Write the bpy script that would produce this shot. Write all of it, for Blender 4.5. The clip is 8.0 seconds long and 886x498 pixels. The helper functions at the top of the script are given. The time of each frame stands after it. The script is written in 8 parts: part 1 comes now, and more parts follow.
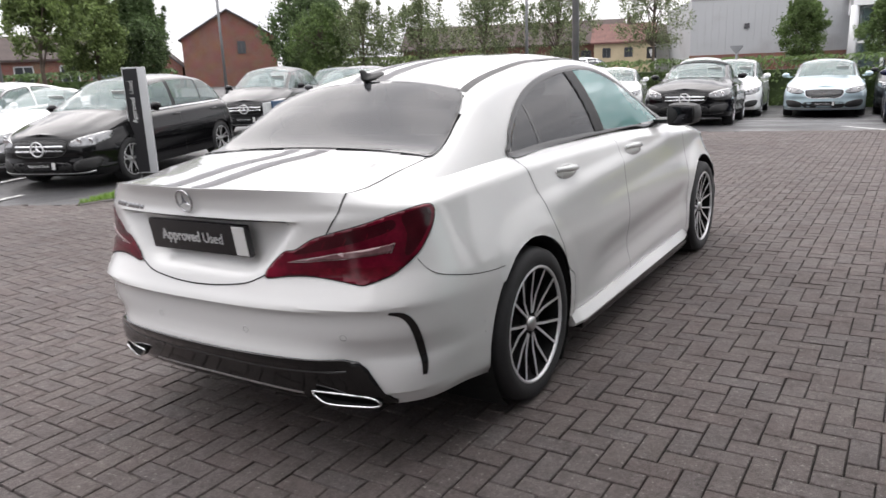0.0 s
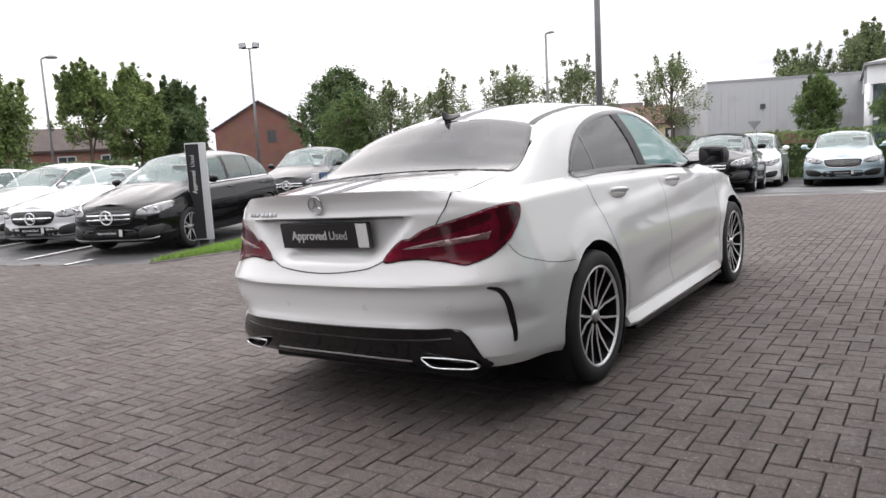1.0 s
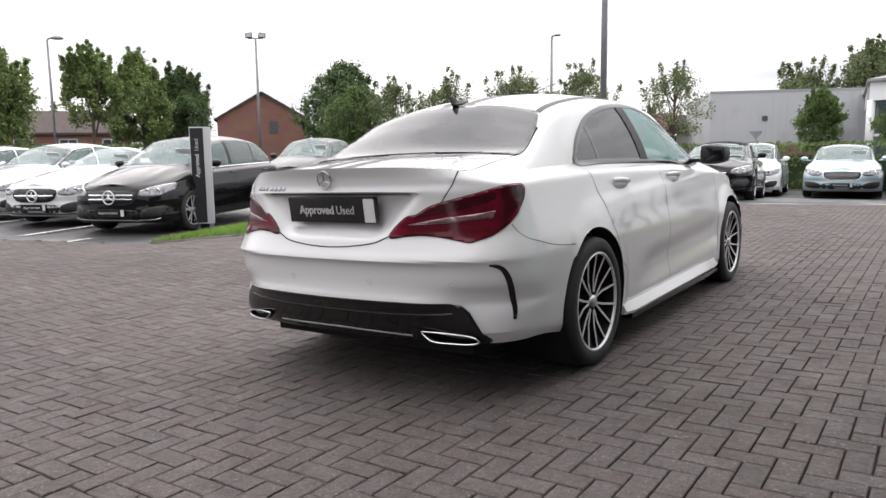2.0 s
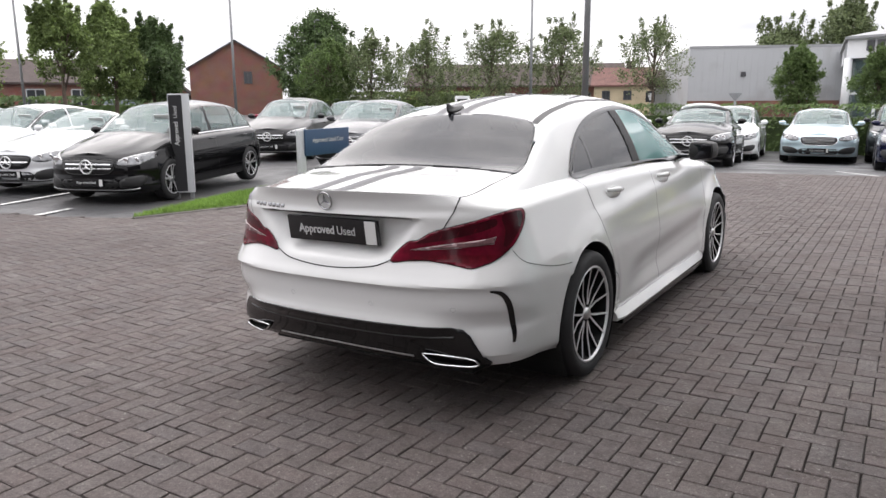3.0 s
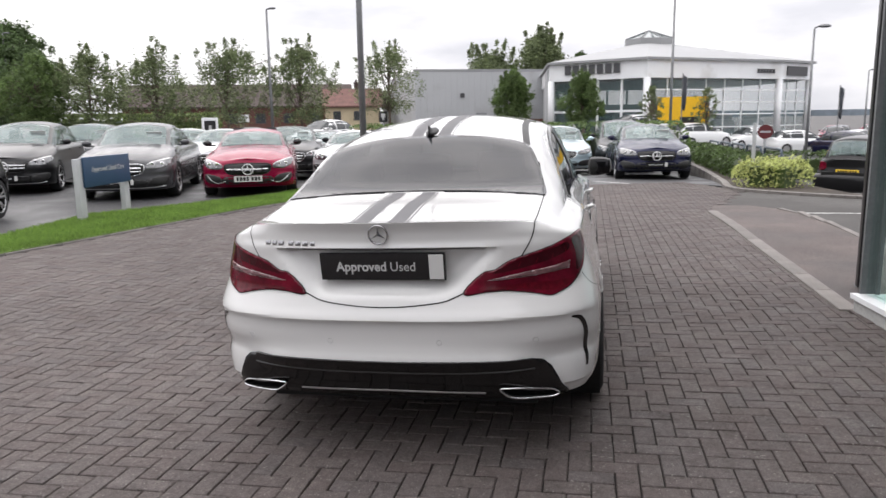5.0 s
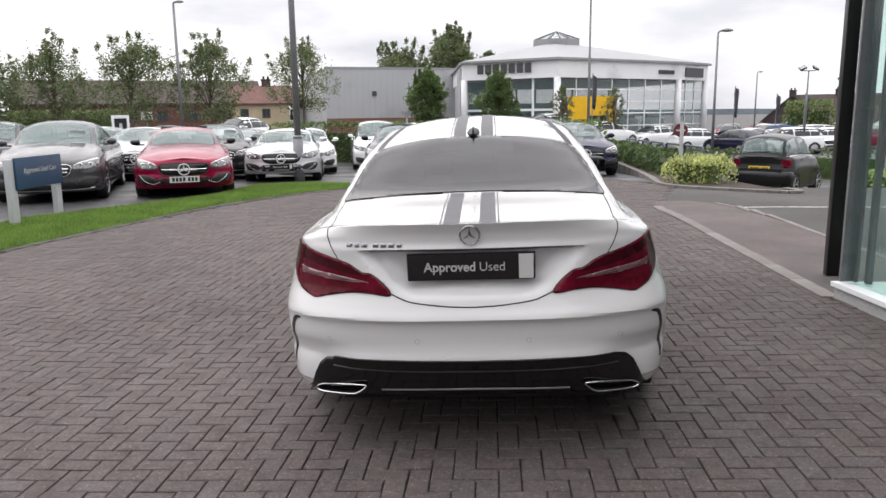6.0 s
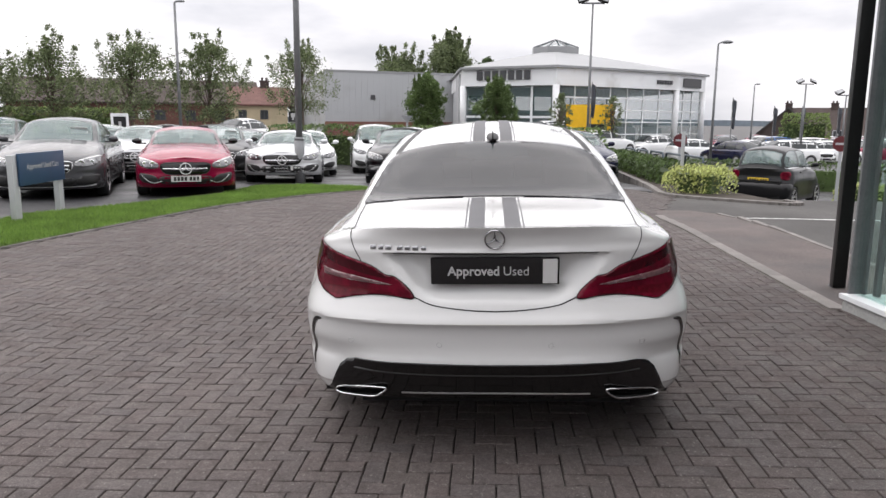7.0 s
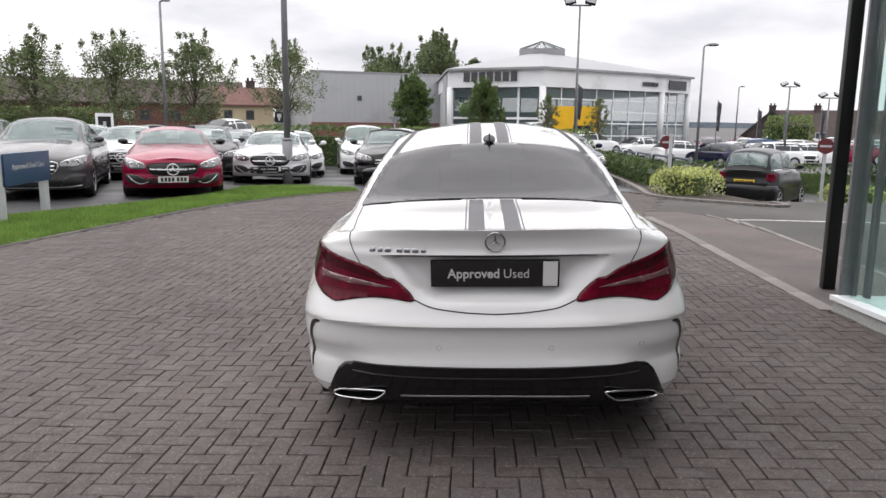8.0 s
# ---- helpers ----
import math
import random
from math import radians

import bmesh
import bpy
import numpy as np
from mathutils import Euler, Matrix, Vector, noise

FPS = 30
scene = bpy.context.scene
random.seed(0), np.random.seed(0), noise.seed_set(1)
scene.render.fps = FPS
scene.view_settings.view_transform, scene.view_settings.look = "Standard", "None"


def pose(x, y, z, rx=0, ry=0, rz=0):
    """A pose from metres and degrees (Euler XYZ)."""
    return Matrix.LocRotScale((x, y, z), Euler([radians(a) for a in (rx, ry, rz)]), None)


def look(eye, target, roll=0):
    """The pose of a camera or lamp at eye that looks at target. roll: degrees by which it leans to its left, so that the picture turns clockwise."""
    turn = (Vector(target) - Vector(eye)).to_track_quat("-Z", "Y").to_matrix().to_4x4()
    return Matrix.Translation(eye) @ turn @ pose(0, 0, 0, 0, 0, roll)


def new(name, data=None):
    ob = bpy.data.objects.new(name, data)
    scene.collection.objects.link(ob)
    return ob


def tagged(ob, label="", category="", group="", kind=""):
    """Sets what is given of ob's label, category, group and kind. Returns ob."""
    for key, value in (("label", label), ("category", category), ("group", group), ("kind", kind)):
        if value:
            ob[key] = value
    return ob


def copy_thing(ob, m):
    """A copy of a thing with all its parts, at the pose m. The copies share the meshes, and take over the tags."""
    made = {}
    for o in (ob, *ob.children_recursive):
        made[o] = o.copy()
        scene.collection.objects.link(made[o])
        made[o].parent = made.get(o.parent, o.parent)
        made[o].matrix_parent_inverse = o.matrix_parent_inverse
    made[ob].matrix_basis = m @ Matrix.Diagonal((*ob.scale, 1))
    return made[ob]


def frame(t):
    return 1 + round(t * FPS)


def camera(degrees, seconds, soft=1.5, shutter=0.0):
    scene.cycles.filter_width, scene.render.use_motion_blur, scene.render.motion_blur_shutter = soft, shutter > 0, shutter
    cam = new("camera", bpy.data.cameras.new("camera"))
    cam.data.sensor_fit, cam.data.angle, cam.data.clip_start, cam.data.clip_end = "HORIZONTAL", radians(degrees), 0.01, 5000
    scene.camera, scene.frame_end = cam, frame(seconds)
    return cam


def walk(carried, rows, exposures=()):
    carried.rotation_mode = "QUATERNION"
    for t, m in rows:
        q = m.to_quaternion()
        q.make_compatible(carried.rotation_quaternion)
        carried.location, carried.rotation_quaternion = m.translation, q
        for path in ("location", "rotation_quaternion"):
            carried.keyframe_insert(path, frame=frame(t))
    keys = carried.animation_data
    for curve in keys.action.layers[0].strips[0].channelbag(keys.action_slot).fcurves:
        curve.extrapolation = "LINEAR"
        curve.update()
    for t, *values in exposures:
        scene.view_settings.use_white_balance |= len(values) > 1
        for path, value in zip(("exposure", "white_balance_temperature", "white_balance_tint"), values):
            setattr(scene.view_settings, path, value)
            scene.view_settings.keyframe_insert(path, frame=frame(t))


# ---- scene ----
cam = camera(62.7, 8.0, soft=1.5, shutter=0.18)
PATH = [
    (0, (2.126, -1.544, 1.385), (1.06, 0.076, 0.894), -2.3),
    (0.5, (2.194, -1.905, 1.32), (1.021, -0.329, 0.946), -3.4),
    (1, (2.236, -2.212, 1.157), (1.104, -0.584, 0.894), -3.2),
    (1.2, (2.261, -2.264, 1.084), (1.143, -0.628, 0.817), -2.3),
    (2.3, (2.247, -2.304, 1.076), (1.124, -0.671, 0.808), -0.2),
    (2.5, (2.238, -2.314, 1.184), (1.128, -0.685, 0.847), -0.2),
    (3, (2.165, -2.344, 1.388), (1.105, -0.696, 0.99), -0.3),
    (3.5, (1.996, -2.396, 1.41), (1.031, -0.683, 1.041), 0.4),
    (4, (1.669, -2.478, 1.423), (0.829, -0.701, 1.05), -0.3),
    (4.5, (1.242, -2.628, 1.426), (0.599, -0.771, 1.056), -0.3),
    (5, (0.809, -2.682, 1.408), (0.423, -0.751, 1.056), -0.9),
    (5.2, (0.63, -2.711, 1.422), (0.339, -0.768, 1.049), -1.0),
    (6.3, (-0.012, -2.833, 1.432), (-0.137, -0.869, 1.078), -0.6),
    (6.5, (-0.035, -2.841, 1.432), (-0.162, -0.876, 1.081), -0.3),
    (7, (-0.037, -2.819, 1.426), (-0.154, -0.853, 1.079), 0.5),
    (7.5, (-0.063, -2.809, 1.431), (-0.157, -0.843, 1.081), 0.7),
    (8, (-0.094, -2.809, 1.429), (-0.173, -0.84, 1.085), 0.7),
]
walk(cam, [(t, look(eye, target, roll)) for t, eye, target, roll in PATH], exposures=[(0.0, 0.53, 6480, 14), (1.5, 0.51, 6480, 14), (2.5, 0.46, 6480, 14), (3.1, 0.53, 6480, 14), (3.7, 0.46, 6480, 14), (5.0, 0.35, 6480, 14), (8.0, 0.23, 6480, 14)])

# ---- world, sun ----
world = bpy.data.worlds.new("overcast_sky")
scene.world = world
world.use_nodes = True
wn, wl = world.node_tree.nodes, world.node_tree.links
wn.clear()
w_out, w_bg = wn.new("ShaderNodeOutputWorld"), wn.new("ShaderNodeBackground")
w_sky, w_co, w_map = wn.new("ShaderNodeTexSky"), wn.new("ShaderNodeTexCoord"), wn.new("ShaderNodeMapping")
w_noise, w_ramp, w_mix = wn.new("ShaderNodeTexNoise"), wn.new("ShaderNodeValToRGB"), wn.new("ShaderNodeMix")
w_noise2, w_ramp2 = wn.new("ShaderNodeTexNoise"), wn.new("ShaderNodeValToRGB")
w_sky.sky_type = "NISHITA"
w_sky.sun_disc = False
w_sky.sun_elevation, w_sky.sun_rotation = radians(60.4), radians(310.2)
w_map.inputs["Scale"].default_value = (1.0, 1.0, 3.2)
w_noise.inputs["Scale"].default_value, w_noise.inputs["Detail"].default_value, w_noise.inputs["Roughness"].default_value = 2.3, 7.0, 0.55
w_ramp.color_ramp.elements[0].position, w_ramp.color_ramp.elements[1].position = 0.22, 0.36
w_noise2.inputs["Scale"].default_value, w_noise2.inputs["Detail"].default_value = 3.1, 6.0
w_ramp.color_ramp.elements[0].color = (0.82, 0.82, 0.82, 1)
w_ramp2.color_ramp.elements[0].position, w_ramp2.color_ramp.elements[1].position = 0.36, 0.58
w_ramp2.color_ramp.elements[0].color, w_ramp2.color_ramp.elements[1].color = (8.4, 8.6, 9.0, 1), (12.6, 12.6, 12.6, 1)
w_mix.data_type = "RGBA"
wl.new(w_co.outputs["Generated"], w_map.inputs["Vector"])
wl.new(w_map.outputs["Vector"], w_noise.inputs["Vector"])
wl.new(w_map.outputs["Vector"], w_noise2.inputs["Vector"])
wl.new(w_noise.outputs["Fac"], w_ramp.inputs["Fac"])
wl.new(w_noise2.outputs["Fac"], w_ramp2.inputs["Fac"])
wl.new(w_ramp.outputs["Color"], w_mix.inputs["Factor"])
wl.new(w_sky.outputs["Color"], w_mix.inputs[6])
wl.new(w_ramp2.outputs["Color"], w_mix.inputs[7])
# an overcast sky is brighter overhead than at the horizon
w_sep, w_up, w_scale = wn.new("ShaderNodeSeparateXYZ"), wn.new("ShaderNodeMapRange"), wn.new("ShaderNodeVectorMath")
w_scale.operation = "SCALE"
w_up.inputs["To Min"].default_value, w_up.inputs["To Max"].default_value = 0.66, 1.75
wl.new(w_co.outputs["Generated"], w_sep.inputs["Vector"])
wl.new(w_sep.outputs["Z"], w_up.inputs["Value"])
wl.new(w_mix.outputs[2], w_scale.inputs[0])
wl.new(w_up.outputs["Result"], w_scale.inputs["Scale"])
wl.new(w_scale.outputs[0], w_bg.inputs["Color"])
w_bg.inputs["Strength"].default_value = 0.102
wl.new(w_bg.outputs["Background"], w_out.inputs["Surface"])

sun_data = bpy.data.lights.new("sun", "SUN")
sun_data.energy, sun_data.angle, sun_data.color = 1.25, radians(85), (1.0, 0.96, 0.9)
sun = new("sun", sun_data)
sun.matrix_world = look((0, 0, 30), (13, -11, 0))


# ---- materials ----
def mat(name, col=(0.5, 0.5, 0.5), rough=0.5, metal=0.0, spec=0.5, coat=0.0, vary=0.0, vscale=3.0, grain=0.0, gscale=60.0, bump=0.0, bscale=40.0,
        rand=0.0, island=0.0, coord="Object", rvary=0.0, trans=0.0, ior=1.45, alpha=1.0, dirt=None, dscale=1.2, dlow=0.55, dhigh=0.7):
    """A principled material with colour variation at two scales, relief, and variation from piece to piece."""
    m = bpy.data.materials.new(name)
    m.use_nodes = True
    n, l = m.node_tree.nodes, m.node_tree.links
    p = n["Principled BSDF"]
    p.inputs["Base Color"].default_value = (*col, 1)
    p.inputs["Roughness"].default_value, p.inputs["Metallic"].default_value = rough, metal
    p.inputs["Specular IOR Level"].default_value, p.inputs["Coat Weight"].default_value = spec, coat
    p.inputs["Coat Roughness"].default_value = 0.03
    p.inputs["Transmission Weight"].default_value, p.inputs["IOR"].default_value, p.inputs["Alpha"].default_value = trans, ior, alpha
    co = n.new("ShaderNodeTexCoord").outputs[coord]
    value = None

    def tex(scale, detail, lo, hi):
        t, r = n.new("ShaderNodeTexNoise"), n.new("ShaderNodeMapRange")
        t.inputs["Scale"].default_value, t.inputs["Detail"].default_value = scale, detail
        r.inputs["From Min"].default_value, r.inputs["From Max"].default_value = 0.3, 0.7
        r.inputs["To Min"].default_value, r.inputs["To Max"].default_value = lo, hi
        l.new(co, t.inputs["Vector"])
        l.new(t.outputs["Fac"], r.inputs["Value"])
        return r.outputs["Result"]

    def times(a, b):
        if a is None:
            return b
        x = n.new("ShaderNodeMath")
        x.operation = "MULTIPLY"
        l.new(a, x.inputs[0])
        l.new(b, x.inputs[1])
        return x.outputs[0]

    if vary:
        value = times(value, tex(vscale, 4, 1 - vary, 1 + vary))
    if grain:
        value = times(value, tex(gscale, 3, 1 - grain, 1 + grain))
    for amount, node, out in ((rand, "ShaderNodeObjectInfo", "Random"), (island, "ShaderNodeNewGeometry", "Random Per Island")):
        if amount:
            r = n.new("ShaderNodeMapRange")
            r.inputs["To Min"].default_value, r.inputs["To Max"].default_value = 1 - amount, 1 + amount
            l.new(n.new(node).outputs[out], r.inputs["Value"])
            value = times(value, r.outputs["Result"])
    colour = None
    if value is not None:
        v = n.new("ShaderNodeVectorMath")
        v.operation = "SCALE"
        v.inputs[0].default_value = col
        l.new(value, v.inputs["Scale"])
        colour = v.outputs[0]
    if dirt:
        mix = n.new("ShaderNodeMix")
        mix.data_type = "RGBA"
        t, r = n.new("ShaderNodeTexNoise"), n.new("ShaderNodeMapRange")
        t.inputs["Scale"].default_value, t.inputs["Detail"].default_value = dscale, 6
        r.inputs["From Min"].default_value, r.inputs["From Max"].default_value = dlow, dhigh
        l.new(co, t.inputs["Vector"])
        l.new(t.outputs["Fac"], r.inputs["Value"])
        l.new(r.outputs["Result"], mix.inputs["Factor"])
        mix.inputs[6].default_value, mix.inputs[7].default_value = (*col, 1), (*dirt, 1)
        if colour:
            l.new(colour, mix.inputs[6])
        colour = mix.outputs[2]
    if colour:
        l.new(colour, p.inputs["Base Color"])
    if rvary:
        l.new(tex(vscale * 1.7, 4, max(0.02, rough - rvary), rough + rvary), p.inputs["Roughness"])
    if bump:
        b, t = n.new("ShaderNodeBump"), n.new("ShaderNodeTexNoise")
        t.inputs["Scale"].default_value, t.inputs["Detail"].default_value = bscale, 4
        b.inputs["Strength"].default_value, b.inputs["Distance"].default_value = 1.0, bump
        l.new(co, t.inputs["Vector"])
        l.new(t.outputs["Fac"], b.inputs["Height"])
        l.new(b.outputs["Normal"], p.inputs["Normal"])
    return m


def paint(name, col, rough=0.28, metal=0.0, flake=0.02, coat=1.0):
    return mat(name, col, rough=rough, metal=metal, spec=0.12, coat=coat, vary=0.02, vscale=1.5, grain=flake, gscale=900)


def tinted_glass(name, tint, gloss):
    """Clear coloured glass with a faint mirror on it."""
    m = bpy.data.materials.new(name)
    m.use_nodes = True
    nt = m.node_tree
    nt.nodes.clear()
    out, mix = nt.nodes.new("ShaderNodeOutputMaterial"), nt.nodes.new("ShaderNodeMixShader")
    see, shine = nt.nodes.new("ShaderNodeBsdfTransparent"), nt.nodes.new("ShaderNodeBsdfGlossy")
    see.inputs["Color"].default_value = (*tint, 1)
    shine.inputs["Roughness"].default_value = 0.02
    mix.inputs["Fac"].default_value = gloss
    nt.links.new(see.outputs[0], mix.inputs[1])
    nt.links.new(shine.outputs[0], mix.inputs[2])
    nt.links.new(mix.outputs[0], out.inputs["Surface"])
    return m


def glass(name, col, alpha, rough=0.02, coat=0.0):
    m = mat(name, col, rough=rough, spec=0.5, coat=coat)
    m.node_tree.nodes["Principled BSDF"].inputs["Alpha"].default_value = alpha
    return m


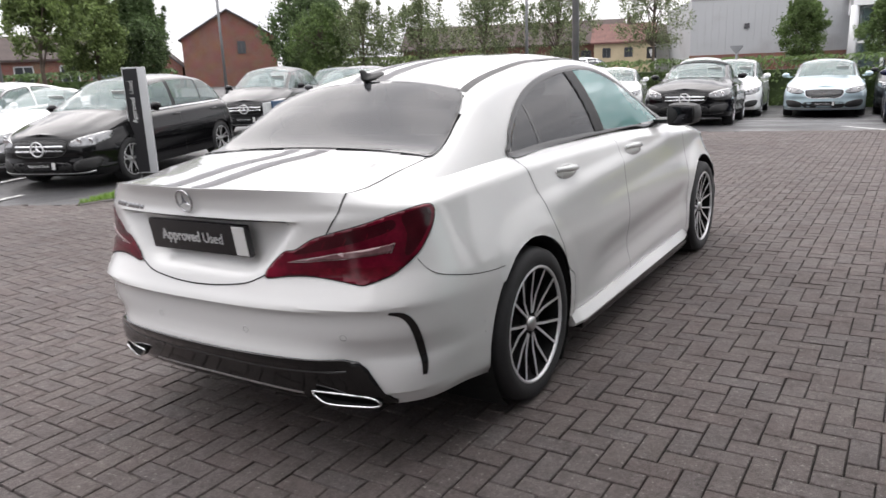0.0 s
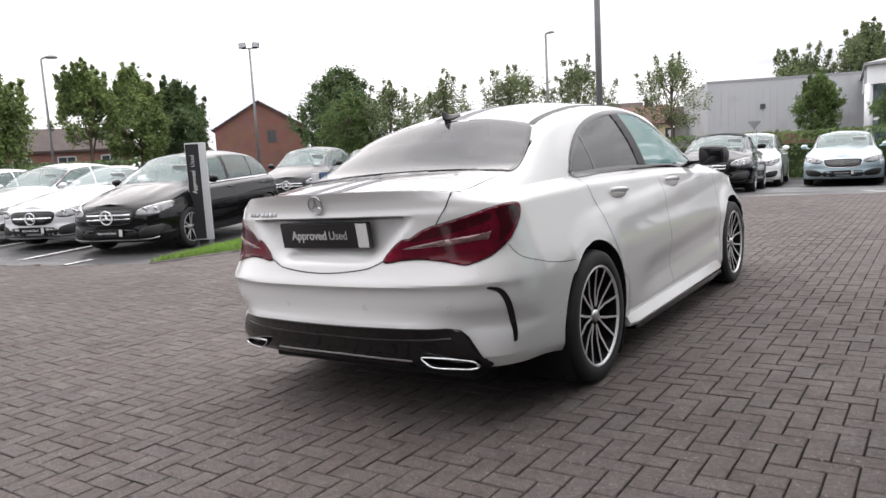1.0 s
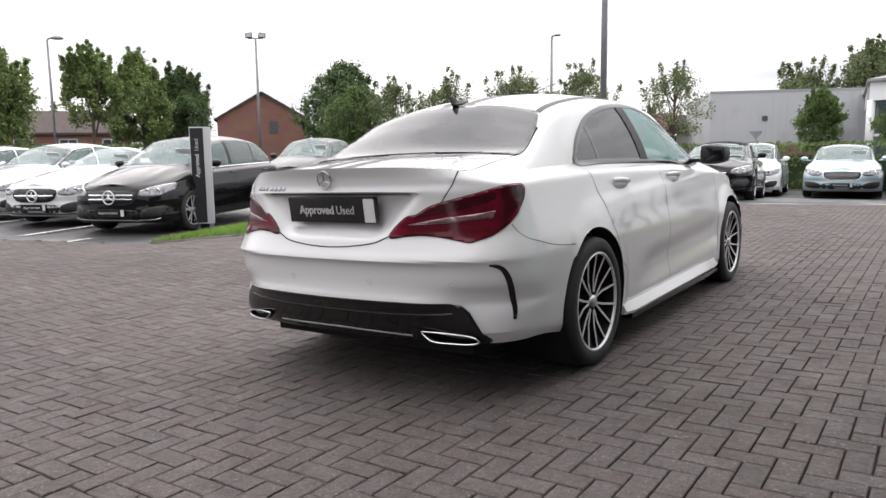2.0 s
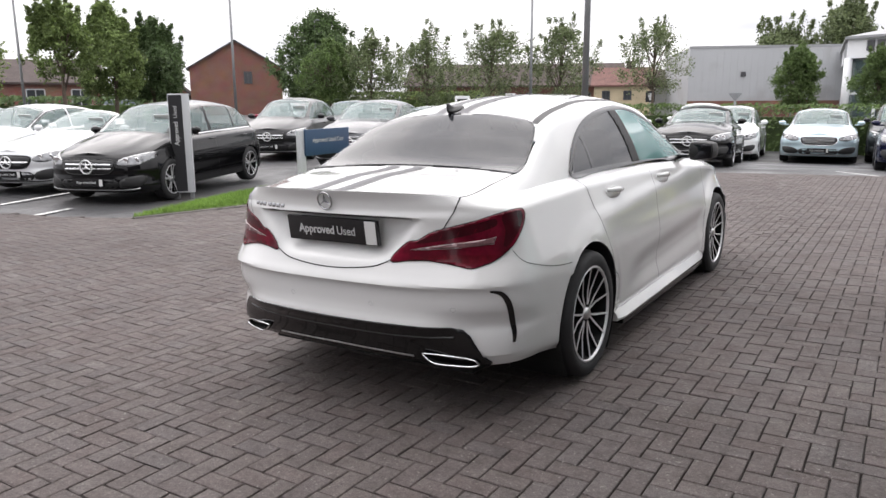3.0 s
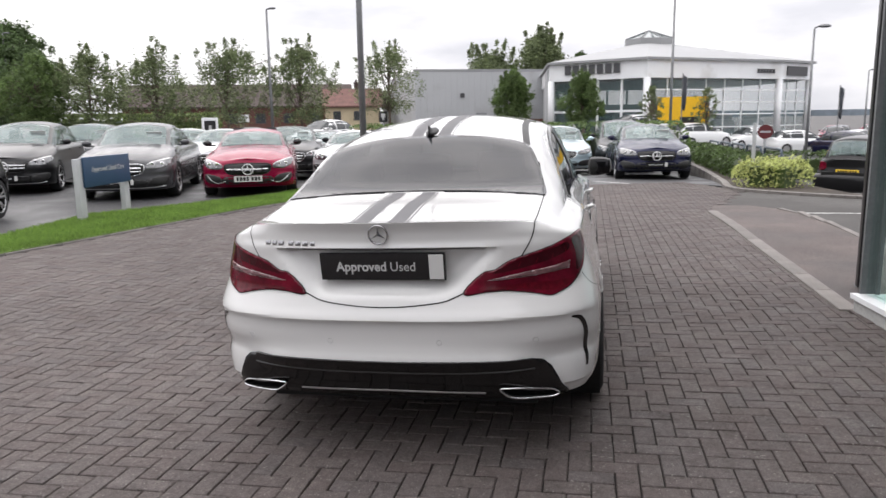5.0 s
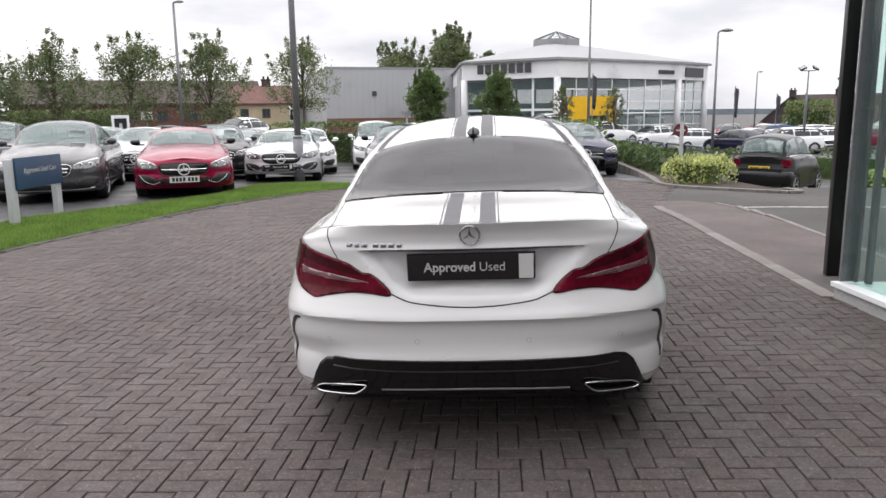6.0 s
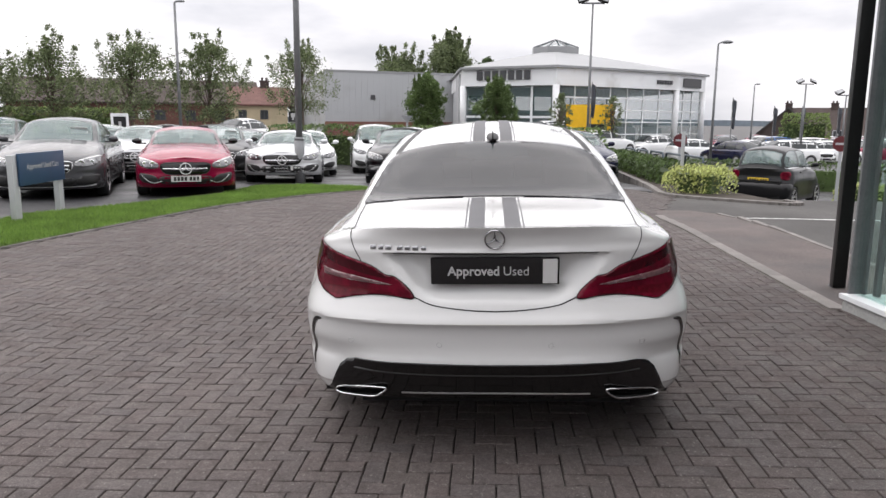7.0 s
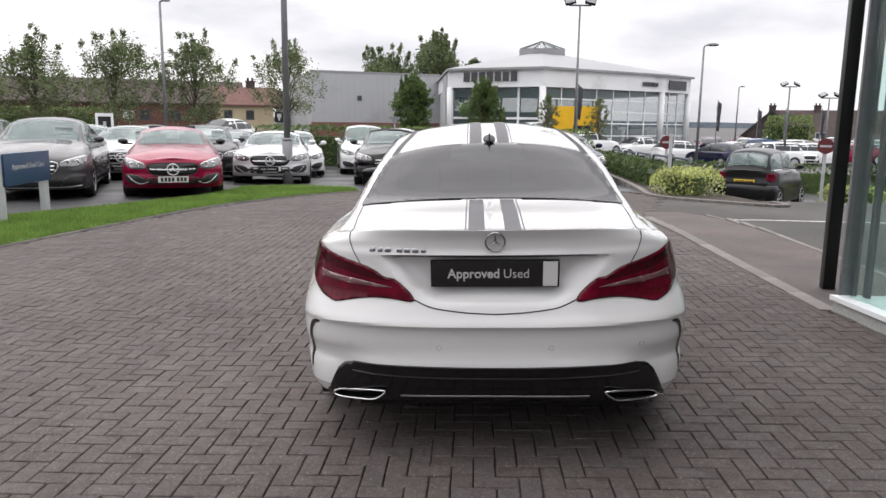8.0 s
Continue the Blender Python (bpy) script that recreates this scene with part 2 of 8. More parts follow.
M = dict(
    pearl=paint("pearl_white_paint", (0.60, 0.60, 0.592), 0.2),
    black_paint=paint("black_metallic_paint", (0.003, 0.003, 0.0034), 0.13, coat=0.42),
    grey_paint=paint("dark_grey_metallic_paint", (0.060, 0.061, 0.065), 0.26, 0.35, 0.12, 0.5),
    graphite_paint=paint("graphite_metallic_paint", (0.014, 0.014, 0.015), 0.28, 0.3, 0.12, 0.42),
    silver_paint=paint("silver_metallic_paint", (0.58, 0.59, 0.60), 0.3, 0.3, 0.08),
    ice_paint=paint("ice_blue_metallic_paint", (0.42, 0.53, 0.57), 0.3, 0.5, 0.08),
    red_paint=paint("red_metallic_paint", (0.20, 0.003, 0.030), 0.26, 0.3, 0.08, 0.5),
    navy_paint=paint("navy_metallic_paint", (0.008, 0.010, 0.035), 0.24, 0.3, 0.08, 0.5),
    white_paint=paint("white_paint", (0.72, 0.73, 0.73), 0.25),
    blue_paint=paint("blue_paint", (0.03, 0.10, 0.28), 0.25),
    stripe=mat("satin_grey_stripe_film", (0.125, 0.125, 0.13), 0.55, spec=0.2, grain=0.05, gscale=200),
    gloss_black=mat("gloss_black_plastic", (0.005, 0.005, 0.005), 0.12, spec=0.4, coat=0.4, grain=0.05),
    satin_black=mat("black_textured_plastic", (0.013, 0.013, 0.013), 0.5, grain=0.2, gscale=300, bump=0.0004, bscale=600),
    seam=mat("panel_gap_shadowed_rubber", (0.012, 0.012, 0.012), 0.8, grain=0.1),
    # Base colour near black: the mirror's dark reflection is painted in.
    mirror=mat("dark_reflection_mirror_glass", (0.03, 0.03, 0.033), 0.08, 1.0, grain=0.02),
    chrome=mat("chrome", (0.75, 0.75, 0.76), 0.1, 1.0, grain=0.03),
    badge=mat("polished_badge_metal", (0.46, 0.46, 0.47), 0.12, 1.0, grain=0.03),
    satin_metal=mat("satin_metal", (0.5, 0.5, 0.5), 0.3, 1.0, grain=0.06),
    tyre=mat("tyre_rubber", (0.018, 0.018, 0.019), 0.75, vary=0.2, vscale=6, grain=0.15, gscale=150, bump=0.0006, bscale=250),
    rim_dark=mat("dark_grey_wheel_paint", (0.007, 0.007, 0.007), 0.6, 0.0, spec=0.2, grain=0.1),
    rim_face=mat("machined_alloy", (0.66, 0.66, 0.67), 0.35, 0.5, grain=0.08, gscale=400),
    rim_silver=mat("silver_wheel_paint", (0.55, 0.55, 0.56), 0.3, 0.6, grain=0.08),
    # Steel darkened in colour for the shade behind the spokes.
    disc=mat("shade_darkened_disc_steel", (0.03, 0.029, 0.028), 0.6, 0.3, vary=0.2, vscale=20),
    privacy=glass("tinted_privacy_glass", (0.020, 0.021, 0.024), 0.96, coat=0.05),
    # Green tint, brightened in colour to stand for reflection.
    clear_glass=glass("green_glass_bright_reflection", (0.30, 0.56, 0.55), 0.55),
    # Parked-car glass: a pale veil of reflected sky is put into its colour.
    car_glass=glass("green_grey_glass_sky_veil", (0.26, 0.345, 0.335), 0.44, coat=0.5),
    lamp_red=mat("red_lamp_lens", (0.10, 0.0022, 0.012), 0.14, spec=0.3, coat=0.15, vary=0.5, vscale=9, grain=0.15, gscale=60),
    lamp_dark=mat("smoked_red_lens", (0.035, 0.002, 0.005), 0.14, spec=0.3, coat=0.15, vary=0.3, vscale=12),
    lamp_deep=mat("deep_red_reflector", (0.085, 0.002, 0.008), 0.15, spec=0.3, coat=0.15, vary=0.3, vscale=40, grain=0.3, gscale=300),
    lamp_bar=mat("clear_ribbed_light_bar", (0.17, 0.085, 0.09), 0.2, 0.2, coat=1.0, vary=0.2, vscale=60),
    sensor=mat("painted_sensor_ring", (0.30, 0.30, 0.30), 0.4, grain=0.03),
    fin_grey=mat("dark_grey_gloss_fin", (0.03, 0.03, 0.03), 0.25, spec=0.5, coat=0.3, grain=0.05),
    far_glass=mat("dark_far_car_glass", (0.035, 0.04, 0.042), 0.12, vary=0.2, vscale=2),
    interior=mat("dark_cabin_trim", (0.02, 0.02, 0.021), 0.7, vary=0.2, vscale=5, grain=0.1),
    underbody=mat("underbody_black", (0.008, 0.008, 0.008), 0.9, vary=0.3),
    plate_black=mat("black_plate_plastic", (0.010, 0.010, 0.011), 0.25, coat=0.3, grain=0.05),
    plate_white=mat("white_plate", (0.56, 0.56, 0.55), 0.35, vary=0.05),
    plate_yellow=mat("yellow_plate", (0.75, 0.52, 0.04), 0.35, vary=0.05),
    plate_ink=mat("plate_ink", (0.015, 0.015, 0.015), 0.5, grain=0.05),
    letter=mat("white_lettering", (0.46, 0.46, 0.46), 0.5, grain=0.04),
    joint=mat("dark_jointing_sand", (0.018, 0.015, 0.014), 0.9, vary=0.3, vscale=3, grain=0.3, gscale=200, bump=0.002, bscale=200),
    road=mat("dry_grey_asphalt", (0.088, 0.084, 0.081), 0.88, spec=0.2, vary=0.2, vscale=0.5, grain=0.35, gscale=120, bump=0.003, bscale=160, dirt=(0.066, 0.063, 0.06), dscale=0.35),
    asphalt=mat("damp_dark_asphalt", (0.045, 0.045, 0.047), 0.5, spec=0.45, vary=0.25, vscale=0.4, grain=0.35, gscale=120, bump=0.003, bscale=160, rvary=0.22, dirt=(0.085, 0.082, 0.08), dscale=0.35),
    far_ground=mat("worn_tarmac_ground", (0.075, 0.072, 0.07), 0.7, vary=0.2, vscale=0.08, grain=0.25, gscale=30, bump=0.003, bscale=60),
    path=mat("reddish_brown_tarmac", (0.094, 0.074, 0.069), 0.75, vary=0.25, vscale=1.1, grain=0.4, gscale=70, bump=0.006, bscale=90, dirt=(0.066, 0.058, 0.056), dscale=1.3, dlow=0.45),
    kerb=mat("weathered_concrete_kerb", (0.165, 0.152, 0.142), 0.85, vary=0.2, vscale=3, grain=0.22, gscale=90, bump=0.002, bscale=120, rand=0.12, dirt=(0.10, 0.095, 0.085), dscale=2.2),
    line=mat("worn_white_road_paint", (0.62, 0.62, 0.6), 0.7, vary=0.1, grain=0.1, dirt=(0.2, 0.2, 0.2), dscale=9, dlow=0.5, dhigh=0.62),
    soil_bare=mat("bare_planting_soil", (0.045, 0.036, 0.028), 0.95, vary=0.3, vscale=2, grain=0.3, gscale=60, bump=0.008, bscale=50),
    soil=mat("turf_soil", (0.10, 0.16, 0.035), 0.95, vary=0.35, vscale=2.5, grain=0.4, gscale=80, bump=0.01, bscale=40),
    grass=mat("green_grass_blades", (0.15, 0.25, 0.048), 0.6, vary=0.25, vscale=1.4, island=0.4),
    leaf_mid=mat("mid_green_leaves", (0.105, 0.158, 0.05), 0.55, vary=0.25, vscale=0.6, island=0.5),
    leaf_dark=mat("dark_green_leaves", (0.085, 0.13, 0.05), 0.55, vary=0.25, vscale=0.6, island=0.5),
    leaf_olive=mat("olive_green_leaves", (0.15, 0.205, 0.066), 0.55, vary=0.25, vscale=0.6, island=0.5),
    leaf_grey=mat("grey_green_leaves", (0.145, 0.18, 0.085), 0.55, vary=0.2, vscale=0.6, island=0.5),
    leaf_yellow=mat("yellow_green_variegated_leaves", (0.42, 0.46, 0.17), 0.5, vary=0.3, vscale=3, island=0.5),
    leaf_hedge=mat("hedge_green_leaves", (0.07, 0.108, 0.034), 0.55, vary=0.3, vscale=1.5, island=0.5),
    bark=mat("tree_bark", (0.11, 0.085, 0.065), 0.9, vary=0.25, vscale=6, grain=0.3, gscale=40, bump=0.01, bscale=25),
    galv=mat("galvanised_steel", (0.18, 0.185, 0.19), 0.5, 0.4, vary=0.12, vscale=4, grain=0.1),
    sign_grey=mat("light_grey_sign_panel", (0.42, 0.43, 0.44), 0.45, vary=0.06, vscale=2, grain=0.03),
    sign_black=mat("black_sign_panel", (0.012, 0.012, 0.014), 0.35, vary=0.1, grain=0.05),
    sign_blue=mat("dark_blue_sign_panel", (0.022, 0.055, 0.11), 0.4, vary=0.06, grain=0.04),
    sign_red=mat("red_sign_face", (0.11, 0.018, 0.022), 0.5, vary=0.06),
    dark_metal=mat("black_painted_steel", (0.008, 0.008, 0.008), 0.4, 0.0, spec=0.3, coat=0.1, vary=0.15, vscale=5, grain=0.1),
    flood_face=mat("floodlight_glass", (0.25, 0.26, 0.27), 0.15, 0.3, grain=0.05),
    render_white=mat("white_composite_panel", (0.74, 0.75, 0.76), 0.45, vary=0.04, vscale=0.4, grain=0.03, dirt=(0.6, 0.6, 0.59), dscale=0.5),
    roof_metal=mat("pale_grey_metal_roof", (0.27, 0.275, 0.28), 0.5, 0.1, vary=0.06, vscale=0.3, grain=0.04),
    cladding=mat("grey_metal_cladding", (0.40, 0.41, 0.42), 0.5, 0.1, vary=0.05, vscale=0.2, grain=0.03, dirt=(0.34, 0.34, 0.34), dscale=0.3),
    brick_low=mat("red_brown_brickwork", (0.13, 0.062, 0.05), 0.9, vary=0.2, vscale=2, grain=0.25, gscale=12),
    yellow_panel=mat("yellow_wall_panel", (0.72, 0.42, 0.01), 0.45, vary=0.05, grain=0.03),
    show_glass=glass("showroom_glass", (0.10, 0.16, 0.165), 0.27),
    near_glass=tinted_glass("shopfront_glass", (0.90, 0.965, 0.95), 0.045),
    concrete=mat("pale_concrete", (0.36, 0.36, 0.35), 0.8, vary=0.12, vscale=1.5, grain=0.12, gscale=40, bump=0.002, bscale=60),
    tile_roof=mat("brown_roof_tiles", (0.062, 0.046, 0.042), 0.85, vary=0.2, vscale=1.5, grain=0.25, gscale=10),
    tile_red=mat("red_roof_tiles", (0.13, 0.065, 0.055), 0.85, vary=0.2, vscale=1.5, grain=0.25, gscale=10),
    render_cream=mat("cream_render", (0.48, 0.40, 0.27), 0.85, vary=0.1, vscale=1, grain=0.08),
    # Blue-grey distance haze is put into the hills' colour.
    far_hill=mat("haze_tinted_far_hill", (0.16, 0.19, 0.22), 0.95, vary=0.2, vscale=0.02, grain=0.15, gscale=0.2),
)


def paver_mat(name, per_object):
    """Weathered concrete blocks: each of its own tint, blotched, speckled and rough."""
    m = mat(name, (0.10, 0.088, 0.084), 0.7, spec=0.25)
    n, l = m.node_tree.nodes, m.node_tree.links
    p = n["Principled BSDF"]
    geo = n.new("ShaderNodeNewGeometry")
    pos = geo.outputs["Position"]
    ramp = n.new("ShaderNodeValToRGB")
    ramp.color_ramp.elements[0].color, ramp.color_ramp.elements[1].color = (0.088, 0.0745, 0.071, 1), (0.098, 0.084, 0.081, 1)
    for at, c in ((0.25, (0.094, 0.077, 0.073, 1)), (0.5, (0.090, 0.078, 0.076, 1)), (0.75, (0.095, 0.080, 0.075, 1))):
        ramp.color_ramp.elements.new(at).color = c
    src = n.new("ShaderNodeObjectInfo").outputs["Random"] if per_object else geo.outputs["Random Per Island"]
    l.new(src, ramp.inputs["Fac"])

    def layer(scale, detail, rough, a, b, lo, hi):
        t, r = n.new("ShaderNodeTexNoise"), n.new("ShaderNodeMapRange")
        t.inputs["Scale"].default_value, t.inputs["Detail"].default_value, t.inputs["Roughness"].default_value = scale, detail, rough
        r.inputs["From Min"].default_value, r.inputs["From Max"].default_value = a, b
        r.inputs["To Min"].default_value, r.inputs["To Max"].default_value = lo, hi
        l.new(pos, t.inputs["Vector"])
        l.new(t.outputs["Fac"], r.inputs["Value"])
        return t.outputs["Fac"], r.outputs["Result"]

    value = None
    for args in ((0.55, 4, 0.5, 0.3, 0.7, 0.85, 1.15), (11, 6, 0.7, 0.3, 0.7, 0.78, 1.22), (55, 5, 0.7, 0.3, 0.7, 0.70, 1.30), (210, 4, 0.7, 0.3, 0.7, 0.55, 1.45)):
        out = layer(*args)[1]
        if value is not None:
            x = n.new("ShaderNodeMath")
            x.operation = "MULTIPLY"
            l.new(value, x.inputs[0])
            l.new(out, x.inputs[1])
            out = x.outputs[0]
        value = out
    sc = n.new("ShaderNodeVectorMath")
    sc.operation = "SCALE"
    l.new(ramp.outputs["Color"], sc.inputs[0])
    l.new(value, sc.inputs["Scale"])
    speck = layer(75, 3, 0.5, 0.645, 0.71, 0.0, 0.8)[1]
    mx = n.new("ShaderNodeMix")
    mx.data_type = "RGBA"
    mx.inputs[7].default_value = (0.24, 0.225, 0.21, 1)
    l.new(speck, mx.inputs["Factor"])
    l.new(sc.outputs[0], mx.inputs[6])
    l.new(mx.outputs[2], p.inputs["Base Color"])
    l.new(layer(4, 4, 0.6, 0.3, 0.7, 0.58, 0.88)[1], p.inputs["Roughness"])
    b1, b2 = n.new("ShaderNodeBump"), n.new("ShaderNodeBump")
    b1.inputs["Distance"].default_value, b2.inputs["Distance"].default_value = 0.006, 0.005
    l.new(layer(28, 3, 0.5, 0.3, 0.7, 0, 1)[0], b1.inputs["Height"])
    l.new(layer(190, 4, 0.7, 0.3, 0.7, 0, 1)[0], b2.inputs["Height"])
    l.new(b1.outputs["Normal"], b2.inputs["Normal"])
    l.new(b2.outputs["Normal"], p.inputs["Normal"])
    return m


M["paver"], M["paver_field"] = paver_mat("grey_brown_block_paver", True), paver_mat("grey_brown_block_paving", False)


def leafy(m, amount=0.4):
    """Lets part of the light through the leaves."""
    n, l = m.node_tree.nodes, m.node_tree.links
    p, out = n["Principled BSDF"], n["Material Output"]
    t, mx = n.new("ShaderNodeBsdfTranslucent"), n.new("ShaderNodeMixShader")
    l.new(p.inputs["Base Color"].links[0].from_socket, t.inputs["Color"])
    mx.inputs["Fac"].default_value = amount
    l.new(p.outputs[0], mx.inputs[1])
    l.new(t.outputs[0], mx.inputs[2])
    l.new(mx.outputs[0], out.inputs["Surface"])


for k in ("leaf_mid", "leaf_dark", "leaf_grey", "leaf_yellow", "leaf_hedge", "leaf_olive", "grass"):
    leafy(M[k])


def brick_mat(name, a, b, mortar):
    m = mat(name, a, 0.9, bump=0.003, bscale=30)
    n, l = m.node_tree.nodes, m.node_tree.links
    t, co = n.new("ShaderNodeTexBrick"), n.new("ShaderNodeTexCoord")
    mp = n.new("ShaderNodeMapping")
    mp.inputs["Rotation"].default_value = (radians(90), 0, 0)
    t.inputs["Color1"].default_value, t.inputs["Color2"].default_value, t.inputs["Mortar"].default_value = (*a, 1), (*b, 1), (*mortar, 1)
    t.inputs["Scale"].default_value = 4.4
    t.inputs["Mortar Size"].default_value = 0.03
    l.new(co.outputs["Object"], mp.inputs["Vector"])
    l.new(mp.outputs["Vector"], t.inputs["Vector"])
    ns = n.new("ShaderNodeTexNoise")
    ns.inputs["Scale"].default_value = 0.9
    mx = n.new("ShaderNodeMix")
    mx.data_type, mx.blend_type = "RGBA", "MULTIPLY"
    mx.inputs["Factor"].default_value = 0.5
    l.new(co.outputs["Object"], ns.inputs["Vector"])
    l.new(t.outputs["Color"], mx.inputs[6])
    l.new(ns.outputs["Color"], mx.inputs[7])
    l.new(mx.outputs[2], n["Principled BSDF"].inputs["Base Color"])
    return m


M["brick"] = brick_mat("red_house_brick", (0.27, 0.105, 0.075), (0.21, 0.08, 0.06), (0.25, 0.19, 0.16))


# ---- mesh helpers ----
def obj(name, bm, material, parent=None, smooth=0.0, label=""):
    me = bpy.data.meshes.new(name)
    if smooth:
        for f in bm.faces:
            f.smooth = True
        lim = radians(smooth)
        for e in bm.edges:
            if len(e.link_faces) == 2 and e.calc_face_angle(0) > lim:
                e.smooth = False
    bm.to_mesh(me)
    bm.free()
    for m in material if isinstance(material, (list, tuple)) else [material]:
        me.materials.append(m)
    ob = new(name, me)
    if parent is not None:
        ob.parent = parent
    if label:
        ob["label"] = label
    return ob


def part(name, bm, material, parent, label="", smooth=0.0):
    return obj(name, bm, material, parent, smooth, label)


def empty(name, m, label, category, group="", kind=""):
    e = new(name)
    e.empty_display_size = 0.1
    e.matrix_world = m
    return tagged(e, label, category, group, kind)


def box(bm, x0, x1, y0, y1, z0, z1, bevel=0.0, m=None, mi=0):
    v = [bm.verts.new((x, y, z)) for z in (z0, z1) for y in (y0, y1) for x in (x0, x1)]
    fs = [bm.faces.new([v[i] for i in q]) for q in ((0, 2, 3, 1), (4, 5, 7, 6), (0, 1, 5, 4), (2, 6, 7, 3), (0, 4, 6, 2), (1, 3, 7, 5))]
    for f in fs:
        f.material_index = mi
    if bevel:
        es = list({e for f in fs for e in f.edges})
        r = bmesh.ops.bevel(bm, geom=es, offset=bevel, segments=2, profile=0.6, affect="EDGES")
        v = list({w for f in r["faces"] for w in f.verts} | {w for w in v if w.is_valid})
    if m is not None:
        bmesh.ops.transform(bm, matrix=m, verts=[w for w in v if w.is_valid])
    return v


def cyl(bm, p, q, r0, r1=None, seg=12, caps=True):
    p, q = Vector(p), Vector(q)
    r1 = r0 if r1 is None else r1
    d = (q - p).normalized()
    a = d.orthogonal().normalized()
    b = d.cross(a)
    rings = []
    for c, r in ((p, r0), (q, r1)):
        rings.append([bm.verts.new(c + (a * math.cos(t) + b * math.sin(t)) * r) for t in (2 * math.pi * k / seg for k in range(seg))])
    for k in range(seg):
        bm.faces.new((rings[0][k], rings[0][(k + 1) % seg], rings[1][(k + 1) % seg], rings[1][k]))
    if caps:
        bm.faces.new(list(reversed(rings[0])))
        bm.faces.new(rings[1])
    return rings


def tube(bm, pts, r, seg=8, closed=False):
    """A pipe along points."""
    pts = [Vector(p) for p in pts]
    n = len(pts)
    rings, prev = [], None
    for i, p in enumerate(pts):
        a, b = pts[(i - 1) % n] if closed or i else p, pts[(i + 1) % n] if closed or i < n - 1 else p
        d = (b - a).normalized()
        u = d.orthogonal().normalized() if prev is None else (prev - d * prev.dot(d)).normalized()
        prev = u
        w = d.cross(u)
        rr = r[i] if isinstance(r, (list, tuple)) else r
        rings.append([bm.verts.new(p + (u * math.cos(t) + w * math.sin(t)) * rr) for t in (2 * math.pi * k / seg for k in range(seg))])
    for i in range(n if closed else n - 1):
        A, B = rings[i], rings[(i + 1) % n]
        for k in range(seg):
            bm.faces.new((A[k], A[(k + 1) % seg], B[(k + 1) % seg], B[k]))
    if not closed:
        bm.faces.new(list(reversed(rings[0])))
        bm.faces.new(rings[-1])


def lathe(bm, prof, seg=48, axis="x", mi=None):
    """Turns (radius, along) pairs about an axis."""
    rings = []
    for r, a in prof:
        ring = []
        for k in range(seg):
            t = 2 * math.pi * k / seg
            c, s = r * math.cos(t), r * math.sin(t)
            ring.append(bm.verts.new((a, c, s) if axis == "x" else (c, s, a)))
        rings.append(ring)
    for i in range(len(rings) - 1):
        for k in range(seg):
            bm.faces.new((rings[i][k], rings[i][(k + 1) % seg], rings[i + 1][(k + 1) % seg], rings[i + 1][k]))
    return rings


def prism(bm, poly, z0, z1):
    """An upright block over a plan outline."""
    lo = [bm.verts.new((x, y, z0)) for x, y in poly]
    hi = [bm.verts.new((x, y, z1)) for x, y in poly]
    n = len(poly)
    bm.faces.new(list(reversed(lo)))
    bm.faces.new(hi)
    for k in range(n):
        bm.faces.new((lo[k], lo[(k + 1) % n], hi[(k + 1) % n], hi[k]))


def text_mesh(body, size, bold=0.0, align="CENTER"):
    """Built-in font lettering as a flat bmesh, facing +z."""
    cu = bpy.data.curves.new("lettering", "FONT")
    cu.body, cu.size, cu.align_x, cu.align_y, cu.offset, cu.extrude = body, size, align, "CENTER", bold, 0.0008
    ob = bpy.data.objects.new("lettering", cu)
    scene.collection.objects.link(ob)
    dg = bpy.context.evaluated_depsgraph_get()
    me = bpy.data.meshes.new_from_object(ob.evaluated_get(dg))
    bm = bmesh.new()
    bm.from_mesh(me)
    bpy.data.objects.remove(ob)
    bpy.data.curves.remove(cu)
    bpy.data.meshes.remove(me)
    return bm


def pchip(tab):
    """A smooth curve through (x, y) pairs, without overshoot, held flat past its ends."""
    X, Y = [float(p[0]) for p in tab], [float(p[1]) for p in tab]
    h = [b - a for a, b in zip(X, X[1:])]
    d = [(b - a) / k for a, b, k in zip(Y, Y[1:], h)]
    g = [d[0]]
    for i in range(1, len(X) - 1):
        g.append(0.0 if d[i - 1] * d[i] <= 0 else (h[i - 1] + h[i]) * 3 / ((2 * h[i] + h[i - 1]) / d[i - 1] + (h[i] + 2 * h[i - 1]) / d[i]))
    g.append(d[-1])

    def f(x):
        if x <= X[0]:
            return Y[0]
        if x >= X[-1]:
            return Y[-1]
        i = max(k for k in range(len(X) - 1) if X[k] <= x)
        t = (x - X[i]) / h[i]
        return (1 + 2 * t) * (1 - t) ** 2 * Y[i] + t * (1 - t) ** 2 * h[i] * g[i] + t * t * (3 - 2 * t) * Y[i + 1] + t * t * (t - 1) * h[i] * g[i + 1]

    return f


def step(a, b, x):
    t = min(1.0, max(0.0, (x - a) / (b - a)))
    return t * t * (3 - 2 * t)


def inside(poly, x, y):
    hit, n = False, len(poly)
    for k in range(n):
        (x0, y0), (x1, y1) = poly[k], poly[(k + 1) % n]
        if (y0 > y) != (y1 > y) and x < (x1 - x0) * (y - y0) / (y1 - y0) + x0:
            hit = not hit
    return hit


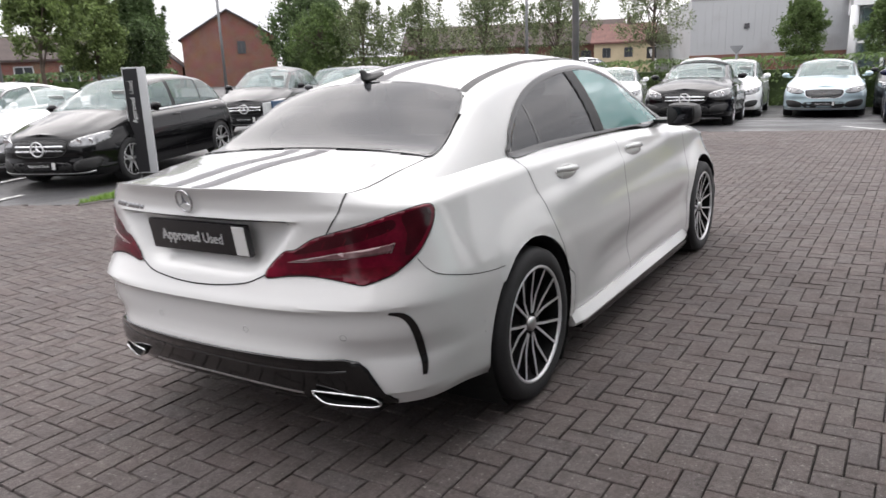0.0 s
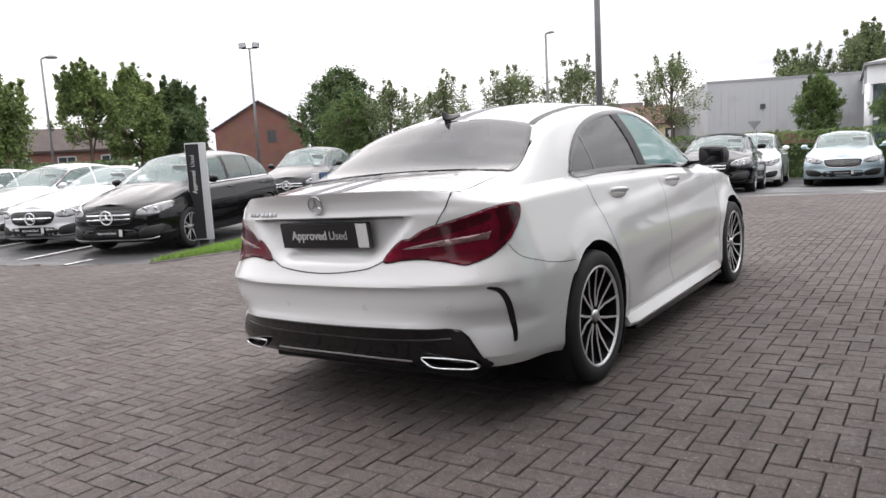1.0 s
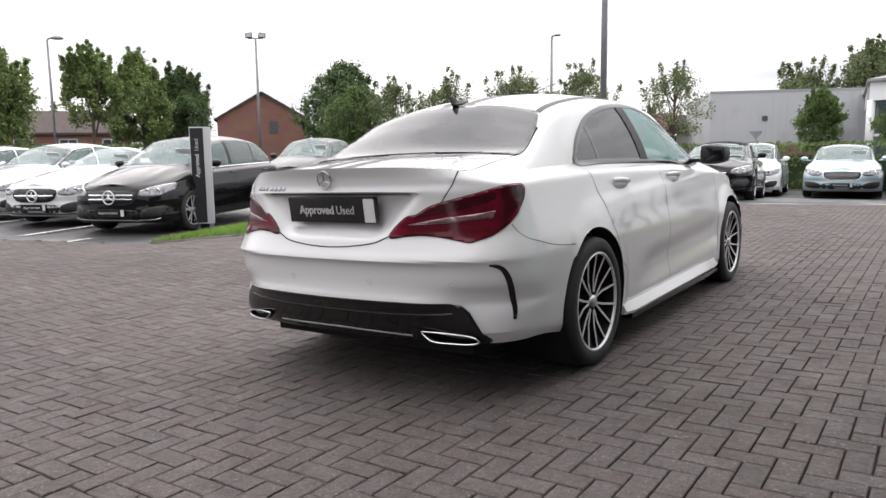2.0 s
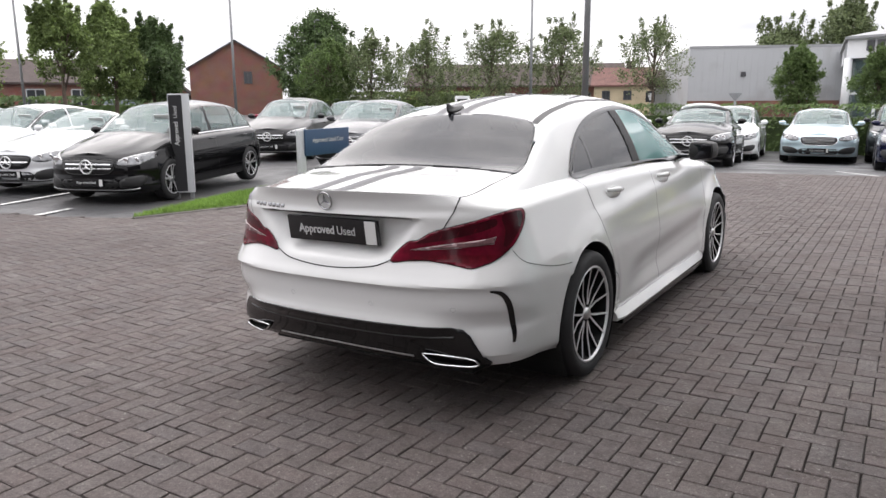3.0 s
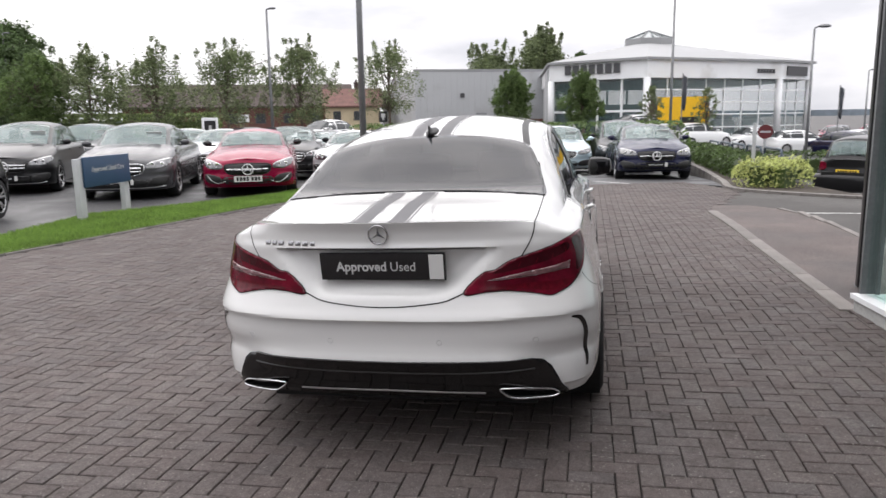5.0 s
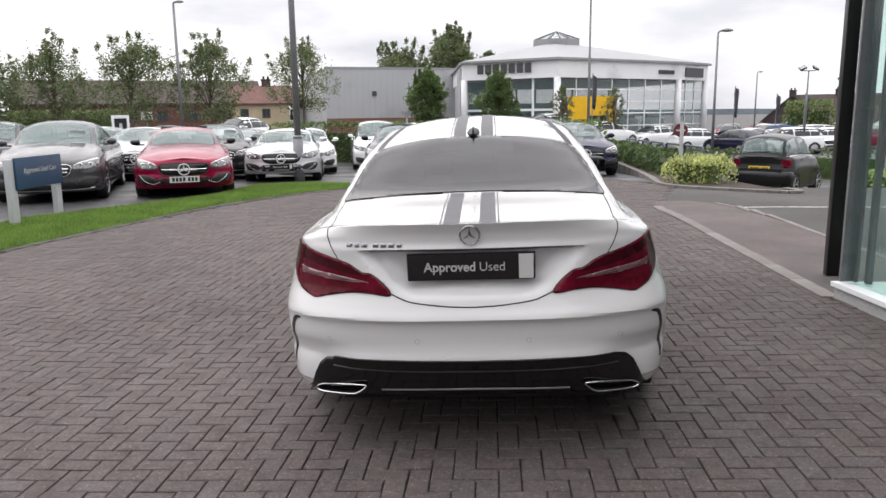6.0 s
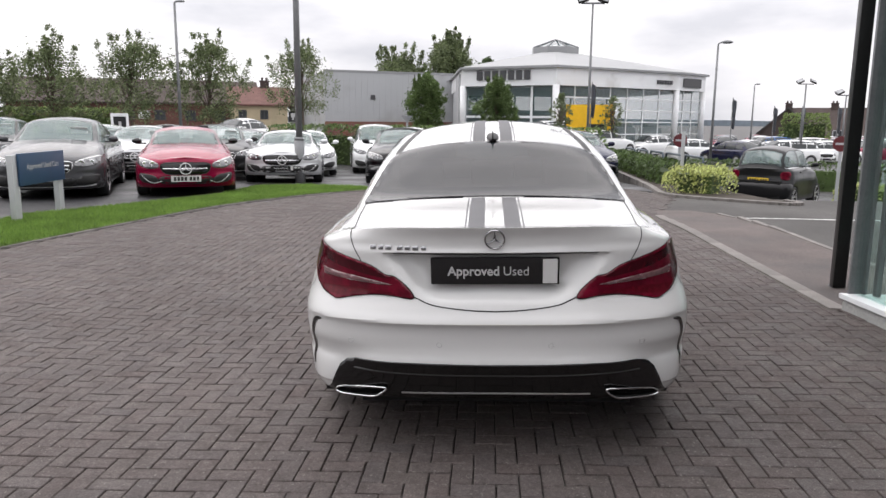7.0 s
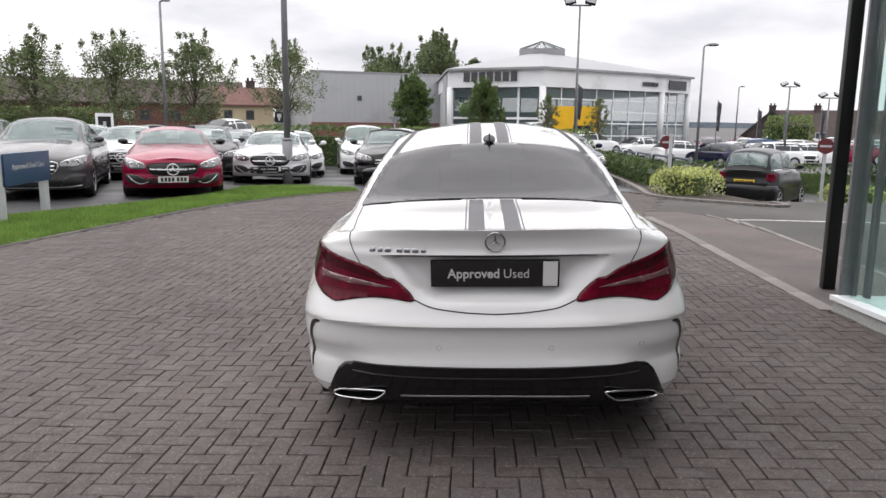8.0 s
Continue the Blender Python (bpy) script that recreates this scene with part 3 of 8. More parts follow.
def smooth_line(pts, n=8, closed=False):
    """Catmull-Rom points along a line in the plane or in space."""
    P = [Vector(p) if len(p) == 3 else Vector((p[0], p[1], 0)) for p in pts]
    m, out = len(P), []
    for i in range(m if closed else m - 1):
        a, b, c, d = (P[(i + k) % m] if closed else P[min(max(i + k, 0), m - 1)] for k in (-1, 0, 1, 2))
        for k in range(n):
            t = k / n
            out.append(0.5 * ((2 * b) + (c - a) * t + (2 * a - 5 * b + 4 * c - d) * t * t + (3 * b - a - 3 * c + d) * t ** 3))
    if not closed:
        out.append(P[-1])
    return out if len(pts[0]) == 3 else [(v.x, v.y) for v in out]


# ---- cars: a lofted shell, and patches laid on it ----
from mathutils.bvhtree import BVHTree


class Shell:
    """Half a car's skin as two grids: the belt strip round the flanks and both ends, and the cap above the beltline. The car's rear end is at y = 0, it points to +y."""

    def __init__(self, rear, rear_len, rear_n, nose, nose_len, nose_n, zb, xb, wide, zbot, g, zt, zr, xr, bulge=0.02, dent=None, length=4.6, bonnet=None):
        self.rear, self.nose, self.zb, self.xb, self.wide, self.zbot, self.g, self.zt, self.zr, self.xr = (pchip(t) for t in (rear, nose, zb, xb, wide, zbot, g, zt, zr, xr))
        self.rear_len, self.rear_n, self.nose_len, self.nose_n = rear_len, rear_n, nose_len, nose_n
        self.bulge, self.dent, self.length, self.bonnet = bulge, dent, length, bonnet

    def grid(self, n_rear, n_side, n_nose, rows, n_cap, arches=()):
        zr0 = self.zb(0)
        zf0 = self.zb(self.length)
        y0, y1 = self.rear(zr0), self.nose(zf0)
        cols = []
        for k in range(n_rear):
            a = math.pi / 2 * k / n_rear
            cols.append(("r", a, y0 + self.rear_len * (1 - math.cos(a) ** (2 / self.rear_n))))
        for k in range(n_side + 1):
            cols.append(("s", 0, y0 + self.rear_len + (y1 - self.nose_len - y0 - self.rear_len) * k / n_side))
        for k in range(n_nose - 1, -1, -1):
            a = math.pi / 2 * k / n_nose
            cols.append(("f", a, y1 - self.nose_len * (1 - math.cos(a) ** (2 / self.nose_n))))
        self.cols = cols
        strip = []
        for r in range(rows + 1):
            f, line = r / rows, []
            for kind, a, yn in cols:
                zb, zl = self.zb(yn), self.zbot(yn)
                z = zb + (zl - zb) * f
                if kind == "s":
                    y, s = yn, 1.0
                else:
                    n = self.rear_n if kind == "r" else self.nose_n
                    n = n + 0.9 * step(0.5, 0.3, z) + 0.35 * step(0.42, 0.55, z) * step(0.74, 0.62, z)
                    c, s = 1 - math.cos(a) ** (2 / n), math.sin(a) ** (2 / n)
                    if kind == "r":
                        yz = self.rear(z)
                        y = yz + (y0 + self.rear_len - yz) * c
                    else:
                        yz = self.nose(z)
                        y = yz - (yz - y1 + self.nose_len) * c
                xb = self.xb(y)
                x = (xb + (self.wide(y) - xb) * self.g(f)) * s
                p = (x, y, z)
                line.append(self.dent(*p) if self.dent else p)
            strip.append(line)
        for yc, zc, R in arches:
            ins = [[(p[1] - yc) ** 2 + (p[2] - zc) ** 2 < R * R and p[0] > 0.3 for p in line] for line in strip]
            moved = []
            for r in range(rows + 1):
                for c in range(len(cols)):
                    if ins[r][c] and any(not ins[i][j] for i in (r - 1, r, r + 1) for j in (c - 1, c, c + 1) if 0 <= i <= rows and 0 <= j < len(cols)):
                        x, y, z = strip[r][c]
                        k = R / max(1e-6, math.hypot(y - yc, z - zc))
                        moved.append((r, c, (x, yc + (y - yc) * k, max(zc + (z - zc) * k, 0.1))))
            for r, c, p in moved:
                strip[r][c] = p
        cap = []
        for c, (kind, a, yn) in enumerate(cols):
            xb, y, zb = strip[0][c]
            ratio = min(1.0, xb / max(1e-6, self.xb(y)))
            xr, zr, zt = self.xr(y) * ratio, self.zr(y), self.zt(y)
            zr, zt = max(zr, zb), max(zt, zb)
            n1 = n_cap // 2
            sec = []
            for k in range(n1):
                t = k / n1
                sec.append([xb + (xr - xb) * t + self.bulge * ratio * math.sin(math.pi * t) * min(1, (zr - zb) * 4), zb + (zr - zb) * t])
            for k in range(n_cap - n1 + 1):
                x = xr * (1 - k / (n_cap - n1))
                sec.append([x, zt - (zt - zr) * (x / max(1e-6, xr)) ** 2.3 if xr > 1e-5 else zt])
            for _ in range(2):
                sec = [sec[0]] + [[0.25 * sec[k - 1][q] + 0.5 * sec[k][q] + 0.25 * sec[k + 1][q] for q in (0, 1)] for k in range(1, len(sec) - 1)] + [sec[-1]]
            cap.append([(x, y, z + (self.bonnet(x, y) if self.bonnet else 0)) for x, z in sec])
        self.strip, self.cap, self.rows, self.n_cap = strip, cap, rows, n_cap
        self.arches = arches
        return self

    def faces(self, cut=None, arch=True):
        """Vertices and quads of the whole skin; cut(centre) leaves quads out."""
        V, F = [], []
        nc = len(self.cols)
        for sgn in (1, -1):
            base = len(V)
            for line in self.strip:
                V += [(x * sgn, y, z) for x, y, z in line]
            cb = len(V)
            for sec in self.cap:
                V += [(x * sgn, y, z) for x, y, z in sec]

            def add(q):
                c = [sum(V[i][k] for i in q) / 4 for k in range(3)]
                if arch and any((c[1] - yc) ** 2 + (c[2] - zc) ** 2 < (R - 1e-4) ** 2 and abs(c[0]) > 0.3 for yc, zc, R in self.arches):
                    return
                if cut and cut(c):
                    return
                F.append(q if sgn > 0 else q[::-1])

            for r in range(self.rows):
                for c in range(nc - 1):
                    a = base + r * nc + c
                    add((a, a + nc, a + nc + 1, a + 1))
            w = self.n_cap + 1
            for c in range(nc - 1):
                for q in range(w - 1):
                    a = cb + c * w + q
                    k = (a, a + w, a + w + 1, a + 1)
                    c4 = [sum(V[i][j] for i in k) / 4 for j in range(3)]
                    if cut and cut(c4):
                        continue
                    F.append(k[::-1] if sgn < 0 else k)
        return V, F


def skin(name, shell, cut, material, parent, smooth=38, label=""):
    V, F = shell.faces(cut)
    bm = bmesh.new()
    vs = [bm.verts.new(v) for v in V]
    for q in F:
        try:
            bm.faces.new([vs[i] for i in q])
        except ValueError:
            pass
    bmesh.ops.remove_doubles(bm, verts=bm.verts, dist=0.0004)
    bmesh.ops.delete(bm, geom=[v for v in bm.verts if not v.link_faces], context="VERTS")
    bmesh.ops.recalc_face_normals(bm, faces=bm.faces)
    return part(name, bm, material, parent, label, smooth)


def tree_of(shell):
    V, F = shell.faces(None, arch=False)
    return BVHTree.FromPolygons([Vector(v) for v in V], F)


def caster(tree, axis):
    """A way to lay plane points on the skin: 'rear' takes (x, z), 'right' and 'left' (y, z), 'top' (x, y), 'front' (x, z), or an angle for a slanted view of the tail corner, (s, z)."""
    def f(u, v, off):
        if axis == "rear":
            o, d = Vector((u, -2, v)), Vector((0, 1, 0))
        elif axis == "front":
            o, d = Vector((u, 9, v)), Vector((0, -1, 0))
        elif axis == "right":
            o, d = Vector((3, u, v)), Vector((-1, 0, 0))
        elif axis == "left":
            o, d = Vector((-3, u, v)), Vector((1, 0, 0))
        elif axis == "top":
            o, d = Vector((u, v, 4)), Vector((0, 0, -1))
        else:
            c, s = math.cos(axis), math.sin(axis)
            d = Vector((-s, c, 0))
            o = Vector((c * u, s * u, v)) - d * 4
        hit, nor, _, _ = tree.ray_cast(o, d)
        if hit is None:
            hit, nor, _, _ = tree.find_nearest(o + d * 2.6)
        if nor.dot(d) > 0:
            nor = -nor
        return hit + nor * off

    return f


def patch(bm, cast, outline, cell=0.03, off=0.003, skirt=0.012, mirror=False):
    """Fills a plane outline with small faces and lays it on the skin, with a rim that sinks into it."""
    t = bmesh.new()
    us, vs = [p[0] for p in outline], [p[1] for p in outline]
    t.faces.new([t.verts.new((u, v, 0)) for u, v in outline])
    bmesh.ops.triangulate(t, faces=t.faces[:])
    for k in (0, 1):
        lo, hi = (min(us), max(us)) if k == 0 else (min(vs), max(vs))
        c = lo + cell
        while c < hi - 1e-4:
            bmesh.ops.bisect_plane(t, geom=t.verts[:] + t.edges[:] + t.faces[:], dist=1e-5, plane_co=(c, 0, 0) if k == 0 else (0, c, 0), plane_no=(1, 0, 0) if k == 0 else (0, 1, 0))
            c += cell
    bmesh.ops.dissolve_limit(t, angle_limit=0.0001, verts=[], edges=[], delimit=set())
    rim = [e for e in t.edges if e.is_boundary]
    flat = {v: (v.co.x, v.co.y) for v in t.verts}
    for v in t.verts:
        v.co = cast(*flat[v], off)
    if skirt:
        r = bmesh.ops.extrude_edge_only(t, edges=rim)
        top = {v: v for v in flat}
        for e in [g for g in r["geom"] if isinstance(g, bmesh.types.BMVert)]:
            near = min((o for ed in e.link_edges for o in ed.verts if o is not e and o in flat), key=lambda o: (o.co - e.co).length, default=None)
            if near is not None:
                e.co = cast(*flat[near], off - skirt)
    bmesh.ops.recalc_face_normals(t, faces=t.faces)
    add_bm(bm, t, mirror)


def add_bm(bm, t, mirror=False):
    vm = {}
    for v in t.verts:
        vm[v] = bm.verts.new((-v.co.x, v.co.y, v.co.z) if mirror else v.co)
    for f in t.faces:
        q = [vm[v] for v in f.verts]
        try:
            bm.faces.new(q[::-1] if mirror else q)
        except ValueError:
            pass
    t.free()


def ribbon(bm, cast, line, width, off=0.0012, closed=False, mirror=False, n=6, raised=0.0):
    """A narrow band along a plane line, laid on the skin."""
    pts = smooth_line(line, n, closed)
    m = len(pts)
    rows = []
    for i, p in enumerate(pts):
        a, b = (pts[(i - 1) % m], pts[(i + 1) % m]) if closed else (pts[max(i - 1, 0)], pts[min(i + 1, m - 1)])
        dx, dy = b[0] - a[0], b[1] - a[1]
        k = math.hypot(dx, dy) or 1
        nx, ny = -dy / k, dx / k
        w = width if not callable(width) else width(i / max(1, m - 1))
        offs = (-0.5, -0.2, 0.2, 0.5) if raised else (-0.5, 0.5)
        rows.append([cast(p[0] + nx * w * o, p[1] + ny * w * o, off + (raised if abs(o) < 0.4 else 0)) for o in offs])
    vs = [[bm.verts.new((-q.x, q.y, q.z) if mirror else q) for q in r] for r in rows]
    for i in range(m if closed else m - 1):
        A, B = vs[i], vs[(i + 1) % m]
        for k in range(len(A) - 1):
            q = (A[k], B[k], B[k + 1], A[k + 1])
            bm.faces.new(q[::-1] if mirror else q)

# ---- ground ----
def sheet(name, poly, z0, z1, material, label, category, parent=None):
    bm = bmesh.new()
    prism(bm, poly, z0, z1)
    bmesh.ops.recalc_face_normals(bm, faces=bm.faces)
    return tagged(obj(name, bm, material, parent), label, category, kind="structure")


def fall(x, y):
    """The neighbouring car park lies lower than the paving, and the sales rows slope down behind it."""
    return -0.70 * step(5.2, 6.0, x) * step(10.9, 14.0, y) - 0.45 * step(7, 12, x) * step(20, 40, y) - 0.34 * step(12.3, 22.0, y) * step(38.0, 28.0, y) * step(5.2, 4.2, x) - 0.12 * step(-5.9, -7.4, x) * step(1.6, 3.6, y) * step(9.2, 7.2, y)


def drape(ob, ys):
    """Cuts a sheet across at the given y and lets it follow the fall of the land."""
    bm = bmesh.new()
    bm.from_mesh(ob.data)
    for x in (-9.0, -8.0, -7.4, -7.1, -6.8, -6.5, -6.2, -5.9):
        bmesh.ops.bisect_plane(bm, geom=bm.verts[:] + bm.edges[:] + bm.faces[:], dist=1e-5, plane_co=(x, 0, 0), plane_no=(1, 0, 0))
    for y in ys:
        bmesh.ops.bisect_plane(bm, geom=bm.verts[:] + bm.edges[:] + bm.faces[:], dist=1e-5, plane_co=(0, y, 0), plane_no=(0, 1, 0))
    for v in bm.verts:
        v.co.z += fall(min(v.co.x, 4.2), v.co.y)
    bm.to_mesh(ob.data)
    bm.free()


def terrain(name, xs, ys, z, material, label):
    bm = bmesh.new()
    g = [[bm.verts.new((x, y, z + fall(x, y))) for x in xs] for y in ys]
    for a, b in zip(g, g[1:]):
        for k in range(len(xs) - 1):
            bm.faces.new((a[k], a[k + 1], b[k + 1], b[k]))
    return tagged(obj(name, bm, material, smooth=60), label, "ground", kind="structure")


terrain("ground", [-900, -300, -100, -40, -10, 3.5, 4.2, 4.8, 5.2, 5.6, 6, 6.5, 7, 7.5, 10, 15, 20, 25, 30, 60, 200, 900], [-300, -60, -10, 5, 9.5, 10.2, 10.6, 11, 11.25, 11.5, 12, 12.5, 13, 13.5, 14, 14.5, 15, 16, 17, 18, 19, 20, 21, 22, 24, 26, 28, 30, 32, 34, 36, 38, 40, 60, 150, 400, 1200], -0.08, M["far_ground"], "wide worn tarmac ground reaching the horizon")


# ---- paving, kerbs, grass, car park ----
U = 0.0915
PAVED = [(-6.2, -7.0), (6.0, -7.0), (6.0, 1.0), (2.9, 1.4), (2.60, 2.5), (2.60, 8.35), (3.6, 11.6), (2.9, 13.6), (-2.4, 12.1), (-3.4, 10.9), (-4.35, 9.0), (-4.85, 7.2), (-5.3, 4.9), (-5.75, 3.1), (-6.9, 2.6), (-12, 1.4), (-16, -1.0), (-16, -7.0)]


def camber(x, y):
    """The paving falls a little across, from the side road towards the grass."""
    return 0.0244 * (x + 0.02) * step(6.0, 3.9, x) * step(-4.4, -1.4, x) * step(9.0, 6.0, y)


bed = sheet("paving_bed", PAVED, -0.09, -0.015, M["joint"], "dark sand bed under the block paving", "paving")
def bank(ob):
    """Cuts a sheet along the walk and across it and lets it follow the camber."""
    bm = bmesh.new()
    bm.from_mesh(ob.data)
    for k in range(44):
        bmesh.ops.bisect_plane(bm, geom=bm.verts[:] + bm.edges[:] + bm.faces[:], dist=1e-5, plane_co=(-4.5 + 0.25 * k, 0, 0), plane_no=(1, 0, 0))
    for y in (5.9, 6.4, 6.9, 7.4, 7.9, 8.4, 9.1):
        bmesh.ops.bisect_plane(bm, geom=bm.verts[:] + bm.edges[:] + bm.faces[:], dist=1e-5, plane_co=(0, y, 0), plane_no=(0, 1, 0))
    for v in bm.verts:
        v.co.z += camber(v.co.x, v.co.y)
    bm.to_mesh(ob.data)
    bm.free()


bank(bed)


def paver_mesh(w, l):
    bm = bmesh.new()
    g, c = 0.0030, 0.0034
    lo = [bm.verts.new(p) for p in ((g, g, -0.02), (w - g, g, -0.02), (w - g, l - g, -0.02), (g, l - g, -0.02))]
    mi = [bm.verts.new(p) for p in ((g, g, -c), (w - g, g, -c), (w - g, l - g, -c), (g, l - g, -c))]
    hi = [bm.verts.new(p) for p in ((g + c, g + c, 0), (w - g - c, g + c, 0), (w - g - c, l - g - c, 0), (g + c, l - g - c, 0))]
    for a, b in ((lo, mi), (mi, hi)):
        for k in range(4):
            bm.faces.new((a[k], a[(k + 1) % 4], b[(k + 1) % 4], b[k]))
    bm.faces.new(hi)
    me = bpy.data.meshes.new("paver")
    bm.to_mesh(me)
    bm.free()
    me.materials.append(M["paver"])
    return me


def lay_paving():
    rnd = random.Random(4)
    flat, upright = paver_mesh(2 * U, U), paver_mesh(U, 2 * U)
    field = empty("block_paving", pose(0, 0, 0), "grey-brown herringbone block paving, worn and slightly damp", "paving", kind="structure")
    V, F, near = [], [], []
    for i in range(-178, 67):
        for j in range(-77, 153):
            t = (i - j) % 4
            if t not in (0, 3):
                continue
            x, y = 0.0229 + i * U, -0.0256 + j * U
            cx, cy = (x + U, y + U / 2) if t == 0 else (x + U / 2, y + U)
            if not inside(PAVED, cx, cy) or cy < -4.2 and abs(cx) > 4:
                continue
            if t == 0:
                w, l = 2 * U, U
            else:
                w, l = U, 2 * U
            dz, tx, ty, tw = rnd.uniform(-0.0025, 0.001), rnd.uniform(-0.012, 0.012), rnd.uniform(-0.012, 0.012), rnd.uniform(-0.008, 0.008)
            if 0.95 < cx < 2.1 and -1.0 < cy < 1.0 or -2.3 < cx < -0.9 and -1.0 < cy < 0.8 and len(near) < 300:
                near.append((x, y, t, dz, tx, ty))
                continue
            g, c = 0.0030, 0.0034
            b = len(V)
            for ins, z in ((g, -0.017), (g, -c), (g + c, 0.0)):
                for px, py in ((ins, ins), (w - ins, ins), (w - ins, l - ins), (ins, l - ins)):
                    qx, qy = px - w / 2 + rnd.uniform(-0.0022, 0.0022), py - l / 2 + rnd.uniform(-0.0022, 0.0022)
                    V.append((cx + qx - tw * qy, cy + qy + tw * qx, z + dz + camber(cx + qx, cy + qy) + tx * qx * 0.6 + ty * qy * 0.6))
            for a in (b, b + 4):
                for k in range(4):
                    F.append((a + k, a + (k + 1) % 4, a + 4 + (k + 1) % 4, a + 4 + k))
            F.append((b + 8, b + 9, b + 10, b + 11))
    me = bpy.data.meshes.new("paver_field")
    me.from_pydata(V, [], F)
    me.materials.append(M["paver_field"])
    ob = new("paver_field", me)
    ob.parent = field
    ob["kind"] = "stuff"
    for x, y, t, dz, tx, ty in near[:300]:
        p = new("paver", flat if t == 0 else upright)
        p.parent = field
        p.matrix_local = Matrix.Translation((x, y, dz + camber(x, y))) @ Euler((ty * 0.6, tx * 0.6 - (camber(x + U, y) - camber(x, y)) / U, 0)).to_matrix().to_4x4()


drape(sheet("car_park", [(-60, 2.2), (-16, 0.2), (-12, 1.6), (-6.9, 2.8), (-5.9, 3.1), (-5.0, 8.0), (-2.5, 12.2), (2.9, 13.7), (3.9, 12.2), (4.2, 15.0), (4.4, 40), (-60, 60)], -0.06, -0.012, M["asphalt"], "damp dark asphalt of the sales car park", "road"), [1.6, 2.1, 2.6, 3.1, 3.6, 7.2, 7.7, 8.2, 8.7, 9.2] + [12.3 + 0.8 * k for k in range(33)])
bank(sheet("side_path", [(2.60, 2.3), (2.60, 8.5), (2.75, 9.25), (3.3, 9.35), (3.64, 8.9), (3.76, 8.3), (3.69, 5.7), (3.69, 2.3)], -0.06, 0.006, M["path"], "reddish brown tarmac path beside the kerb", "pavement"))
bank(sheet("side_road", [(3.71, 2.3), (3.71, 5.7), (3.78, 8.3), (3.66, 8.92), (3.31, 9.38), (2.74, 9.28), (2.58, 8.5), (3.55, 11.45), (3.95, 11.55), (30, 10.2), (60, 8), (60, -4), (3.71, -4)], -0.06, -0.008, M["road"], "grey asphalt side road", "road"))
terrain("far_car_park", [5.2, 5.4, 5.6, 5.8, 6.0, 6.2, 6.5, 7, 7.5, 9, 12, 15, 18, 22, 26, 30, 60, 95], [11.6, 11.9, 12.3, 12.8, 13.4, 14, 14.6, 16, 20, 24, 28, 32, 36, 40, 70], -0.02, M["asphalt"], "asphalt of the neighbouring dealership's car park")


def kerb_run(pts, w, z0, z1, label, unit=0.6):
    """Kerb stones along a line, each a piece of its own."""
    run = empty("kerb", pose(0, 0, 0), label, "kerb", kind="structure")
    for (xa, ya), (xb, yb) in zip(pts, pts[1:]):
        L = math.hypot(xb - xa, yb - ya)
        n = max(1, round(L / unit))
        for k in range(n):
            bm = bmesh.new()
            box(bm, 0.003, L / n - 0.003, -w / 2, w / 2, z0, z1, 0.006)
            o = part("kerb_stone", bm, M["kerb"], run)
            o.matrix_local = pose(xa + (xb - xa) * k / n, ya + (yb - ya) * k / n, camber(xa + (xb - xa) * k / n, ya + (yb - ya) * k / n), 0, 0, math.degrees(math.atan2(yb - ya, xb - xa)))
    return run


kerb_run([(2.60, 2.62), (2.59, 5.6), (2.615, 8.45)], 0.135, -0.1, 0.011, "weathered concrete kerb along the paving")
kerb_run([(3.70, 2.4), (3.70, 5.7), (3.77, 8.3), (3.63, 8.9)], 0.075, -0.1, 0.012, "flush concrete edging of the path")
GRASS_OUT = [(-5.80, 3.02), (-5.36, 4.85), (-4.92, 7.0), (-4.45, 8.95), (-3.5, 10.85), (-2.45, 12.05)]
GRASS_IN = [(-2.6, 12.45), (-3.9, 12.75), (-4.9, 12.3), (-5.05, 10.4), (-5.75, 9.0), (-6.75, 7.2), (-6.5, 5.2)]
kerb_run(smooth_line(GRASS_OUT, 3), 0.06, -0.1, 0.018, "thin concrete edging of the grass strip", 0.9)
sheet("grass_verge", smooth_line(GRASS_OUT, 3) + GRASS_IN, -0.1, 0.03, M["soil"], "soil of the grass verge", "verge")


def grass(name, poly, count, z, seed, label):
    rnd = random.Random(seed)
    V, F = [], []
    xs, ys = [p[0] for p in poly], [p[1] for p in poly]
    while len(F) < count:
        x, y = rnd.uniform(min(xs), max(xs)), rnd.uniform(min(ys), max(ys))
        if not inside(poly, x, y):
            continue
        a, h, w = rnd.uniform(0, 6.28), rnd.uniform(0.025, 0.065), rnd.uniform(0.004, 0.008)
        lx, ly = rnd.uniform(-0.03, 0.03), rnd.uniform(-0.03, 0.03)
        b = len(V)
        V += [(x - w * math.cos(a), y - w * math.sin(a), z), (x + w * math.cos(a), y + w * math.sin(a), z), (x + lx, y + ly, z + h)]
        F.append((b, b + 1, b + 2))
    me = bpy.data.meshes.new(name)
    me.from_pydata(V, [], F)
    me.materials.append(M["grass"])
    return tagged(new(name, me), label, "grass", kind="stuff")


grass("grass", smooth_line(GRASS_OUT, 3) + GRASS_IN, 60000, 0.028, 3, "short bright green lawn grass on the verge")


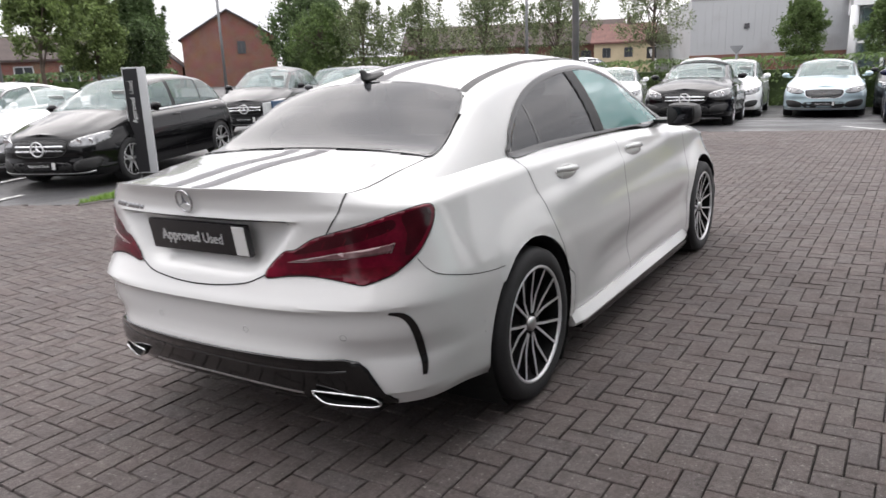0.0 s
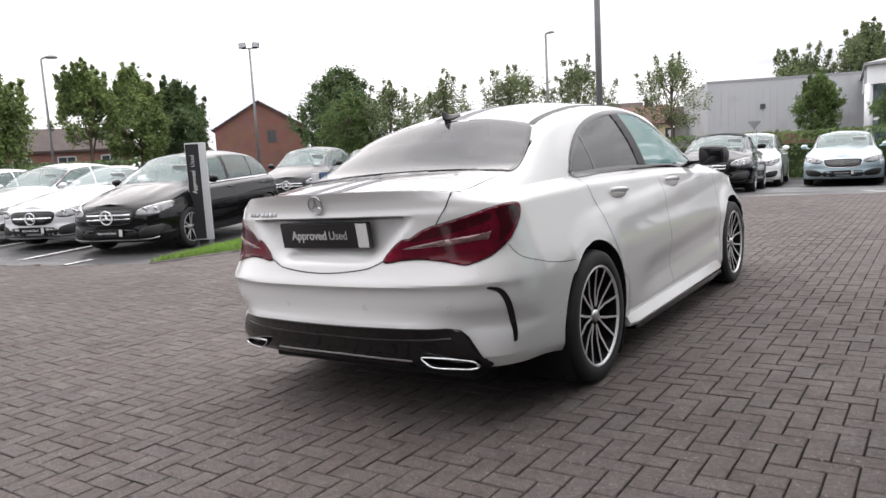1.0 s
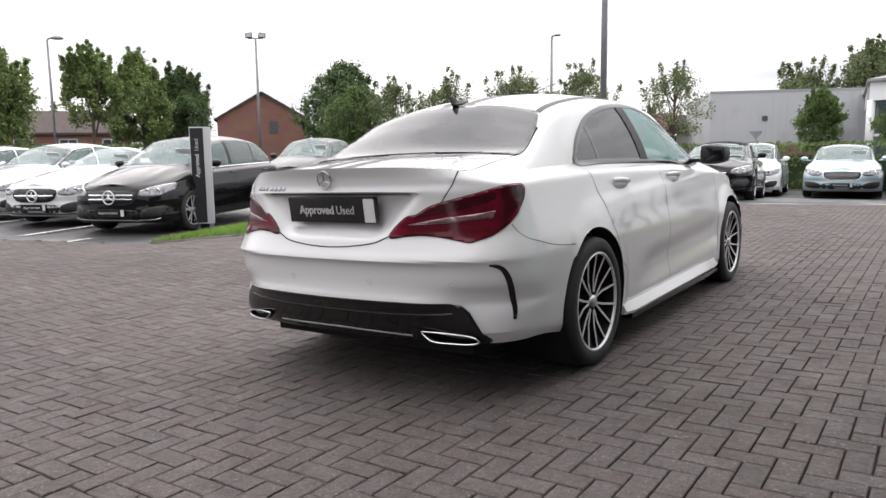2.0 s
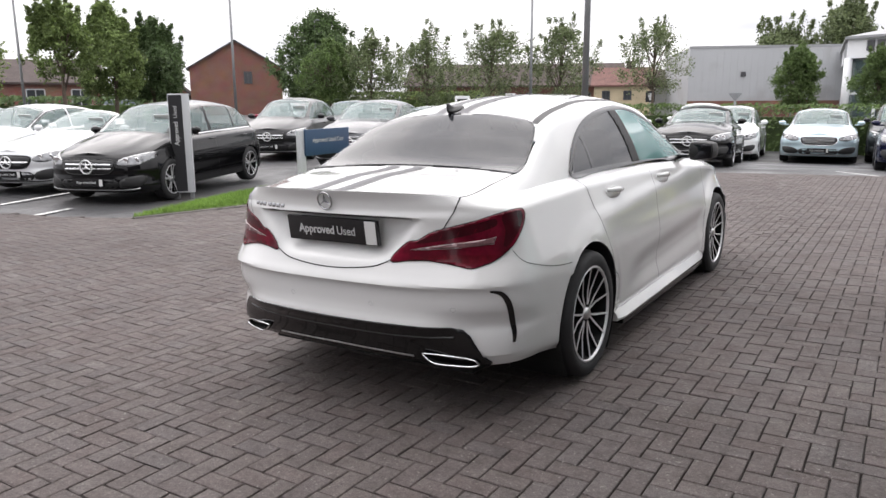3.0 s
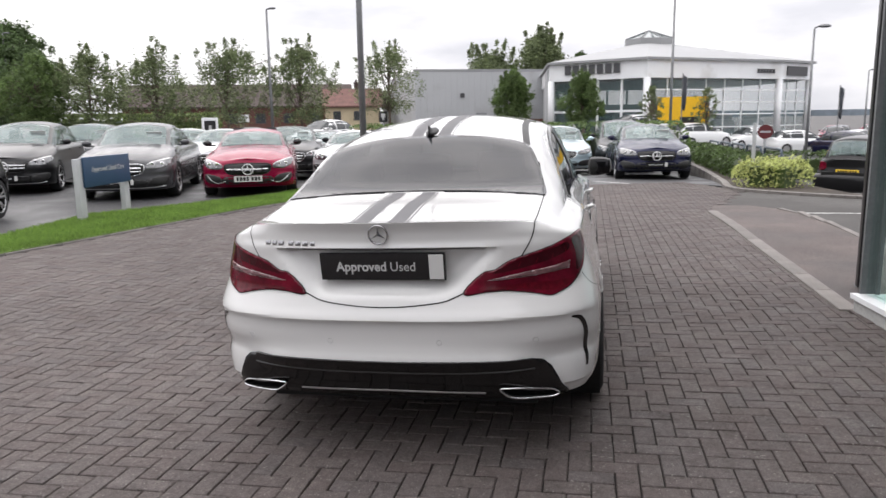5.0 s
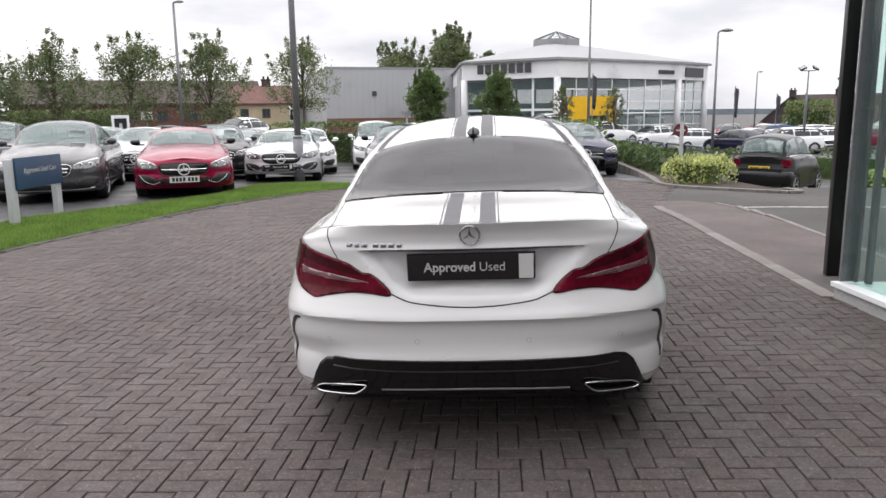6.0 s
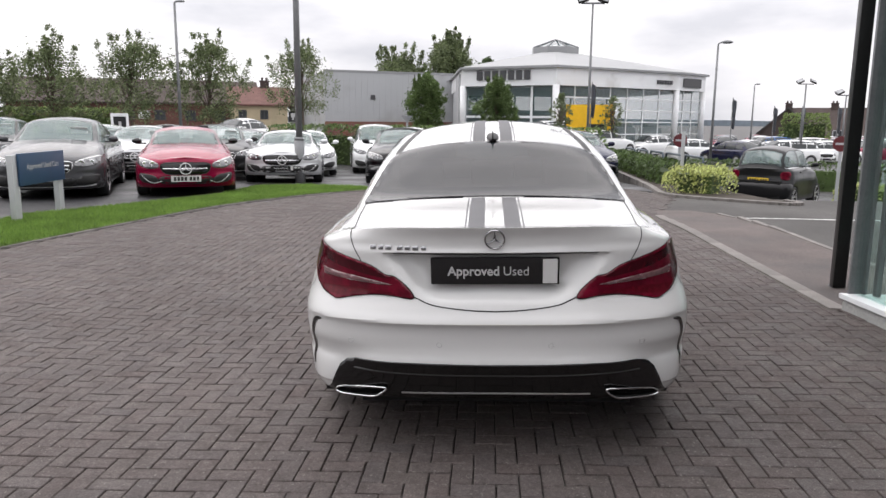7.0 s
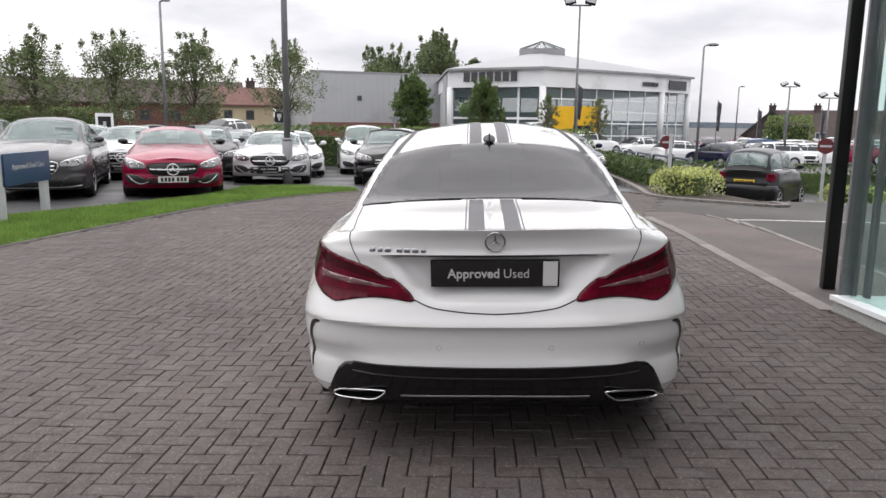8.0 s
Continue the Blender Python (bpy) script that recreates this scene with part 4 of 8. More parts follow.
def marking(pts, w, label):
    bm = bmesh.new()
    for (xa, ya), (xb, yb) in zip(pts, pts[1:]):
        k = math.hypot(xb - xa, yb - ya)
        nx, ny = -(yb - ya) / k * w / 2, (xb - xa) / k * w / 2
        bm.faces.new([bm.verts.new((x, y, fall(x, y) + camber(x, y) - 0.003)) for x, y in ((xa + nx, ya + ny), (xa - nx, ya - ny), (xb - nx, yb - ny), (xb + nx, yb + ny))])
    bmesh.ops.recalc_face_normals(bm, faces=bm.faces)
    tagged(obj("road_marking", bm, M["line"]), label, "marking", kind="structure")


marking([(0.9, 14.35), (2.3, 12.7)], 0.09, "worn white painted line on the asphalt")
marking([(2.35, 12.55), (3.1, 12.3)], 0.09, "worn white painted line on the asphalt")
for x, y in ((-9.3, 3.1), (-11.8, 3.2), (-14.2, 3.0)):
    marking([(x, y), (x - 1.75, y + 4.6)], 0.08, "worn white parking bay line")
marking([(-7.6, 2.75), (-8.15, 3.62)], 0.09, "worn white parking bay line")
marking([(3.80, 8.44), (4.4, 8.48), (5.2, 8.45), (6.4, 8.44), (12, 8.2)], 0.085, "white painted road line")


# ---- sales building beside the paving ----
def glazed_wall(name, a, b, z0, z1, bays, glass_m, frame_m, parent, bar=0.06, rails=()):
    """Panes and mullions between two plan points."""
    (xa, ya), (xb, yb) = a, b
    L, ang = math.hypot(xb - xa, yb - ya), math.degrees(math.atan2(yb - ya, xb - xa))
    at = pose(xa, ya, 0, 0, 0, ang)
    for k in range(bays):
        bm = bmesh.new()
        box(bm, L * k / bays + bar / 2, L * (k + 1) / bays - bar / 2, -0.012, 0.012, z0, z1)
        o = part("pane", bm, glass_m, parent)
        o.matrix_local, o.visible_shadow = at, False
    for k in range(bays + 1):
        bm = bmesh.new()
        box(bm, L * k / bays - bar / 2, L * k / bays + bar / 2, -0.05, 0.05, z0, z1)
        part("mullion", bm, frame_m, parent).matrix_local = at
    for z in rails:
        bm = bmesh.new()
        box(bm, 0.05, L - 0.05, -0.045, 0.045, z - bar / 2, z + bar / 2)
        part("transom", bm, frame_m, parent).matrix_local = at


def near_showroom():
    h = empty("sales_building", pose(0, 0, 0), "glass-fronted sales building with a black corner post and pale plinth", "building")
    bm = bmesh.new()
    prism(bm, [(2.615, 2.60), (2.76, 1.1), (9.7, 0.4), (9.7, 2.05)], -0.05, 0.155)
    part("plinth", bm, M["concrete"], h, "weathered grey concrete plinth")
    bm = bmesh.new()
    prism(bm, [(2.595, 2.625), (2.74, 1.08), (9.72, 0.38), (9.72, 2.08)], 0.155, 0.19)
    part("ledge", bm, M["render_white"], h, "white painted ledge of the plinth")
    bm = bmesh.new()
    prism(bm, [(2.72, 2.56), (2.85, 1.2), (9.6, 0.5), (9.6, 2.0)], 0.19, 0.20)
    part("inner_floor", bm, M["pale_floor"], h, "pale blue-green tiled floor")
    glazed_wall("front", (2.68, 2.57), (2.82, 1.15), 0.20, 3.9, 1, M["near_glass"], M["galv"], h, 0.022)
    glazed_wall("side", (2.74, 2.585), (9.5, 2.06), 0.20, 3.9, 4, M["near_glass"], M["galv"], h, 0.022)
    bm = bmesh.new()
    box(bm, -0.05, 0.05, -0.055, 0.055, 0.0, 4.2, 0.008, m=pose(2.93, 3.36, 0, 0, 0, -10))
    part("corner_post", bm, M["dark_metal"], h, "black steel corner post", 30)
    bm = bmesh.new()
    box(bm, -0.07, 0.07, -0.075, 0.075, 0.0, 0.078, 0.004, m=pose(2.935, 3.36, 0, 0, 0, -10))
    part("post_foot", bm, M["dark_metal"], h)
    bm = bmesh.new()
    box(bm, -0.018, 0.018, -0.03, 0.03, 0.19, 3.9, 0.004, m=pose(2.80, 2.50, 0, 0, 0, -6))
    part("glazing_fin", bm, M["galv"], h, "slim grey metal glazing fin", 30)
    # The next unseen walls are added to keep light off the car's flank.
    bm = bmesh.new()
    prism(bm, [(2.9, 1.0), (9.5, 0.35), (9.5, 0.5), (2.92, 1.13)], 0.2, 3.9)
    part("back_wall", bm, M["charcoal"], h, "unseen charcoal wall kept dark to dim the light")
    bm = bmesh.new()
    prism(bm, [(2.86, 3.5), (2.55, 1.0), (3.9, 0.8), (3.9, -0.35), (9.7, -0.35), (9.7, 3.0)], 4.25, 5.6)
    part("upper_wall", bm, M["charcoal"], h, "unseen charcoal upper wall added to block sky light")
    bm = bmesh.new()
    box(bm, 4.9, 5.05, 0.9, 2.3, 0.2, 3.9)
    part("partition", bm, M["charcoal"], h, "unseen dark inner wall added to block light")
    # Unseen dark glazing, added to close the gap to the block behind.
    glazed_wall("added_dark_glazing", (3.9, 0.86), (3.9, -0.3), 0.05, 4.25, 2, M["show_glass_dark"], M["dark_metal"], h, 0.06, (2.2,))
    bm = bmesh.new()
    prism(bm, [(2.80, 3.55), (2.5, 0.95), (9.8, 0.3), (9.8, 3.1)], 3.9, 4.25)
    part("roof", bm, M["roof_metal"], h)


M["charcoal"] = mat("charcoal_wall_panels", (0.14, 0.14, 0.145), 0.5, vary=0.08, vscale=0.5, grain=0.05)
M["show_glass_dark"] = mat("dark_window_glass", (0.05, 0.055, 0.06), 0.08, vary=0.2, vscale=0.8)
M["pale_floor"] = mat("pale_floor_tiles", (0.50, 0.60, 0.58), 0.3, vary=0.05, vscale=2, grain=0.04)
near_showroom()


def unseen_light_blocker():
    """Unseen building beside the walk, added to darken the car's flank and rear."""
    h = empty("dealer_building", pose(0, 0, 0), "unseen dark grey and glass building added to hold back light", "building")
    bm = bmesh.new()
    prism(bm, [(3.9, -0.3), (3.9, -9.0), (16.0, -9.0), (16.0, -0.3)], -0.1, 5.6)
    part("wall", bm, M["charcoal"], h)
    # Invented block behind the walk, keeps low sky light off the car's tail.
    bm = bmesh.new()
    box(bm, -14, 3.9, -22, -13.5, -0.1, 3.6)
    part("rear_wing", bm, M["charcoal"], h)
    for k in range(3):
        bm = bmesh.new()
        box(bm, 3.84, 3.9, -8.6 + 2.75 * k, -6.15 + 2.75 * k, 0.1, 3.4)
        part("window", bm, M["show_glass_dark"], h)
    bm = bmesh.new()
    prism(bm, [(3.7, -0.1), (3.7, -9.1), (16.2, -9.1), (16.2, -0.1)], 5.6, 6.0)
    part("roof", bm, M["roof_metal"], h)


unseen_light_blocker()


# ---- far dealership ----
def far_showroom():
    h = empty("glass_showroom", pose(0, 0, 0), "white and glass car showroom with a low conical roof", "building")
    A, B, C, D = (-1.9, 51.9), (4.6, 48.8), (14.5, 55.8), (17.3, 58.6)
    E, F = (12.0, 72.0), (-3.5, 68.0)
    ring = [A, B, C, D, E, F]
    bm = bmesh.new()
    prism(bm, ring, -1.5, -0.45)
    part("base_slab", bm, M["concrete"], h)
    mid = (5.6, 62.0)

    def grow(p, k):
        return (mid[0] + (p[0] - mid[0]) * k, mid[1] + (p[1] - mid[1]) * k)

    for p, q in zip(ring, ring[1:] + ring[:1]):
        bm = bmesh.new()
        o, i = 1.012, 0.97
        lo = [grow(p, o), grow(q, o), grow(q, i), grow(p, i)]
        prism(bm, lo, 3.92, 5.1)
        bmesh.ops.recalc_face_normals(bm, faces=bm.faces)
        part("fascia", bm, M["render_white"], h, "white fascia panel")
        bm = bmesh.new()
        prism(bm, [grow(p, 1.035), grow(q, 1.035), grow(q, 0.95), grow(p, 0.95)], 5.1, 5.26)
        bmesh.ops.recalc_face_normals(bm, faces=bm.faces)
        part("eave_trim", bm, M["roof_metal"], h)
    top = [grow(p, 0.16) for p in ring]
    for k in range(6):
        p, q = grow(ring[k], 1.03), grow(ring[(k + 1) % 6], 1.03)
        bm = bmesh.new()
        vs = [bm.verts.new((*p, 5.26)), bm.verts.new((*q, 5.26)), bm.verts.new((*top[(k + 1) % 6], 7.15)), bm.verts.new((*top[k], 7.15))]
        f = bm.faces.new(vs)
        r = bmesh.ops.extrude_face_region(bm, geom=[f])
        bmesh.ops.translate(bm, vec=(0, 0, -0.08), verts=[v for v in r["geom"] if isinstance(v, bmesh.types.BMVert)])
        bmesh.ops.recalc_face_normals(bm, faces=bm.faces)
        part("roof_slope", bm, M["roof_metal"], h)
    bm = bmesh.new()
    n = 8
    lo = [(mid[0] + 2.05 * math.cos(2 * math.pi * (k + 0.5) / n), mid[1] + 2.05 * math.sin(2 * math.pi * (k + 0.5) / n)) for k in range(n)]
    prism(bm, lo, 6.9, 7.62)
    part("cupola", bm, M["roof_metal"], h)
    bm = bmesh.new()
    ap = bm.verts.new((*mid, 8.35))
    vs = [bm.verts.new((x * 1.0, y, 7.62)) for x, y in lo]
    for k in range(n):
        bm.faces.new((vs[k], vs[(k + 1) % n], ap))
    part("roof_lantern", bm, M["show_glass"], h, "glazed roof lantern")
    for k in range(n):
        bm = bmesh.new()
        cyl(bm, (*lo[k], 7.62), (*mid, 8.36), 0.06, seg=6)
        part("lantern_rib", bm, M["galv"], h)
    glazed_wall("left", grow(A, 0.985), grow(B, 0.985), -0.45, 3.95, 4, M["show_glass"], M["render_white"], h, 0.16, (1.75,))
    glazed_wall("right", grow(B, 0.985), grow(C, 0.985), -0.45, 3.95, 7, M["show_glass"], M["render_white"], h, 0.085, (0.55, 1.45, 2.3, 3.15))
    glazed_wall("end", grow(C, 0.985), grow(D, 0.985), -0.45, 3.95, 3, M["show_glass"], M["render_white"], h, 0.085, (0.55, 1.45, 2.3, 3.15))
    for p in (A, B, C, D):
        bm = bmesh.new()
        q = grow(p, 1.0)
        cyl(bm, (*q, -0.5), (*q, 3.95), 0.24, seg=16)
        part("column", bm, M["render_white"], h, "round white column", 40)
    bm = bmesh.new()
    prism(bm, [(5.3, 48.45), (8.5, 48.05), (8.55, 48.4), (5.35, 48.8)], -0.75, 2.6)
    part("yellow_wall", bm, M["yellow_panel"], h, "bright yellow display wall")
    bm = bmesh.new()
    prism(bm, [(6.7, 48.24), (7.9, 48.09), (7.91, 48.12), (6.71, 48.27)], -0.75, 1.3)
    part("wall_niche", bm, M["sign_black"], h)
    bm = bmesh.new()
    prism(bm, [grow(E, 0.93), grow(F, 0.93), grow(F, 0.95), grow(E, 0.95)], -0.45, 2.5)
    part("back_wall", bm, M["concrete"], h)
    glazed_wall("back", grow(E, 0.945), grow(F, 0.945), 2.5, 3.8, 8, M["show_glass"], M["galv"], h, 0.16)
    bm = bmesh.new()
    prism(bm, [grow(p, 0.94) for p in ring], 3.8, 3.9)
    part("inner_ceiling", bm, M["render_white"], h)
    for x in (-0.6, 1.3, 10.5, 12.6):
        bm = bmesh.new()
        box(bm, x, x + 1.6, 58.5, 60.2, -0.45, 1.05, 0.2)
        box(bm, x + 0.2, x + 1.4, 58.8, 59.9, 1.0, 1.5, 0.15)
        part("display_block", bm, M["silver_paint"] if x > 5 else M["graphite_paint"], h, "car on show behind the glass", 40)
    # name boards as plain bars
    dx, dy = B[0] - A[0], B[1] - A[1]
    for k in range(7):
        t = 0.17 + k * 0.084
        bm = bmesh.new()
        box(bm, 0, 0.46, -0.06, 0.0, 0, 0.66)
        part("name_bar", bm, M["sign_char"], h, "plain dark bar in place of a letter").matrix_local = pose(*grow((A[0] + dx * t, A[1] + dy * t), 1.016), 4.32, 0, 0, math.degrees(math.atan2(dy, dx)))
    dx, dy = C[0] - B[0], C[1] - B[1]
    for k in range(6):
        t = 0.80 + k * 0.024
        bm = bmesh.new()
        box(bm, 0, 0.2, -0.06, 0.0, 0, 0.30)
        part("name_bar", bm, M["sign_char"], h, "plain dark bar in place of a letter").matrix_local = pose(*grow((B[0] + dx * t, B[1] + dy * t), 1.016), 4.3, 0, 0, math.degrees(math.atan2(dy, dx)))
    dx, dy = D[0] - C[0], D[1] - C[1]
    bm = bmesh.new()
    box(bm, 0, 2.6, -0.06, 0.0, 0, 0.7)
    part("end_board", bm, M["sign_char"], h, "dark name board").matrix_local = pose(*grow((C[0] + dx * 0.15, C[1] + dy * 0.15), 1.016), 4.15, 0, 0, math.degrees(math.atan2(dy, dx)))


M["sign_char"] = mat("dark_grey_sign_letters", (0.07, 0.07, 0.075), 0.4, 0.3, grain=0.05)
far_showroom()


def clad_hall():
    h = empty("warehouse_hall", pose(0, 0, 0), "long grey metal-clad hall with a low brick base", "building")
    a, b = (-14.6, 62.6), (-3.4, 67.6)
    L, ang = math.hypot(b[0] - a[0], b[1] - a[1]), math.degrees(math.atan2(b[1] - a[1], b[0] - a[0]))
    at = pose(*a, 0, 0, 0, ang)
    bm = bmesh.new()
    box(bm, 0, L, 0, 14, -0.6, 5.7)
    part("core", bm, M["cladding"], h).matrix_local = at
    n = 22
    for k in range(n):
        bm = bmesh.new()
        box(bm, L * k / n + 0.003, L * (k + 1) / n - 0.003, -0.05, 0.0, 1.3, 5.62, 0.006)
        part("panel", bm, M["cladding"], h).matrix_local = at
    bm = bmesh.new()
    box(bm, -0.05, L + 0.05, -0.08, 0.3, 5.62, 5.84)
    part("parapet_cap", bm, M["roof_metal"], h).matrix_local = at
    bm = bmesh.new()
    box(bm, -0.03, L, -0.09, 0.0, -0.6, 1.3)
    part("brick_base", bm, M["brick"], h, "red brick base course").matrix_local = at
    bm = bmesh.new()
    box(bm, 4.2, 4.6, -0.16, -0.05, 3.3, 3.7, 0.02)
    part("wall_vent", bm, M["sign_char"], h).matrix_local = at
    bm = bmesh.new()
    cyl(bm, (8.4, -0.12, 0), (8.4, -0.12, 5.6), 0.07, seg=8)
    part("downpipe", bm, M["galv"], h).matrix_local = at
    # the link to the showroom
    bm = bmesh.new()
    prism(bm, [(-3.4, 67.6), (-2.3, 53.4), (-1.6, 53.4), (-2.4, 68.0)], -0.6, 4.95)
    bmesh.ops.recalc_face_normals(bm, faces=bm.faces)
    part("link_wall", bm, M["cladding"], h)


clad_hall()


def gable_house(name, m, w, d, eave, ridge, wall, roof, label, windows=(), chimney=False, gable_front=True, group=""):
    """A house whose front faces -y: gable or eaves to the front."""
    h = empty(name, m, label, "house", group)
    bm = bmesh.new()
    if gable_front:
        prof = [(-w / 2, -1), (w / 2, -1), (w / 2, eave), (0, ridge), (-w / 2, eave)]
        fr, bk = [bm.verts.new((x, 0, z)) for x, z in prof], [bm.verts.new((x, d, z)) for x, z in prof]
    else:
        prof = [(0, -1), (d, -1), (d, eave), (d / 2, ridge), (0, eave)]
        fr, bk = [bm.verts.new((-w / 2, y, z)) for y, z in prof], [bm.verts.new((w / 2, y, z)) for y, z in prof]
    bm.faces.new(fr)
    bm.faces.new(bk[::-1])
    for k in range(5):
        bm.faces.new((fr[k], fr[(k + 1) % 5], bk[(k + 1) % 5], bk[k]))
    bmesh.ops.recalc_face_normals(bm, faces=bm.faces)
    part("wall", bm, wall, h)
    o, t = 0.35, 0.16
    half = (w if gable_front else d) / 2
    sl = (ridge - eave) / half
    for s in (1, -1):
        bm = bmesh.new()
        pr = [(0, ridge), (s * (half + o), eave - sl * o), (s * (half + o), eave - sl * o + t), (0, ridge + t)]
        ends = (-o, d + o) if gable_front else (-w / 2 - o, w / 2 + o)
        rings = [[bm.verts.new((x, e, z) if gable_front else (e, x + half, z)) for x, z in pr] for e in ends]
        bm.faces.new(rings[0])
        bm.faces.new(rings[1][::-1])
        for k in range(4):
            bm.faces.new((rings[0][k], rings[0][(k + 1) % 4], rings[1][(k + 1) % 4], rings[1][k]))
        bmesh.ops.recalc_face_normals(bm, faces=bm.faces)
        part("roof", bm, roof, h)
        if gable_front:
            bm = bmesh.new()
            rr = [[bm.verts.new((x, e, z - 0.12)) for x, z in ((0, ridge + 0.1), (s * (half + o), eave - sl * o + 0.1), (s * (half + o), eave - sl * o + 0.28), (0, ridge + 0.28))] for e in (-o - 0.03, -o)]
            bm.faces.new(rr[0])
            bm.faces.new(rr[1][::-1])
            for k in range(4):
                bm.faces.new((rr[0][k], rr[0][(k + 1) % 4], rr[1][(k + 1) % 4], rr[1][k]))
            bmesh.ops.recalc_face_normals(bm, faces=bm.faces)
            part("bargeboard", bm, M["sign_char"], h)
    for x, z, ww, wh in windows:
        bm = bmesh.new()
        box(bm, x - ww / 2, x + ww / 2, -0.02, 0.06, z, z + wh)
        win = part("window", bm, M["show_glass_dark"], h)
        bm = bmesh.new()
        for q in ((x - ww / 2 - 0.05, x - ww / 2 + 0.04, z, z + wh), (x + ww / 2 - 0.04, x + ww / 2 + 0.05, z, z + wh), (x - ww / 2, x + ww / 2, z + wh - 0.04, z + wh + 0.05), (x - 0.03, x + 0.03, z, z + wh), (x - ww / 2 - 0.08, x + ww / 2 + 0.08, z - 0.08, z)):
            box(bm, q[0], q[1], -0.05, 0.0, q[2], q[3])
        part("window_frame", bm, M["sign_grey"] if ww > 1.15 else M["sign_char"], win)
    if chimney:
        bm = bmesh.new()
        cx, cy = (0.0, d * 0.5) if gable_front else (w * 0.12, d / 2)
        box(bm, cx - 0.45, cx + 0.45, cy - 0.3, cy + 0.3, ridge - 0.3, ridge + 0.7)
        box(bm, cx - 0.52, cx + 0.52, cy - 0.37, cy + 0.37, ridge + 0.68, ridge + 0.8)
        for q in (-0.22, 0.22):
            cyl(bm, (cx + q, cy, ridge + 0.8), (cx + q, cy, ridge + 1.1), 0.11, seg=8)
        part("chimney", bm, M["tile_roof"], h)
    return h


HOUSES = "houses behind the car park"
gable_house("brick_house", pose(-65.4, 58.2, 0, 0, 0, 48), 10.4, 11, 5.3, 8.35, M["brick"], M["tile_roof"], "red brick house with a brown tiled gable roof", [(1.3, 3.6, 0.85, 1.3)], group=HOUSES)
gable_house("brick_annexe", pose(-71.6, 53.0, 0, 0, 0, 48), 5.0, 9, 2.4, 4.6, M["brick"], M["tile_roof"], "low red brick annexe with a tiled roof", group=HOUSES)
gable_house("brick_terrace", pose(-36, 71.5, 0, 0, 0, 24), 24, 8, 3.1, 5.4, M["brick_low"], M["tile_roof"], "brown-roofed brick terrace behind trees", [(x, 1.3, 1.0, 0.95) for x in (-10, -7, -4, -1, 2, 5, 8, 10.5)], gable_front=False, group=HOUSES)
gable_house("cream_house", pose(-23.0, 70.2, 0, 0, 0, 18), 5.6, 7, 2.9, 4.6, M["render_cream"], M["tile_red"], "cream rendered house with a red tiled roof", [(-1.6, 1.5, 0.7, 0.8), (0.5, 1.5, 0.7, 0.8)], True, False, group=HOUSES)
gable_house("brown_house", pose(-17.5, 74.0, 0, 0, 0, 14), 6.5, 7, 2.8, 4.4, M["concrete"], M["tile_roof"], "grey rendered house with a brown tiled roof", gable_front=False, group=HOUSES)
gable_house("left_terrace", pose(-54.0, 26.0, 0, 0, 0, 62), 13, 8, 2.9, 4.6, M["brick"], M["tile_roof"], "red brick bungalows with brown tiled roofs", [(x, 1.2, 1.2, 1.2) for x in (-4, -1, 2, 5)], gable_front=False, group=HOUSES)
gable_house("left_house", pose(-55.0, 16.5, 0, 0, 0, 66), 8, 8, 3.4, 6.4, M["concrete"], M["tile_roof"], "grey rendered house with a brown tiled roof", [(x, 1.6, 1.1, 1.2) for x in (-2, 1.5)], gable_front=False, group=HOUSES)
for i, (x, y) in enumerate(((40.5, 100), (44.9, 98.6), (53.4, 95.2))):
    gable_house("brown_roofed_house", pose(x, y, -1, 0, 0, -22), 9.2, 8, 0.2, 4.5, M["brick_low" if i else "tile_roof"], M["tile_roof"], "far house with a brown tiled roof and chimney", [(-2, 0.6, 1.2, 1.0), (1.6, 0.6, 1.2, 1.0)][: 2 if i else 0], True, i == 0, group="far row of houses")
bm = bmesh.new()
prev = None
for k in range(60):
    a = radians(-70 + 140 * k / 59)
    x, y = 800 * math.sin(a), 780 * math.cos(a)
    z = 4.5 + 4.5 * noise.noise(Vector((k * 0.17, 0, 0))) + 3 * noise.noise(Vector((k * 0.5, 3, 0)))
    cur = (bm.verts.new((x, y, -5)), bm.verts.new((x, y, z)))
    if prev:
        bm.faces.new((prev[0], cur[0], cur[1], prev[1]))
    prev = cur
tagged(obj("backdrop", bm, M["far_hill"]), "low hills on the horizon, haze tinted into their colour", "hills", kind="structure")


# ---- lamp posts, signs, rails ----
def post(bm, x, y, h, r0, r1, z=0.0, seg=14):
    cyl(bm, (x, y, z), (x, y, h), r0, r1, seg)


